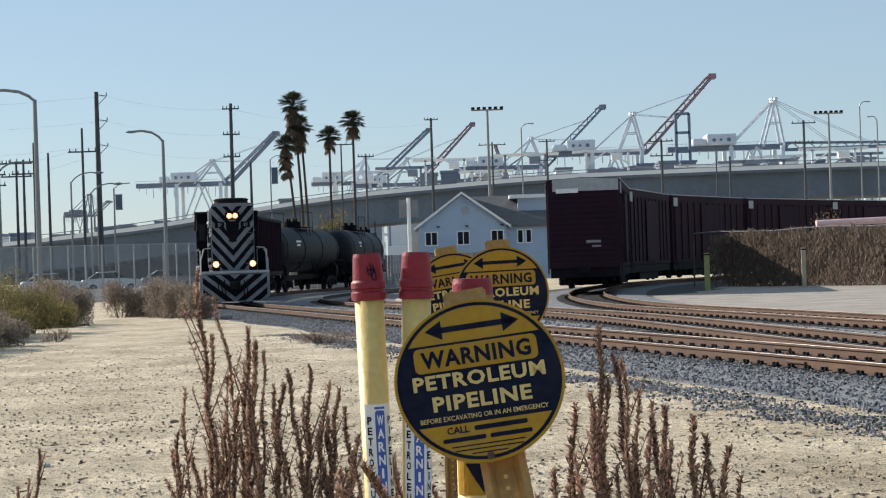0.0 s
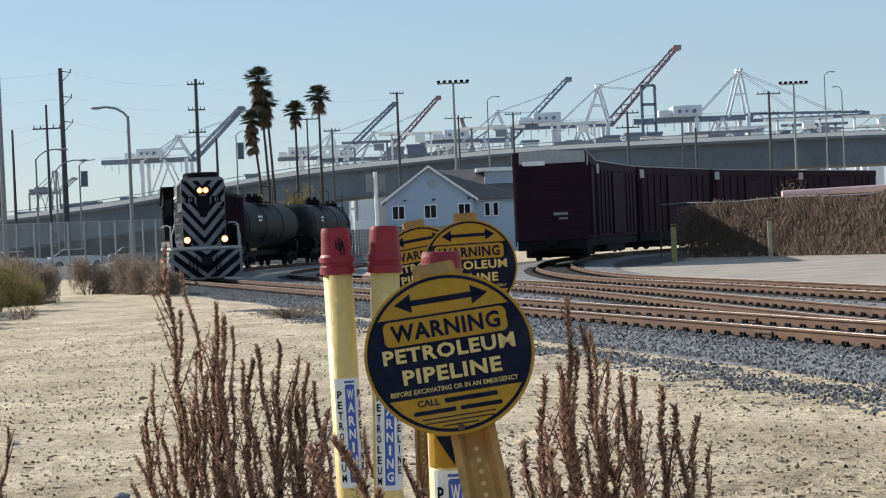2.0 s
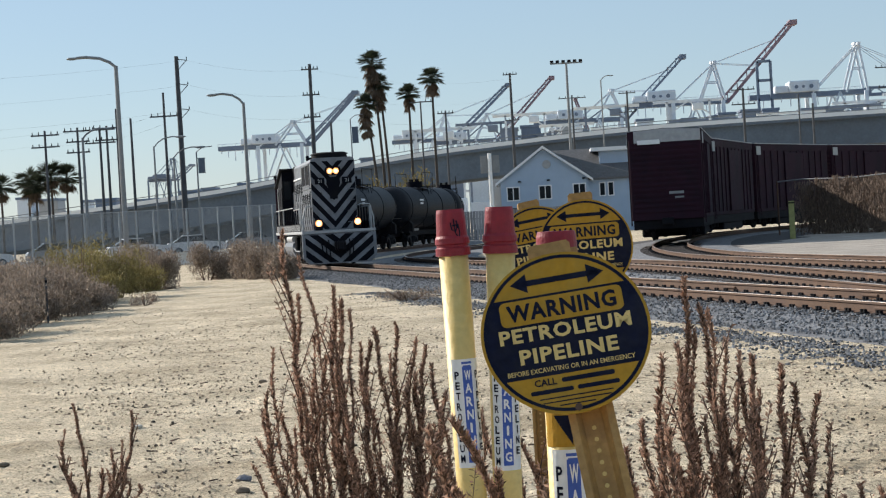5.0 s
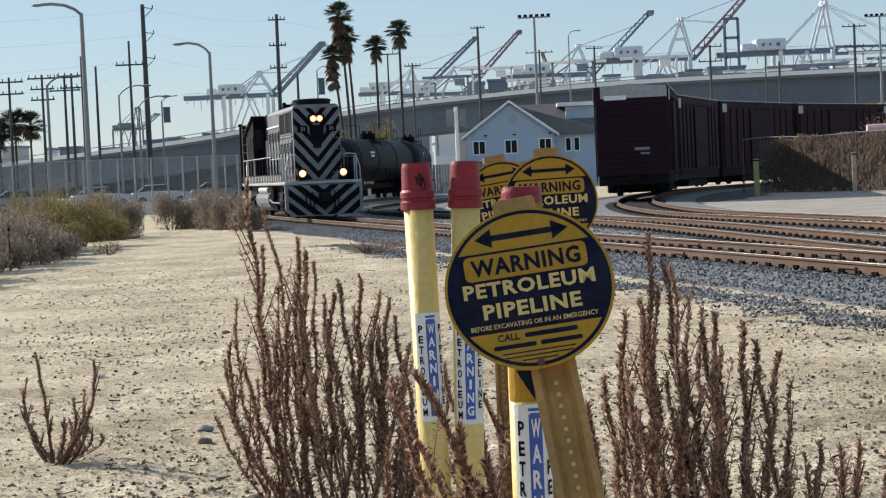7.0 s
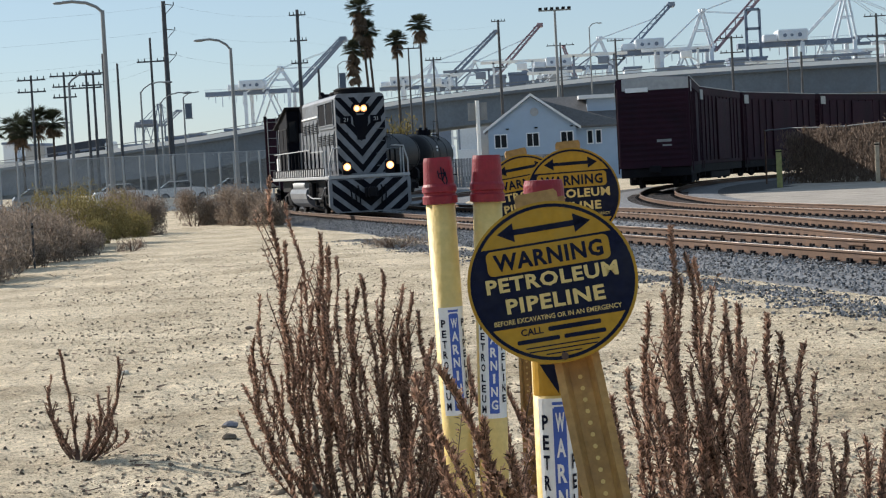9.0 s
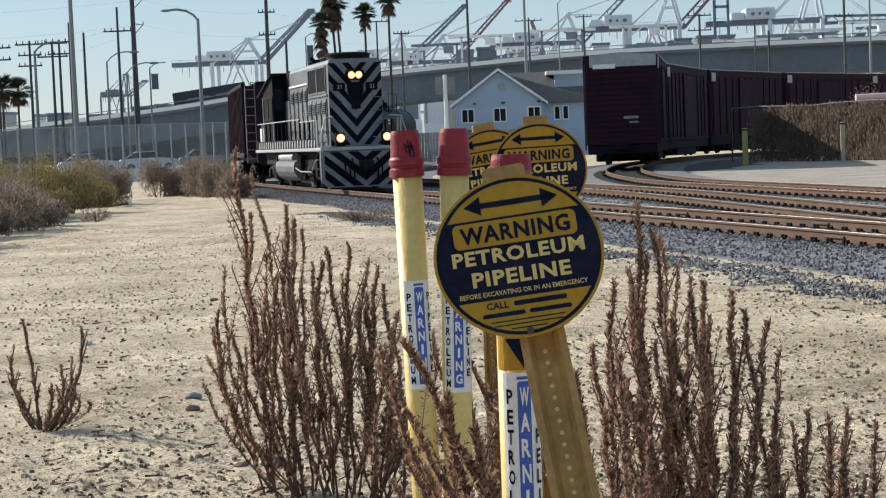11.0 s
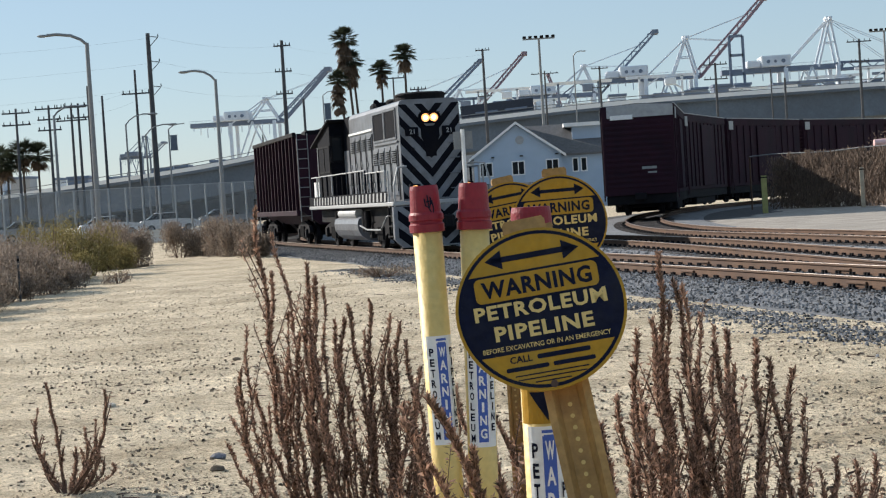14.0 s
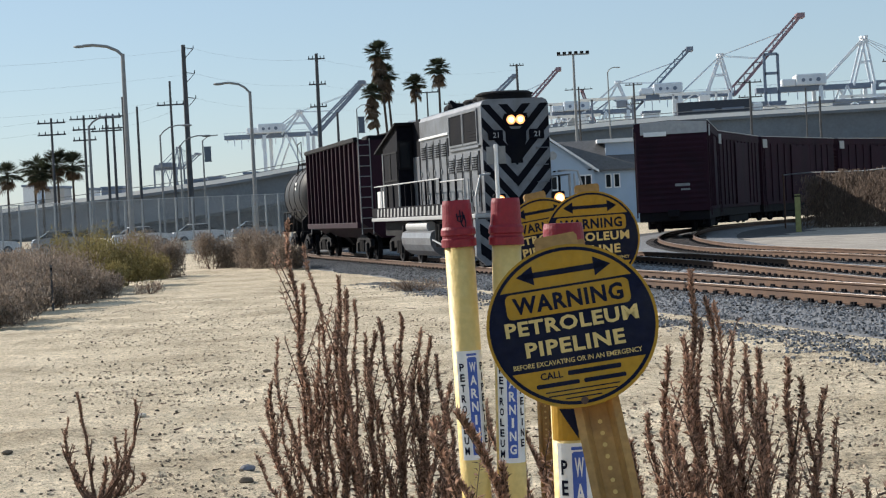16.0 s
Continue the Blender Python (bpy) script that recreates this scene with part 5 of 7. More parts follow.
utility_pole(-8.2, 200, 14.1, [(0.3, 0.9)], 0, 0.16)
utility_pole(-10.9, 200, 15.3, [(0.1, 1.3)], 0, 0.14)
for x, h, arms in ((-40.3, 11.5, [(0.4, 1.2), (1.4, 1.2)]), (-37.5, 11.6, [(0.3, 1.2), (1.2, 1.0), (2.1, 1.0)]), (-35.6, 11.5, [(0.2, 1.3), (1.3, 1.3)]), (-35.0, 11.6, [(0.2, 1.2), (1.2, 1.0)]), (-34.1, 13.0, []), (-32.9, 12.1, []), (-30.0, 14.1, [(2.0, 1.2)])):
    utility_pole(x, 152, h, arms, 0, 0.15)


def signal_sign():
    p = thing("crossing_sign", pose(-0.656, 36, -0.05), "slim white steel post with a square grey sign seen from behind", "sign")
    bm = bmesh.new()
    cyl(bm, (0, 0, 0), (0, 0, 3.06), 0.043, 0.040, seg=14)
    part("post", bm, M_WHITE, p)
    bm = bmesh.new()
    box(bm, (-0.19, 0.046, 2.67), (0.19, 0.054, 3.02), 0.003)
    part("panel", bm, M_STEEL, p)
    for z in (2.75, 2.94):
        bm = bmesh.new()
        cyl(bm, (0, 0.035, z), (0, 0.060, z), 0.012, seg=8)
        part("bolt", bm, M_DARKSTEEL, p)


signal_sign()


def banner_pole(x, y, h, z0, z1, w):
    p = thing("banner_pole", pose(x, y, -0.1), "slim lamp pole carrying a dark street banner", "street lamp", "banner poles")
    bm = bmesh.new()
    cyl(bm, (0, 0, 0), (0, 0, h), 0.09, 0.06, seg=8)
    part("post", bm, M_STEEL, p)
    bm = bmesh.new()
    tube(bm, [(0, 0, h), (0.5, 0, h + 0.35), (1.3, 0, h + 0.4)], 0.04)
    part("arm", bm, M_STEEL, p)
    bm = bmesh.new()
    box(bm, (0.1, -0.03, z0), (0.1 + w, 0.03, z1), 0.01)
    part("banner", bm, mat("banner_cloth", (0.10, 0.13, 0.17), 0.8), p)
    for z in (z0, z1):
        bm = bmesh.new()
        cyl(bm, (0, 0, z), (0.15 + w, 0, z), 0.025, seg=6)
        part("banner_arm", bm, M_STEEL, p)


banner_pole(-16.9, 180, 12.6, 10.2, 11.8, 0.62)
banner_pole(-26.2, 145, 8.6, 6.9, 8.1, 0.55)


def concrete_barrier(x, y, rz):
    b = thing("concrete_barrier", pose(x, y, -0.03, 0, 0, rz), "low pale concrete road barrier by the fence", "barrier", "concrete barriers")
    bm = bmesh.new()
    prism(bm, [(-0.3, 0), (-0.3, 0.1), (-0.15, 0.3), (-0.08, 0.8), (0.08, 0.8), (0.15, 0.3), (0.3, 0.1), (0.3, 0)], -1.5, 1.5)
    part("block", bm, mat("barrier_concrete", (0.48, 0.48, 0.46), 0.9, var=0.15, scale=2), b)


concrete_barrier(-21.5, 112, 70)
concrete_barrier(-18.2, 113.5, 66)


# ---- palms ----
def palm(x, y, h, crown, skirt, seed, bend=0.0):
    rnd = random.Random(seed)
    p = thing("palm_tree", pose(x, y, -0.1), "tall slim fan palm with a shaggy dead skirt", "palm tree", "fan palms")
    bm = bmesh.new()
    n = 8
    pts = [Vector((bend * (k / n) ** 2, 0, h * k / n)) for k in range(n + 1)]
    for k in range(n):
        cyl(bm, pts[k], pts[k + 1], 0.19 - 0.07 * k / n, 0.19 - 0.07 * (k + 1) / n, seg=8)
    part("trunk", bm, M_TRUNK, p)
    top = pts[-1]

    def fan(bm, base, d, ln, wid, droop, nb):
        d = d.normalized()
        side = d.cross(Vector((0, 0, 1)))
        side = side.normalized() if side.length > 0.01 else Vector((1, 0, 0))
        c = base + d * ln * 0.45
        beam(bm, base, c, 0.035)
        for k in range(nb):
            a = (k / (nb - 1) - 0.5) * 2.6
            e = (d * math.cos(a) + side * math.sin(a)) * ln * 0.55 * wid
            e.z -= droop * ln * (0.15 + 0.2 * rnd.random())
            w = side * 0.07
            up = Vector((0, 0, 0.03))
            v = [bm.verts.new(q) for q in (c + w, c - w, c + e * 0.55 - w * 1.3 - up, c + e + Vector((0, 0, -droop * 0.25)), c + e * 0.55 + w * 1.3 - up)]
            bm.faces.new(v)
    bm = bmesh.new()
    for k in range(54):
        a = rnd.uniform(0, 6.283)
        el = rnd.uniform(-0.35, 1.4)
        d = Vector((math.cos(a) * math.cos(el), math.sin(a) * math.cos(el), math.sin(el)))
        fan(bm, top, d, crown * rnd.uniform(0.75, 1.15), 1.0, 0.45, 10)
    part("crown", bm, M_PALM, p)
    bm = bmesh.new()
    for k in range(int(44 * skirt)):
        a = rnd.uniform(0, 6.283)
        b = top - Vector((0, 0, rnd.random() ** 1.5 * skirt * 1.6))
        d = Vector((math.cos(a) * 0.75, math.sin(a) * 0.75, -rnd.uniform(0.5, 1.2)))
        fan(bm, b, d, crown * rnd.uniform(0.5, 1.0), 0.7, 0.6, 7)
    part("dead_skirt", bm, M_PALMDEAD, p)
    return p


palm(-16.0, 210, 20.6, 2.0, 2.1, 1, -0.9)
palm(-15.5, 211, 18.2, 1.75, 1.3, 2, -0.7)
palm(-16.7, 209, 15.9, 1.7, 2.0, 3, -1.1)
palm(-12.9, 212, 17.0, 1.6, 0.7, 4)
palm(-10.0, 210, 18.5, 1.8, 0.8, 5)
palm(-60.5, 230, 10.6, 2.6, 0.5, 6)
palm(-58.8, 231, 10.2, 2.5, 0.5, 7)
palm(-62.3, 229, 9.2, 2.5, 0.5, 8)
palm(-63.8, 231, 10.0, 2.5, 0.5, 9)
palm(-66.5, 228, 9.4, 2.4, 0.5, 10)


# ---- tall steel mesh fence along the road ----
FENCE = spline([(-60, 108), (-34, 115), (-23, 118.5), (-16.5, 124), (-11, 133), (-7.0, 145), (-5.5, 157)], 0.5)


def mesh_fence():
    f = thing("steel_fence", Matrix(), "tall galvanised steel mesh fence with close posts along the road", "fence")
    bm = bmesh.new()
    cyl(bm, (0, 0, -0.1), (0, 0, 3.62), 0.065, seg=8)
    first = part("post", bm, M_FENCE, f)
    pts, left = [FENCE[0]], 1.12
    for a, b in zip(FENCE[:-1], FENCE[1:]):
        ln, at = (b - a).length, 0.0
        while ln - at >= left:
            at += left
            pts.append(a.lerp(b, at / ln))
            left = 1.12
        left -= ln - at
    first.location = pts[0]
    for p in pts[1:]:
        shared("post", first.data, f, Matrix.Translation(p))
    bm = bmesh.new()
    for z in (3.58, 0.1):
        sweep(bm, FENCE, [(-0.025, z - 0.025), (0.025, z - 0.025), (0.025, z + 0.025), (-0.025, z + 0.025)])
    part("rail", bm, M_FENCE, f)
    fine = []
    for a, b in zip(FENCE[:-1], FENCE[1:]):
        k = max(1, int((b - a).length / 0.06))
        for j in range(k):
            fine.append(a.lerp(b, j / k))
    verts, faces = [], []
    for p in fine:
        i = len(verts)
        for dx in (-0.0065, 0.0065):
            verts += [(p.x + dx, p.y, 0.05), (p.x + dx, p.y, 3.6)]
        faces.append((i, i + 2, i + 3, i + 1))
    z = 0.2
    while z < 3.55:
        for a, b in zip(FENCE[:-1], FENCE[1:]):
            i = len(verts)
            verts += [(a.x, a.y, z), (b.x, b.y, z), (b.x, b.y, z + 0.009), (a.x, a.y, z + 0.009)]
            faces.append((i, i + 1, i + 2, i + 3))
        z += 0.06
    me = bpy.data.meshes.new("wire_mesh")
    me.from_pydata(verts, [], faces)
    me.materials.append(M_FENCE)
    o = new("wire_mesh", me)
    o.parent = f
    tagged(o, kind="stuff")


mesh_fence()


# ---- pipeline marker signs ----
def circle_band(r, z0, z1, n=40):
    """The part of a disc between two heights, as an outline."""
    a0, a1 = math.asin(max(-1, z0 / r)), math.asin(min(1, z1 / r))
    right = [(r * math.cos(a0 + (a1 - a0) * k / n), r * math.sin(a0 + (a1 - a0) * k / n)) for k in range(n + 1)]
    return right + [(-x, z) for x, z in right[::-1]]


def ring(bm, r0, r1, y0, y1, seg=64):
    a = [[bm.verts.new((r * math.cos(2 * math.pi * k / seg), y, r * math.sin(2 * math.pi * k / seg))) for k in range(seg)] for r, y in ((r0, y0), (r1, y0), (r1, y1), (r0, y1))]
    for i in range(4):
        p, q = a[i], a[(i + 1) % 4]
        for k in range(seg):
            bm.faces.new((p[k], q[k], q[(k + 1) % seg], p[(k + 1) % seg]))
    bmesh.ops.recalc_face_normals(bm, faces=bm.faces[:])
    return bm


def pipeline_sign(m, R, post_pose, post_len, post_w, label, detail=True, up=0.19):
    s = thing("pipeline_marker_sign", m, label, "warning sign", "pipeline marker signs")
    bm = bmesh.new()
    prism(bm, circle_band(R, -R, R, 32), -0.002, 0.002)
    pl = part("sign_plate", bm, M_SIGNYEL, s, "round yellow sign plate")
    bm = bmesh.new()
    ring(bm, 0.925 * R, 0.965 * R, -0.0028, -0.0018)
    part("border_ring", bm, M_SIGNBLK, pl)
    bm = bmesh.new()
    prism(bm, circle_band(0.925 * R, -0.50 * R, 0.50 * R), -0.0026, -0.0018)
    part("dark_band", bm, M_SIGNBLK, pl)
    bm = bmesh.new()
    prism(bm, rounded(1.46 * R, 0.31 * R, 0.07 * R, 0, 0.315 * R), -0.0034, -0.0025)
    part("warning_panel", bm, M_SIGNYEL, pl)
    bm = bmesh.new()
    prism(bm, rounded(1.0 * R, 0.07 * R, 0.004, 0, 0.67 * R), -0.0030, -0.0018)
    for sg in (-1, 1):
        o = [(sg * 0.36 * R, 0.79 * R), (sg * 0.56 * R, 0.67 * R), (sg * 0.36 * R, 0.55 * R)]
        prism(bm, o, -0.0030, -0.0018)
    part("arrow", bm, M_SIGNBLK, pl, "double-headed black arrow")
    for body, h, z, w, mt in (("WARNING", 0.215, 0.315, 1.30, M_SIGNBLK), ("PETROLEUM", 0.185, 0.035, 1.56, M_SIGNTXT), ("PIPELINE", 0.185, -0.235, 1.16, M_SIGNTXT)):
        bm = bmesh.new()
        text_bm(bm, body, h * R, (0, -0.0040, z * R), w * R, 0.034, space=1.10)
        part("lettering", bm, mt, pl, body + " lettering")
    if detail:
        bm = bmesh.new()
        text_bm(bm, "BEFORE EXCAVATING OR IN AN EMERGENCY", 0.060 * R, (0, -0.0034, -0.425 * R), 1.50 * R, 0.012)
        part("lettering", bm, M_SIGNTXT, pl)
        bm = bmesh.new()
        text_bm(bm, "CALL", 0.085 * R, (-0.33 * R, -0.0034, -0.575 * R), 0.26 * R, 0.02)
        part("lettering", bm, M_SIGNBLK, pl)
        bm = bmesh.new()
        for x0, x1, z, h in ((-0.14, 0.48, -0.575, 0.055), (-0.52, -0.02, -0.69, 0.05), (0.03, 0.52, -0.69, 0.05)):
            prism(bm, rounded((x1 - x0) * R, h * R, 0.02 * R, (x0 + x1) / 2 * R, z * R), -0.0030, -0.0018)
        for k, wd in enumerate((0.86, 0.80, 0.42)):
            prism(bm, rounded(wd * R, 0.014 * R, 0.005 * R, 0, (-0.775 - 0.05 * k) * R), -0.0026, -0.0018)
        part("print_bar", bm, M_SIGNBLK, pl)
    # U-channel post with a row of holes, in the sign's own space
    w = post_w
    bm = bmesh.new()
    prof = [(-w, 0.0), (-w * 0.68, 0.0), (-w * 0.42, 0.026), (w * 0.42, 0.026), (w * 0.68, 0.0), (w, 0.0), (w, 0.004), (w * 0.72, 0.004), (w * 0.45, 0.030), (-w * 0.45, 0.030), (-w * 0.72, 0.004), (-w, 0.004)]
    a = [bm.verts.new((x, y, up)) for x, y in prof]
    b = [bm.verts.new((x, y, -post_len)) for x, y in prof]
    for i in range(len(prof)):
        bm.faces.new((a[i], b[i], b[(i + 1) % 12], a[(i + 1) % 12]))
    bm.faces.new(a)
    bm.faces.new(b[::-1])
    bmesh.ops.recalc_face_normals(bm, faces=bm.faces[:])
    po = part("post", bm, M_SIGNPOST, s, "ochre painted steel U-channel post with punched holes")
    po.matrix_basis = post_pose
    z = -0.20
    k = 0
    while z > -post_len + 0.1 and k < 26:
        bm = bmesh.new()
        cyl(bm, (0, 0.0246, z), (0, 0.0258, z), 0.0048, seg=10)
        part("hole", bm, M_SIGNTXT if detail else M_SIGNBLK, po)
        z -= 0.0254
        k += 1
    bm = bmesh.new()
    cyl(bm, (0, -0.006, -0.93 * R), (0, -0.001, -0.93 * R), 0.008, seg=8)
    part("bolt", bm, M_RUST, s)
    bm = bmesh.new()
    prism(bm, [(-0.046, 0.0), (-0.046, 0.020), (-0.040, 0.028), (0.040, 0.030), (0.046, 0.022), (0.046, 0.0)], -0.0, 0.03)
    bmesh.ops.translate(bm, verts=bm.verts[:], vec=(-0.005, 0.004, R * 0.985))
    part("bracket", bm, M_SIGNPOST, s, "bent ochre mounting bracket")
    return s


pipeline_sign(pose(0.0675, 3.80, 1.452, -22, -6.5, 0), 0.1795, pose(0.016, 0.035, 0, -2, -2.4, 0), 1.60, 0.048,
              "round yellow and black pipeline warning sign on leaning ochre post", up=0.20)
pipeline_sign(pose(0.215, 6.80, 1.575, -3, -1.5, 0), 0.178, pose(-0.005, 0.035, 0, 3, 1.5, 0), 1.55, 0.034,
              "round yellow and black petroleum pipeline sign behind the marker posts", up=0.20)
pipeline_sign(pose(0.045, 7.70, 1.565, -4, -8.0, 8), 0.178, pose(-0.03, 0.035, 0, 4, 8.5, -8), 1.55, 0.034,
              "round yellow and black petroleum pipeline sign half hidden behind another", up=0.20)


# ---- yellow marker posts with red caps ----
def marker_post(m, top, r, label_top, label_len, turn, label, decal=False):
    """A plastic post standing on the ground at its origin; the label wraps its front."""
    p = thing("pipeline_marker_post", m, label, "marker post", "pipeline marker posts")
    bm = bmesh.new()
    cyl(bm, (0, 0, -0.1), (0, 0, top - 0.12), r, seg=32)
    ob = part("post", bm, M_YELLOW, p, "yellow plastic post")
    for f in ob.data.polygons:
        f.use_smooth = abs(f.normal.z) < 0.5
    bm = bmesh.new()
    seg = 32
    prof = [(r * 1.02, top - 0.142), (r * 1.20, top - 0.140), (r * 1.20, top - 0.118), (r * 1.10, top - 0.114), (r * 1.10, top - 0.108), (r * 1.20, top - 0.104), (r * 1.18, top - 0.088), (r * 1.06, top - 0.080), (r * 0.98, top - 0.012), (r * 0.92, top), (0.0005, top)]
    rings = [[bm.verts.new((rr * math.cos(2 * math.pi * k / seg), rr * math.sin(2 * math.pi * k / seg), z)) for k in range(seg)] for rr, z in prof]
    for a, b in zip(rings[:-1], rings[1:]):
        for k in range(seg):
            bm.faces.new((a[k], a[(k + 1) % seg], b[(k + 1) % seg], b[k]))
    part("cap", bm, M_RED, p, "faded red plastic cap")

    def sheet(a0, a1, z0, z1, off, material, name, n=10):
        bm = bmesh.new()
        rr = r + off
        for k in range(n):
            x0, x1 = radians(a0 + (a1 - a0) * k / n), radians(a0 + (a1 - a0) * (k + 1) / n)
            v = [bm.verts.new((rr * math.sin(x), -rr * math.cos(x), z)) for x, z in ((x0, z0), (x1, z0), (x1, z1), (x0, z1))]
            bm.faces.new(v)
        return part(name, bm, material, p)
    zt, zb = label_top, label_top - label_len
    sheet(turn - 62, turn + 62, zb, zt, 0.0008, M_LABEL, "label")
    step = 41
    sheet(turn - 19, turn + 19, zb + 0.015, zt - 0.022, 0.0014, M_BLUE, "label_stripe")
    lh = label_len / 9.6
    for word, ang, mt in (("PETROLEUM", turn - step, M_SIGNBLK), ("WARNING", turn, M_LABEL), ("PIPELINE", turn + step, M_SIGNBLK)):
        z = zt - 0.035 - lh * 0.4
        pitch = (label_len - 0.05) / len(word) if word == "WARNING" else (label_len - 0.045) / 9
        bm = bmesh.new()
        for ch in word:
            a = radians(ang)
            mm = Matrix.Rotation(a, 4, "Z") @ Matrix.Translation((0, -(r + 0.0022), z))
            text_bm(bm, ch, pitch * 0.74, (0, 0, 0), r * (0.46 if word == "WARNING" else 0.34) * (0.35 if ch == "I" else 1), 0.03, m=mm)
            z -= pitch
        part("lettering", bm, mt, p, word + " in stacked letters")
    for k, (w, dz) in enumerate(((20, 0.008), (15, 0.019))):
        sheet(turn - w, turn + w, zt - dz - 0.007, zt - dz, 0.0014, M_BLUE, "print_bar", 6)
    if decal:
        sheet(-70, 70, zt + 0.006, zt + 0.115, 0.0012, M_SIGNYEL, "yellow_decal")
        bm = bmesh.new()
        rr = r + 0.002
        for k in range(10):
            c0, c1 = -34 + k * 5, -29 + k * 5
            d0, d1 = k / 10 * 0.066, (k + 1) / 10 * 0.066
            v = [bm.verts.new((rr * math.sin(radians(x)), -rr * math.cos(radians(x)), zt + z)) for x, z in ((c0, 0.076 - d0), (c1, 0.076 - d1), (c1, 0.078), (c0, 0.078))]
            bm.faces.new(v)
        part("black_triangle", bm, M_SIGNBLK, p)
        for a in (-24, 4):
            sheet(a - 6, a + 6, zt + 0.085, zt + 0.112, 0.002, M_SIGNBLK, "print_bar", 3)
    return p


marker_post(pose(-0.196, 5.5, 0, 0, -1.2, 0), 1.735, 0.0445, 1.280, 0.33, 20, "yellow plastic pipeline marker post with a red cap and stacked lettering")
marker_post(pose(-0.128, 5.5, 0, 0, 1.5, 0), 1.735, 0.0445, 1.266, 0.33, 9, "yellow plastic pipeline marker post with a red cap and blue-white label")
marker_post(pose(0.058, 4.12, 0, 0, 0.2, 0), 1.662, 0.0465, 1.168, 0.46, 14, "yellow marker post with red cap standing behind the round sign", decal=True)


# ---- dry weeds ----
def weed_stem(parent, base, tip, rnd, leaf=0.036, dens=260, bare=0.08, r=0.010, twigs=5, curve=0.22):
    base, tip = Vector(base), Vector(tip)
    d = tip - base
    ln = d.length
    bow = Vector((rnd.uniform(-1, 1), rnd.uniform(-1, 1), 0)) * ln * 0.05
    side0 = Vector((d.x, d.y, 0)) * curve
    V, F, MI = [], [], []

    def pt(t):
        return base + d * t + (bow + side0) * math.sin(t * math.pi) + Vector((0.006 * math.sin(t * 23 + ln * 9), 0, 0)) * ln

    def rod(a, b, r0, r1):
        i = len(V)
        for p, rr in ((a, r0), (b, r1)):
            for k in range(3):
                V.append(p + Vector((rr * math.cos(k * 2.094), rr * math.sin(k * 2.094), 0)))
        for k in range(3):
            F.append((i + k, i + (k + 1) % 3, i + 3 + (k + 1) % 3, i + 3 + k))
            MI.append(0)

    def leaflet(p, way, size):
        e = way.normalized()
        s = e.cross(Vector((rnd.uniform(-1, 1), rnd.uniform(-1, 1), rnd.uniform(-0.3, 1)))).normalized() * size * rnd.uniform(0.08, 0.18)
        q = p + e * size * 0.55
        e2 = (e + Vector((rnd.uniform(-0.7, 0.7), rnd.uniform(-0.7, 0.7), rnd.uniform(-0.9, 0.5)))).normalized()
        t = q + e2 * size * 0.5
        i = len(V)
        V.extend((p, q + s, t, q - s))
        F.append((i, i + 1, i + 2, i + 3))
        MI.append(1)
    n = max(5, int(ln * 8))
    for k in range(n):
        t0, t1 = k / n, (k + 1) / n
        rod(pt(t0), pt(t1), r * (1 - 0.75 * t0), r * (1 - 0.75 * t1))
    for k in range(int(dens * ln)):
        t = bare + (1 - bare) * rnd.random() ** 0.6
        a = rnd.uniform(0, 6.283)
        way = Vector((math.cos(a), math.sin(a), rnd.uniform(0.9, 3.6)))
        leaflet(pt(t), way, leaf * rnd.uniform(0.5, 1.3) * (1.1 - 0.4 * t))
    for k in range(twigs):
        t = rnd.uniform(0.25, 0.8)
        a = rnd.uniform(0, 6.283)
        p = pt(t)
        e = p + Vector((math.cos(a) * 0.42, math.sin(a) * 0.42, 1.0)) * ln * rnd.uniform(0.10, 0.2)
        rod(p, e, r * 0.45, r * 0.2)
        for j in range(int(22 * (e - p).length / 0.12)):
            f = rnd.random()
            b = rnd.uniform(0, 6.283)
            leaflet(p.lerp(e, f), Vector((math.cos(b), math.sin(b), rnd.uniform(0.2, 1.5))), leaf * rnd.uniform(0.4, 0.9))
    me = bpy.data.meshes.new("stem")
    me.from_pydata([tuple(v) for v in V], [], F)
    me.materials.append(M_BRUSH)
    me.materials.append(M_BRUSHSEED)
    me.polygons.foreach_set("material_index", MI)
    ob = new("stem", me)
    ob.parent = parent
    return ob


def weed(x, y, tips, seed, label, leaf=0.036, dens=260, spread=0.10, extra=3, r=0.010, low=0.0, curve=0.22):
    """One dry plant rooted at (x, y); its stems end at the tips, given as (x, y, z)."""
    rnd = random.Random(seed)
    w = thing("dry_weed", pose(x, y, -0.03), label, "weed", "dry weeds round the marker posts")
    for tx, ty, tz in tips:
        b = ((tx - x) * 0.10 + rnd.uniform(-spread, spread), rnd.uniform(-spread, spread), low)
        weed_stem(w, b, (tx - x, ty - y, tz), rnd, leaf * 1.05, dens * 5.2, r=r, curve=curve)
        for k in range(max(1, extra)):
            f = rnd.uniform(0.55, 0.97)
            weed_stem(w, ((tx - x) * 0.12 + rnd.uniform(-spread, spread) * 1.2, rnd.uniform(-spread, spread), low),
                      ((tx - x) + rnd.uniform(-0.13, 0.13), ty - y + rnd.uniform(-0.2, 0.2), tz * f), rnd, leaf, dens * 2.6, r=r * 0.75, curve=curve)
    return w


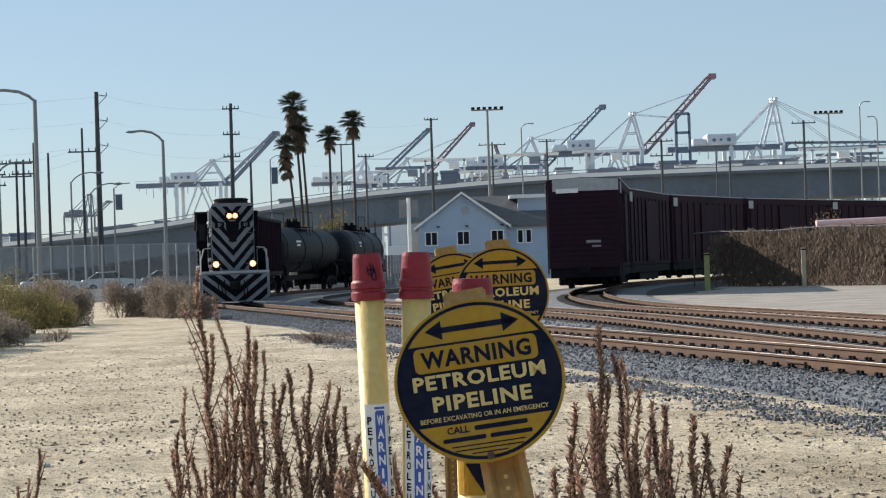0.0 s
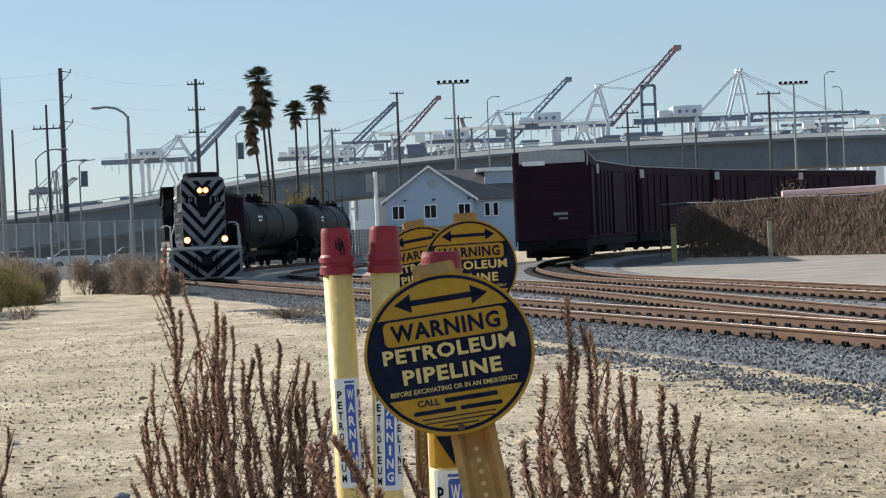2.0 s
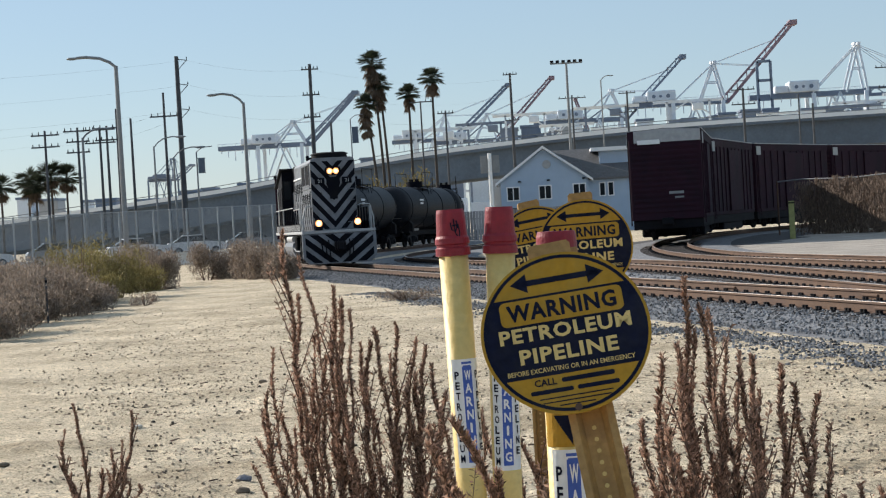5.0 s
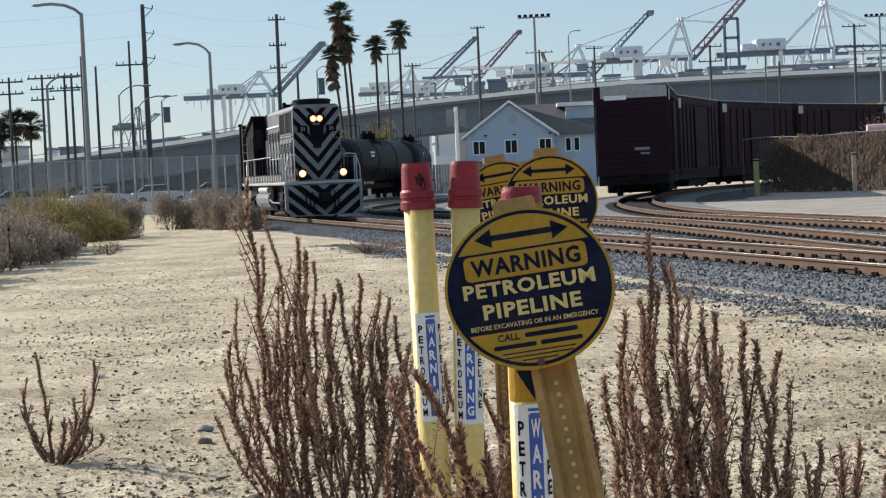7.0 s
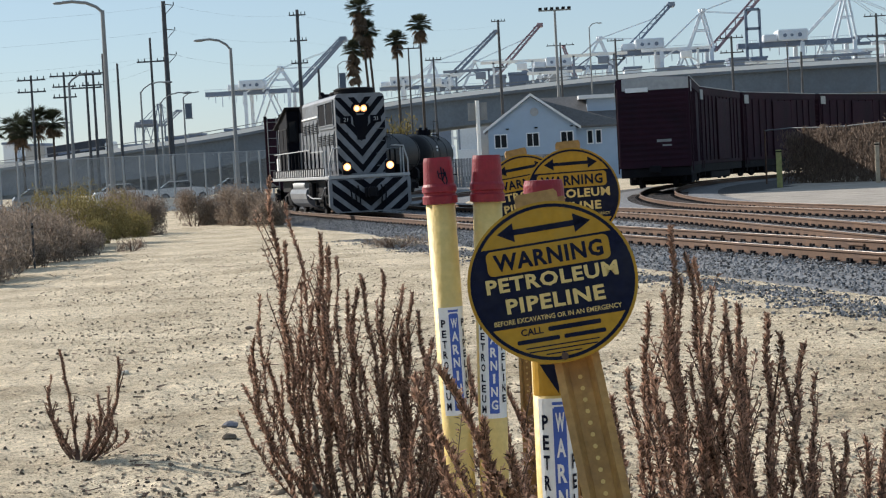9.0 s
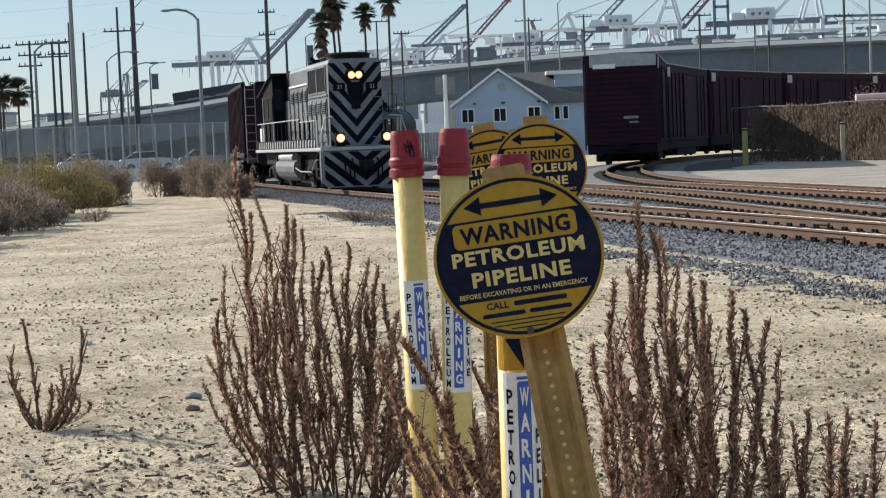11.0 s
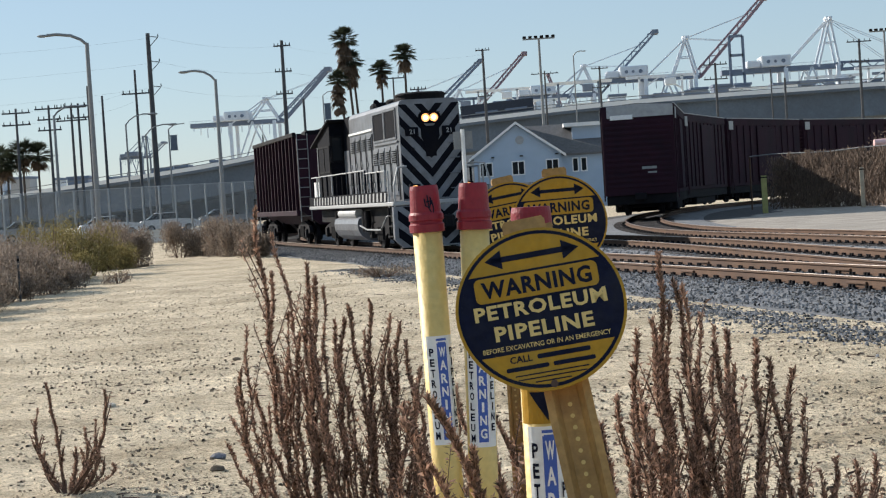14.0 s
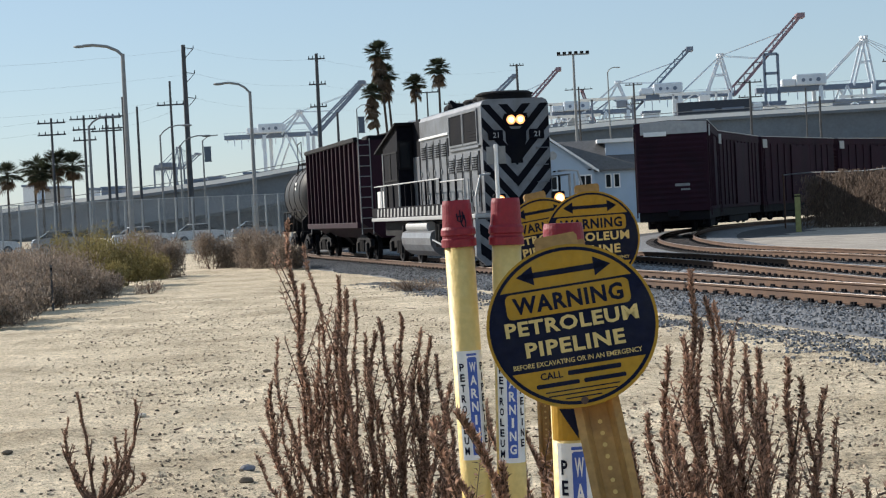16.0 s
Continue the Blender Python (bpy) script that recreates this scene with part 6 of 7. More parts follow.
LBL = "tall dry brown weed with feathery seed stems"
weed(-0.99, 8.8, [(-1.19, 8.7, 1.72), (-1.14, 8.9, 1.40), (-1.29, 8.6, 0.95), (-1.25, 8.8, 0.82)], 21, LBL, dens=170, extra=2)
weed(-0.90, 8.7, [(-0.94, 8.7, 1.44), (-0.90, 8.6, 1.38), (-1.02, 8.8, 1.10)], 22, LBL, dens=190, extra=3)
weed(-0.77, 8.7, [(-0.77, 8.7, 1.22), (-0.80, 8.8, 1.16), (-0.66, 8.7, 1.24)], 23, LBL, dens=190, extra=2)
weed(-0.64, 8.6, [(-0.52, 8.6, 1.14), (-0.49, 8.5, 1.05), (-0.58, 8.7, 1.00)], 24, LBL, dens=180, extra=2)
weed(-0.52, 8.5, [(-0.37, 8.5, 0.98), (-0.44, 8.3, 0.85)], 25, LBL, dens=170, extra=3)
weed(0.60, 6.5, [(0.56, 6.5, 1.47), (0.61, 6.6, 1.36), (0.50, 6.4, 1.24), (0.45, 6.5, 1.20)], 26, LBL, dens=200, extra=3, spread=0.16)
weed(0.75, 6.6, [(0.72, 6.5, 1.14), (0.78, 6.6, 1.17), (0.66, 6.5, 1.05)], 27, LBL, dens=180, extra=2, spread=0.16)
weed(0.88, 6.5, [(0.87, 6.5, 1.14), (0.90, 6.4, 1.08), (1.00, 6.5, 1.03)], 28, LBL, dens=170, extra=1, spread=0.14)
weed(0.40, 6.2, [(0.35, 6.2, 1.00), (0.30, 6.3, 0.90), (0.44, 6.1, 0.98)], 29, LBL, dens=160, extra=2)
weed(1.06, 6.5, [(1.03, 6.5, 0.74), (1.10, 6.4, 0.60)], 30, "short dry weed stem with a seed tip", dens=120, extra=0)
weed(1.16, 6.6, [(1.14, 6.5, 0.70), (1.21, 6.5, 0.68)], 31, "short dry weed stem with a seed tip", dens=120, extra=0)
weed(1.32, 6.7, [(1.30, 6.6, 0.69), (1.40, 6.6, 0.64), (1.26, 6.5, 0.58)], 32, "short dry weed stem with a seed tip", dens=120, extra=0)
weed(1.50, 6.7, [(1.48, 6.6, 0.60), (1.58, 6.6, 0.66)], 33, "short dry weed stem with a seed tip", dens=120, extra=0)
weed(0.20, 4.7, [(-0.22, 4.55, 1.22), (-0.12, 4.6, 1.08), (-0.05, 4.6, 0.98)], 34, "leaning dry weed crossing in front of the marker posts", leaf=0.034, dens=300, extra=4, r=0.007, curve=-0.05)
weed(0.30, 7.6, [(0.24, 7.6, 0.95), (0.10, 7.7, 0.9), (-0.1, 7.6, 0.85), (-0.25, 7.6, 0.9)], 35, LBL, dens=160, extra=2)
weed(-2.80, 11.16, [(-2.89, 11.16, 0.72), (-2.51, 11.1, 0.66), (-2.99, 11.2, 0.48), (-2.57, 11.0, 0.38), (-2.68, 11.2, 0.42), (-2.74, 11.2, 0.3), (-2.60, 11.2, 0.28)], 36, "small dry weed with upcurved stems alone on the sand", dens=240, spread=0.04, extra=0, leaf=0.030, r=0.014, curve=0.42)


# ---- leafy shrubs ----
def shrub(x, y, rx, ry, h, material, seed, label, n=2600, size=0.06):
    rnd = random.Random(seed)
    s = thing("shrub", pose(x, y, -0.03), label, "shrub", "shrubs along the sand's edge")
    bm = bmesh.new()
    for k in range(7):
        a = rnd.uniform(0, 6.283)
        f = rnd.uniform(0.3, 0.9)
        cyl(bm, (rx * 0.15 * math.cos(a), ry * 0.15 * math.sin(a), 0), (rx * f * math.cos(a), ry * f * math.sin(a), h * rnd.uniform(0.5, 1.0)), 0.02, 0.006, seg=4)
    part("branch", bm, M_BRUSH, s)
    V, F = [], []
    lobes = [(rnd.uniform(-0.6, 0.6) * rx, rnd.uniform(-0.6, 0.6) * ry, rnd.uniform(0.12, 0.72) * h, rnd.uniform(0.3, 0.55)) for _ in range(14)]
    for k in range(n):
        lx, ly, lz, lr = rnd.choice(lobes)
        v = Vector((rnd.gauss(0, 1), rnd.gauss(0, 1), rnd.gauss(0, 1))).normalized() * rnd.random() ** 0.45
        p = Vector((lx + v.x * lr * rx, ly + v.y * lr * ry, max(0.02, lz + v.z * lr * h * 0.8)))
        e = Vector((rnd.gauss(0, 1), rnd.gauss(0, 1), rnd.gauss(1.5, 1))).normalized() * size * rnd.uniform(0.7, 2.8)
        w = e.cross(Vector((rnd.gauss(0, 1), rnd.gauss(0, 1), rnd.gauss(0, 1)))).normalized() * size * rnd.uniform(0.12, 0.3)
        i = len(V)
        V.extend((p, p + e * 0.5 + w, p + e, p + e * 0.5 - w))
        F.append((i, i + 1, i + 2, i + 3))
    me = bpy.data.meshes.new("foliage")
    me.from_pydata([tuple(v) for v in V], [], F)
    me.materials.append(material)
    ob = new("foliage", me)
    ob.parent = s
    return s


SL = "low dry grey-brown shrub at the edge of the sand"
DRY = ((-10.4, 33.0, 1.0, 1.0, 0.55), (-10.6, 35.5, 1.1, 1.0, 0.6), (-11.9, 35.0, 1.3, 1.2, 0.7), (-11.6, 38.5, 1.3, 1.2, 0.72), (-13.0, 38.0, 1.3, 1.2, 0.8), (-11.2, 41.5, 1.2, 1.2, 0.8), (-12.6, 41.6, 1.3, 1.2, 0.8), (-10.9, 39.3, 0.8, 0.8, 0.5),
       (-12.0, 44.8, 1.2, 1.1, 0.85), (-13.6, 45.5, 1.3, 1.2, 0.9), (-11.1, 44.2, 0.8, 0.8, 0.5), (-13.4, 49.3, 1.2, 1.1, 0.95), (-11.5, 47.5, 0.8, 0.8, 0.5), (-14.8, 52.0, 1.3, 1.2, 0.95), (-15.0, 47.0, 1.3, 1.2, 0.85), (-14.6, 42.0, 1.4, 1.2, 0.8),
       (-12.9, 61.0, 1.2, 1.2, 1.2), (-13.9, 62.5, 1.1, 1.1, 1.1), (-12.3, 59.8, 0.9, 0.9, 0.95), (-14.4, 58.5, 1.2, 1.0, 1.1),
       (-12.5, 70.0, 1.0, 1.0, 1.1), (-11.5, 70.5, 1.1, 1.0, 1.2), (-10.6, 68.0, 1.0, 1.0, 1.05), (-9.6, 66.0, 1.0, 0.9, 0.95), (-8.8, 64.4, 0.8, 0.8, 0.75))
for k, (x, y, rx, ry, h) in enumerate(DRY):
    shrub(x, y, rx, ry, h * 1.4, M_SAGE, 100 + k, SL, n=6500, size=0.06)
for k, (x, y, rx, ry, h) in enumerate(((-12.8, 50.8, 1.1, 1.0, 1.75), (-12.1, 52.8, 1.0, 1.0, 1.8), (-13.4, 53.2, 1.1, 1.0, 1.85), (-12.3, 57.4, 1.0, 0.8, 0.85), (-11.8, 49.6, 0.8, 0.7, 0.95))):
    shrub(x, y, rx, ry, h, M_GREENBUSH, 140 + k, "yellow-green leafy shrub among the dry brush", n=5500, size=0.055)
shrub(-10.0, 46.6, 0.45, 0.4, 0.32, M_SAGE, 150, "small low dry tuft on the sand", n=400, size=0.05)
shrub(-2.75, 40.5, 0.9, 0.4, 0.30, M_SAGE, 151, "small low dry tuft beside the ballast", n=700, size=0.05)
shrub(20.5, 95.0, 2.0, 1.4, 3.6, M_VINE, 152, "tall dry bush rising over the overgrown fence", n=2500, size=0.12)
shrub(-17.0, 208.0, 3.5, 2.0, 7.6, M_GREENBUSH, 153, "dark leafy tree at the foot of the palms", n=3000, size=0.3)
shrub(-12.5, 209.0, 2.6, 2.0, 8.0, M_GREENBUSH, 154, "dark leafy tree at the foot of the palms", n=2500, size=0.3)


# ---- overgrown chain-link fence beside the siding ----
def vine_fence():
    f = thing("overgrown_fence", Matrix(), "chain-link fence overgrown with dry brown vines", "fence")
    a, d = Vector((13.4, 96.9, 0)), Vector((8.2, -14.0, 0))
    ln = d.length * 1.6
    d.normalize()
    nrm = Vector((d.y, -d.x, 0))
    bm = bmesh.new()
    tube(bm, [a + d * (ln * k / 12) + Vector((0, 0, 2.80 + 0.05 * math.sin(k * 1.7))) for k in range(13)], 0.03)
    part("top_rail", bm, M_STEEL, f)
    for k in range(9):
        bm = bmesh.new()
        p = a + d * (k * ln / 8)
        cyl(bm, p - Vector((0, 0, 0.1)), p + Vector((0, 0, 2.85)), 0.045, seg=8)
        part("post", bm, M_RUST, f)
    rnd = random.Random(77)
    V, F = [], []
    for k in range(80000):
        s = 1.2 + (ln - 1.3) * rnd.random()
        if s < 4.0 and rnd.random() > (s - 1.2) / 2.8:
            continue
        top = 2.62 + 0.22 * noise2(s, 0, 0.7) + 0.12 * noise2(s, 3, 2.5)
        z = rnd.random() ** 0.9 * top
        off = rnd.gauss(0, 0.07) + 0.16 * noise2(s, z, 0.9, 5) + 0.25 * max(0, 0.5 - z)
        p = a + d * s + nrm * off + Vector((0, 0, z))
        e = (d * rnd.gauss(0, 0.5) + nrm * rnd.gauss(0, 0.2) + Vector((0, 0, rnd.choice((-1, 1))))).normalized() * rnd.uniform(0.08, 0.36)
        w = e.cross(nrm + d * rnd.gauss(0, 0.5) + Vector((0, 0, rnd.gauss(0, 0.3)))).normalized() * rnd.uniform(0.012, 0.035)
        i = len(V)
        V.extend((p, p + e * 0.5 + w, p + e, p + e * 0.5 - w))
        F.append((i, i + 1, i + 2, i + 3))
    me = bpy.data.meshes.new("vines")
    me.from_pydata([tuple(v) for v in V], [], F)
    me.materials.append(M_VINE)
    o = new("dry_vine", me)
    o.parent = f
    tagged(o, kind="stuff")


vine_fence()


def marker_stake(x, y, h, w, material, label):
    s = thing("marker_stake", pose(x, y, -0.1), label, "stake", "stakes beside the siding")
    bm = bmesh.new()
    box(bm, (-w, -w * 0.4, 0), (w, w * 0.4, h), 0.01)
    part("post", bm, material, s)
    bm = bmesh.new()
    box(bm, (-w * 1.15, -w * 0.5, h - 0.12), (w * 1.15, w * 0.5, h - 0.06), 0.005)
    part("collar", bm, M_DARKSTEEL, s)


marker_stake(12.5, 86.0, 1.85, 0.13, mat("stake_green_yellow", (0.30, 0.30, 0.12), 0.8), "yellow-green flat marker stake in the shade")
marker_stake(-10.52, 39.0, 1.1, 0.024, M_POLEWOOD_HAZED, "charred dark stick standing in the dry brush")
marker_stake(17.1, 86.0, 1.95, 0.10, mat("stake_wood", (0.42, 0.36, 0.27), 0.85), "pale wooden post beside the siding")


def pipe():
    p = thing("pipe", Matrix(), "pale pink large pipe on supports behind the fence", "pipe")
    bm = bmesh.new()
    cyl(bm, (19.0, 92, 3.05), (45, 93.5, 3.55), 0.17, seg=18)
    part("pipe_body", bm, M_PIPE, p)
    for x, z in ((19.6, 2.85), (24, 2.95), (30, 3.05), (38, 3.2)):
        bm = bmesh.new()
        cyl(bm, (x, 92 + (x - 19) * 0.058, -0.1), (x, 92 + (x - 19) * 0.058, z), 0.09, seg=8)
        part("support", bm, M_STEEL, p)


pipe()


# ---- parked cars behind the steel fence ----
def parked_car(m, paint, label):
    c = thing("car", m, label, "car", "cars parked along the road")
    bm = bmesh.new()
    prism(bm, [(-2.2, 0.35), (-2.25, 0.75), (-2.1, 0.98), (-1.1, 1.05), (0.9, 1.05), (2.0, 0.92), (2.25, 0.7), (2.2, 0.35)], -0.88, 0.88)
    part("body", bm, paint, c)
    bm = bmesh.new()
    prism(bm, [(-1.75, 1.04), (-1.05, 1.48), (0.35, 1.5), (1.05, 1.04)], -0.78, 0.78)
    part("cabin", bm, M_GLASS, c)
    bm = bmesh.new()
    prism(bm, [(-1.15, 1.47), (-0.95, 1.54), (0.25, 1.56), (0.45, 1.49)], -0.76, 0.76)
    part("roof", bm, paint, c)
    for x in (-1.4, 1.4):
        for y in (-0.8, 0.8):
            bm = bmesh.new()
            cyl(bm, (x, y - 0.1, 0.32), (x, y + 0.1, 0.32), 0.32, seg=16)
            w = part("wheel", bm, M_BLACK, c)
            bm = bmesh.new()
            cyl(bm, (x, y - 0.115, 0.32), (x, y + 0.115, 0.32), 0.18, seg=12)
            part("rim", bm, M_STEEL, w)
    return c


P_WHITE = mat("car_white", (0.70, 0.71, 0.72), 0.25, var=0.05)
P_GREY = mat("car_grey", (0.22, 0.24, 0.26), 0.25, var=0.05)
parked_car(pose(-33.5, 128, 0.3, 0, 0, 20), P_GREY, "grey parked saloon car behind the fence")
parked_car(pose(-28.4, 131, 0.3, 0, 0, 20), P_WHITE, "white parked car behind the steel fence")
parked_car(pose(-25.0, 136, 0.3, 0, 0, 15), P_WHITE, "white parked car behind the steel fence")
parked_car(pose(-21.5, 142, 0.3, 0, 0, 15), P_GREY, "grey parked saloon car behind the fence")
parked_car(pose(-38.5, 126, 0.3, 0, 0, 20), P_WHITE, "white parked car behind the steel fence")
parked_car(pose(-16.0, 150, 0.3, 0, 0, 10), P_WHITE, "white parked car behind the steel fence")


def road():
    bm = bmesh.new()
    P = spline([(-90, 118), (-45, 122), (-26, 134), (-16, 155), (-10, 185)], 3)
    sweep(bm, P, [(-70, -0.04), (-70, 0.08), (6, 0.08), (6, -0.04)])
    tagged(part("road", bm, M_ASPHALT), "grey asphalt road behind the steel fence", "road", kind="structure")


road()


# ---- ink scrawl on one of the red caps ----
def cap_scrawl():
    host = [o for o in scene.objects if o.name.startswith("pipeline_marker_post")][0]
    r = 0.0475
    strokes = [[(0, -0.040), (4, -0.062), (18, -0.068), (26, -0.050), (22, -0.035)], [(12, -0.030), (16, -0.070), (24, -0.082)], [(28, -0.045), (34, -0.072), (30, -0.086)], [(6, -0.050), (20, -0.048), (30, -0.058)]]
    for st in strokes:
        pts = [Vector((r * math.sin(radians(a)), -r * math.cos(radians(a)), 1.735 + z)) for a, z in st]
        bm = bmesh.new()
        tube(bm, pts, 0.0022, seg=5)
        part("scrawl_stroke", bm, M_SIGNBLK, host, "dark ink stroke on the cap")


cap_scrawl()


# ---- loose stones and clods ----
def pebbles(name, spots, material, label, category):
    """Rough little stones, one joined heap."""
    V, F = [], []
    rnd = random.Random(5)
    for x, y, z, s in spots:
        i = len(V)
        o = rnd.uniform(0, 6.28)
        top = [(math.cos(o + k * 1.571), math.sin(o + k * 1.571)) for k in range(4)]
        for cx, cy in top:
            V.append((x + cx * s * rnd.uniform(0.7, 1.2), y + cy * s * rnd.uniform(0.7, 1.2), z - s * 0.3))
        for cx, cy in top:
            V.append((x + cx * s * rnd.uniform(0.35, 0.75), y + cy * s * rnd.uniform(0.35, 0.75), z + s * rnd.uniform(0.4, 0.9)))
        for k in range(4):
            F.append((i + k, i + (k + 1) % 4, i + 4 + (k + 1) % 4, i + 4 + k))
        F.append((i + 4, i + 5, i + 6, i + 7))
    me = bpy.data.meshes.new(name)
    me.from_pydata(V, [], F)
    me.materials.append(material)
    return tagged(new(name, me), label, category, kind="stuff")


M_STONE = leaf_mat("ballast_stone", (0.16, 0.165, 0.175), 0.9, 0.0)
M_CLOD = leaf_mat("sand_clod", (0.30, 0.24, 0.178), 0.92, 0.0)
rnd = random.Random(9)
spots = []
NRM = Vector((DIR.y, -DIR.x, 0))          # to the right of the way of travel, on the camera's side
if NRM.x > 0:
    NRM = -NRM
for k in range(44000):
    s = rnd.uniform(-2, 62)
    o = rnd.uniform(-1.2, 2.9 + 0.5 * noise2(s, 0, 0.2))
    p = TAN + DIR * s + NRM * o
    spots.append((p.x, p.y, 0.022 - 0.055 * max(0, o - 1.5) / 1.4 + rnd.uniform(-0.005, 0.015), rnd.uniform(0.012, 0.030)))
for k in range(11000):
    s = rnd.uniform(28, 62)
    o = 3.95 + rnd.gauss(0, 0.34) + 0.35 * noise2(s, 2, 0.3)
    p = TAN + DIR * s + NRM * o
    spots.append((p.x, p.y, sand_height(p.x, p.y) + 0.004, rnd.uniform(0.010, 0.030)))
for k in range(7000):
    i = rnd.randrange(10, 70)
    p = TRACK_B[i] + Vector((rnd.uniform(-2.6, 2.4), rnd.uniform(-0.6, 0.6), 0))
    spots.append((p.x, p.y, 0.015, rnd.uniform(0.02, 0.045)))
pebbles("ballast_stones", spots, M_STONE, "blue-grey crushed stone ballast beside the rails", "ballast")
spots = []
for k in range(62000):
    y = 7.5 + 36 * rnd.random() ** 1.8
    x = rnd.uniform(-0.27, 0.25) * y + rnd.uniform(-0.5, 0.5)
    if noise2(x, y, 0.35, 4) < -0.15 and rnd.random() < 0.7:
        continue
    spots.append((x, y, sand_height(x, y), 0.003 + 0.019 * rnd.random() ** 3.6))
pebbles("sand_clods", spots, M_CLOD, "small clods and pebbles strewn on the sand", "pebbles")


def litter():
    """Twigs and bits of bark strewn on the sand."""
    rnd = random.Random(31)
    V, F = [], []
    for k in range(1500):
        y = 7.5 + 34 * rnd.random() ** 1.5
        x = rnd.uniform(-0.27, 0.25) * y
        if noise2(x, y, 0.5, 8) < 0.0 and rnd.random() < 0.6:
            continue
        a = rnd.gauss(0.0, 0.7)
        ln, w = rnd.uniform(0.02, 0.09) * (1 + 1.5 * (rnd.random() < 0.06)), rnd.uniform(0.004, 0.009)
        p = Vector((x, y, sand_height(x, y) + 0.006))
        e = Vector((math.cos(a), math.sin(a), rnd.uniform(-0.1, 0.25))) * ln
        s = Vector((-math.sin(a), math.cos(a), 0)) * w
        up = Vector((0, 0, w * 1.4))
        i = len(V)
        V.extend((p - s, p + s, p + up, p + e - s * 0.5, p + e + s * 0.5, p + e + up * 0.6))
        F.extend(((i, i + 3, i + 5, i + 2), (i + 1, i + 2, i + 5, i + 4), (i, i + 1, i + 4, i + 3), (i, i + 2, i + 1), (i + 3, i + 4, i + 5)))
    me = bpy.data.meshes.new("litter")
    me.from_pydata([tuple(v) for v in V], [], F)
    me.materials.append(M_BRUSH)
    tagged(new("twig_litter", me), "dark dry twigs and bark strewn on the sand", "twigs", kind="stuff")


litter()


def rock(x, y, s, material, label):
    r = random.Random(int(x * 100 + y))
    bm = bmesh.new()
    bmesh.ops.create_icosphere(bm, subdivisions=2, radius=s)
    for v in bm.verts:
        v.co *= 1 + 0.35 * noise.noise(v.co * (3 / s) * 0.35 + Vector((x, y, 0)))
        v.co.z *= 0.55
    ob = part("rock", bm, material)
    ob.location = (x, y, sand_height(x, y) + 0.25 * s)
    return tagged(ob, label, "rock")


M_ROCKBLUE = mat("slate_rock", (0.15, 0.155, 0.18), 0.85, var=0.3, scale=12)
M_ROCKPALE = mat("pale_rock", (0.55, 0.52, 0.46), 0.85, var=0.15, scale=9)
M_ROCKDARK = mat("dark_clod", (0.11, 0.085, 0.06), 0.9, var=0.3, scale=9)
rock(-2.05, 12.4, 0.055, M_ROCKBLUE, "blue-grey stone lying on the sand")
rock(-1.98, 11.9, 0.05, M_ROCKDARK, "dark clod of earth on the sand")
rock(-3.55, 15.9, 0.045, M_ROCKPALE, "pale round stone on the sand")
for x, y, s in ((-3.1, 20.5, 0.05), (-2.05, 20.0, 0.06), (-1.9, 20.3, 0.04), (-2.1, 14.4, 0.035), (-1.75, 15.6, 0.03), (-4.2, 14.0, 0.04), (-1.35, 9.6, 0.05), (-1.2, 9.7, 0.06), (-2.9, 11.4, 0.04)):
    rock(x, y, s, M_ROCKDARK, "dark clod of earth on the sand")


# ---- ties under the rails ----
def ties(path, parent, y0, y1):
    bm = bmesh.new()
    box(bm, (-1.3, -0.115, -0.12), (1.3, 0.115, 0.032), 0.012)
    wood = bpy.data.meshes.new("tie")
    bm.to_mesh(wood)
    bm.free()
    wood.materials.append(M_TIE)
    bm = bmesh.new()
    for o in (-0.7525, 0.7525):
        box(bm, (o - 0.20, -0.095, 0.032), (o + 0.20, 0.095, 0.05))
        for e in (-0.105, 0.105):
            for yy in (-0.05, 0.05):
                box(bm, (o + e - 0.022, yy - 0.022, 0.045), (o + e + 0.022, yy + 0.022, 0.092))
    plate = bpy.data.meshes.new("tie_plate")
    bm.to_mesh(plate)
    bm.free()
    plate.materials.append(M_DARKSTEEL)
    d, n = 0.0, 0
    r = random.Random(3)
    for a, b in zip(path[:-1], path[1:]):
        L = (b - a).length
        while d < L:
            p = a.lerp(b, d / L)
            if y0 < p.y < y1 and n < 290:
                w = b - a
                ob = shared("tie", wood, parent, pose(p.x, p.y, r.uniform(-0.004, 0.004), 0, 0, math.degrees(math.atan2(-w.x, w.y)) + r.uniform(-1, 1)))
                shared("tie_plate", plate, ob, Matrix())
                n += 1
            d += 0.5
        d -= L


ties(TRACK_A, T_A, 18, 92)
ties(TRACK_B, T_B, 20, 90)
ties(TRACK_C, T_C, 28, 84)


# ---- rail joints and a switch box ----
def rail_joints():
    for s, o in ((36.5, 0.7525), (44.0, 0.7525), (50.5, 0.7525), (41.0, -0.7525), (47.0, -0.7525)):
        p = TAN + DIR * s - NRM * o * -1
        bm = bmesh.new()
        box(bm, (-0.045, -0.30, 0.09), (0.045, 0.30, 0.13), 0.008)
        ob = part("joint_bar", bm, M_RUST, T_A, "bolted joint bar on the rail")
        ob.matrix_basis = pose(p.x, p.y, 0, 0, 0, math.degrees(math.atan2(-DIR.x, DIR.y)))


rail_joints()


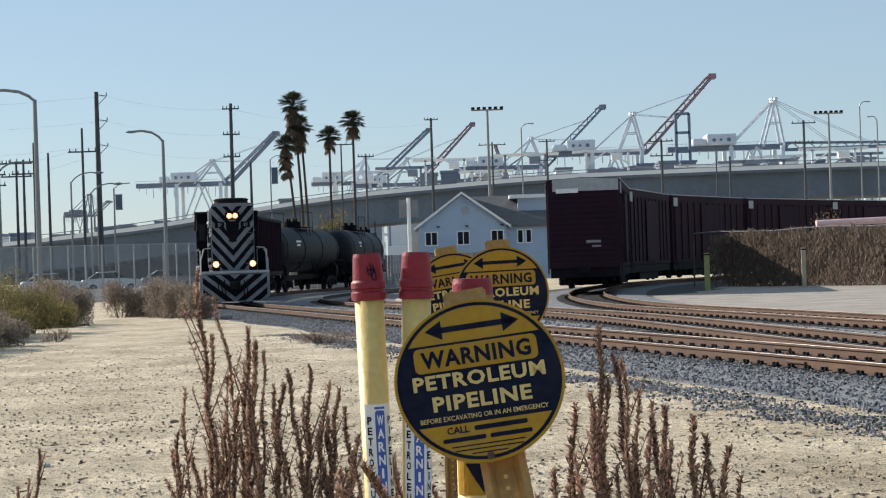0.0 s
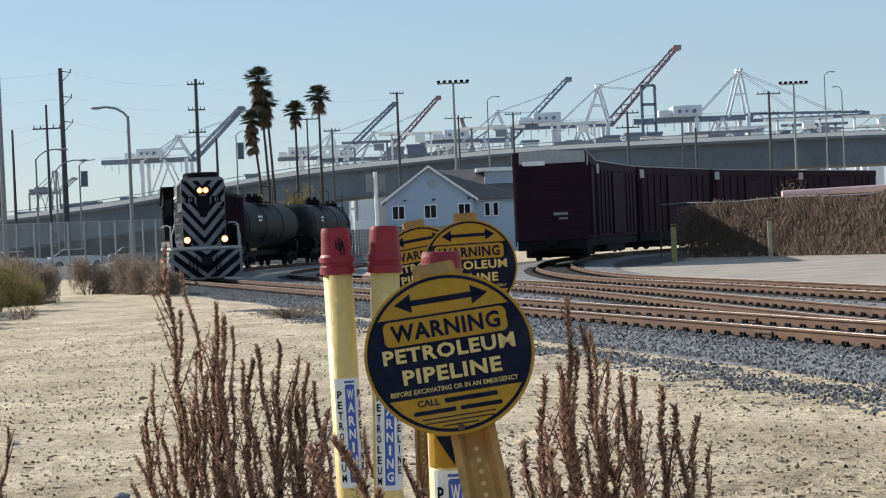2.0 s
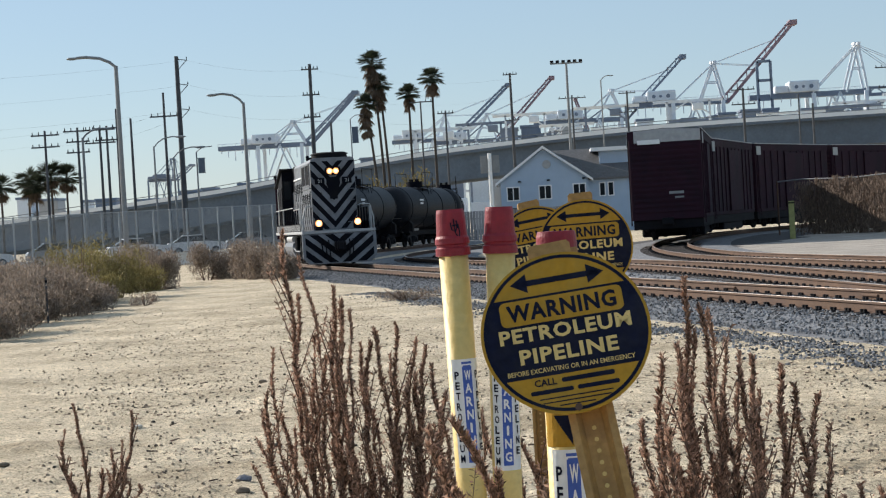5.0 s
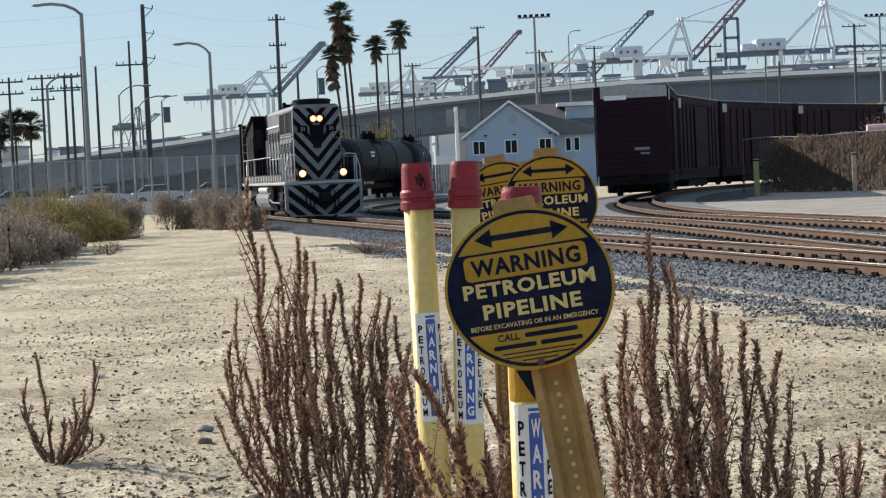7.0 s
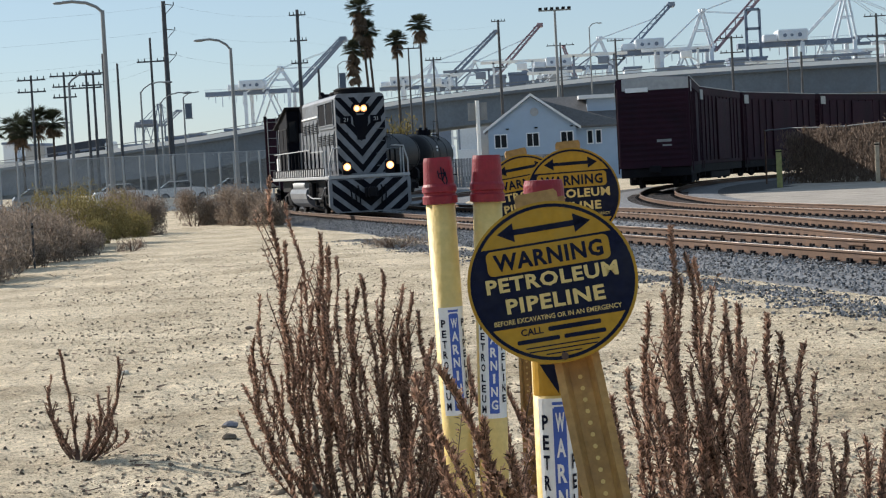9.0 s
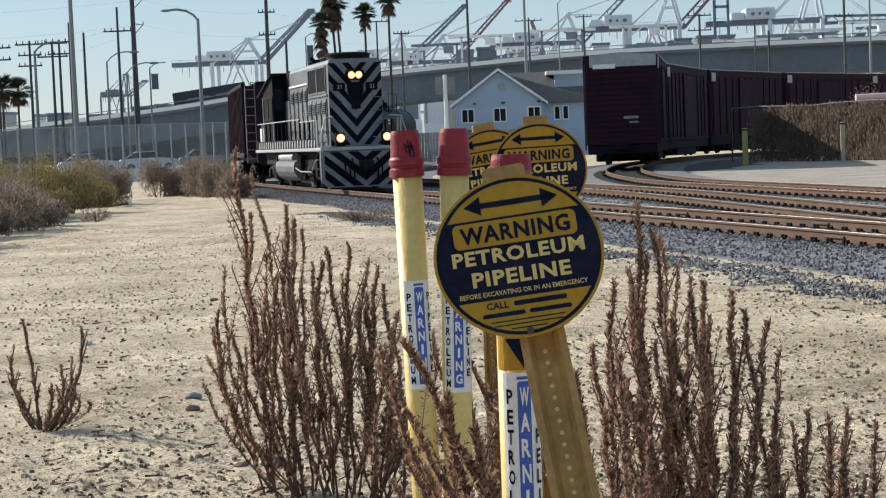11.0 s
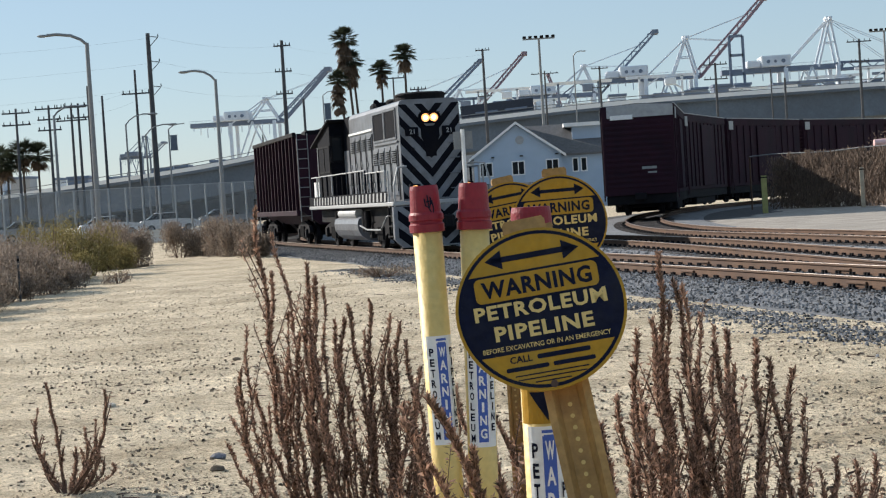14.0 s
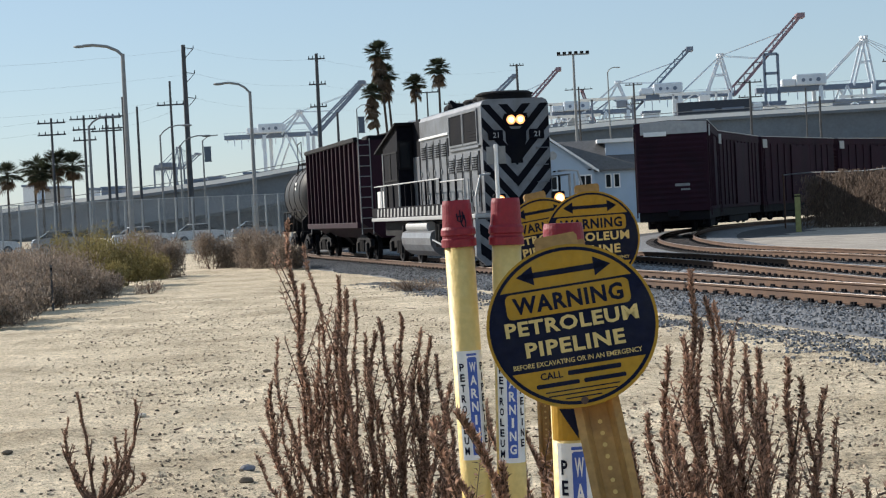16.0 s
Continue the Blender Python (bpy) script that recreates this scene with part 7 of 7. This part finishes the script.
# ---- overhead wires between the far poles ----
def wire(a, b, sag, label):
    bm = bmesh.new()
    a, b = Vector(a), Vector(b)
    pts = [a.lerp(b, k / 14) - Vector((0, 0, sag * 4 * (k / 14) * (1 - k / 14))) for k in range(15)]
    tube(bm, pts, 0.006, seg=4)
    tagged(part("overhead_wire", bm, M_STEEL), label, "power line", "overhead wires")


for z0, z1 in ((17.4, 16.8), (15.2, 14.4), (13.0, 12.3)):
    wire((-29.3, 160, z0), (-19.6, 170, z1), 0.5, "thin dark overhead power line between poles")
    wire((-29.3, 160, z0), (-75, 140, z0 - 0.5), 1.2, "thin dark overhead power line between poles")
    wire((-19.6, 170, z1), (-1.0, 230, z1 + 2.6), 1.0, "thin dark overhead power line between poles")
for z in (11.2, 10.2):
    wire((-40.3, 152, z), (-35.6, 152, z), 0.15, "thin dark overhead power line between poles")
    wire((-40.3, 152, z), (-80, 150, z), 0.8, "thin dark overhead power line between poles")
    wire((-35.6, 152, z), (-30.0, 152, z + 1.2), 0.2, "thin dark overhead power line between poles")


def lorry_rows():
    rows = []
    for t in [0.5 * i for i in range(33)]:
        x = 12.1 + (t - 14.5) * 20.2
        i = min(range(len(BRIDGE)), key=lambda k: abs(BRIDGE[k].x - x))
        i = min(max(i, 1), len(BRIDGE) - 2)
        a, b = BRIDGE[i], BRIDGE[i + 1] if x > BRIDGE[i].x else BRIDGE[i - 1]
        k = (x - a.x) / (b.x - a.x)
        p = a.lerp(b, k)
        d = BRIDGE[i + 1] - BRIDGE[i - 1]
        rows.append((t, pose(p.x, p.y + 3.0, p.z - 1.4, 0, -math.degrees(math.atan2(d.z, d.x)), math.degrees(math.atan2(d.y, d.x)))))
    walk(LORRY, rows)


def motions():
    """The train rolls in along its curve; wheels turn with it; a lorry crosses the bridge."""
    times = [0.5 * i for i in range(33)]
    for ob, back, b1, b2 in TRAIN:
        walk(ob, [(t, car_pose(S0 + front_way(t) - back, b1, b2)) for t in times])
        for w in collect_wheels(ob):
            y, r = w.location.y, w.location.z
            fine = [0.25 * i for i in range(65)]
            walk(w, [(t, pose(0, y, r) @ Matrix.Rotation(-front_way(t) / r, 4, "X")) for t in fine])
    lorry_rows()


motions()
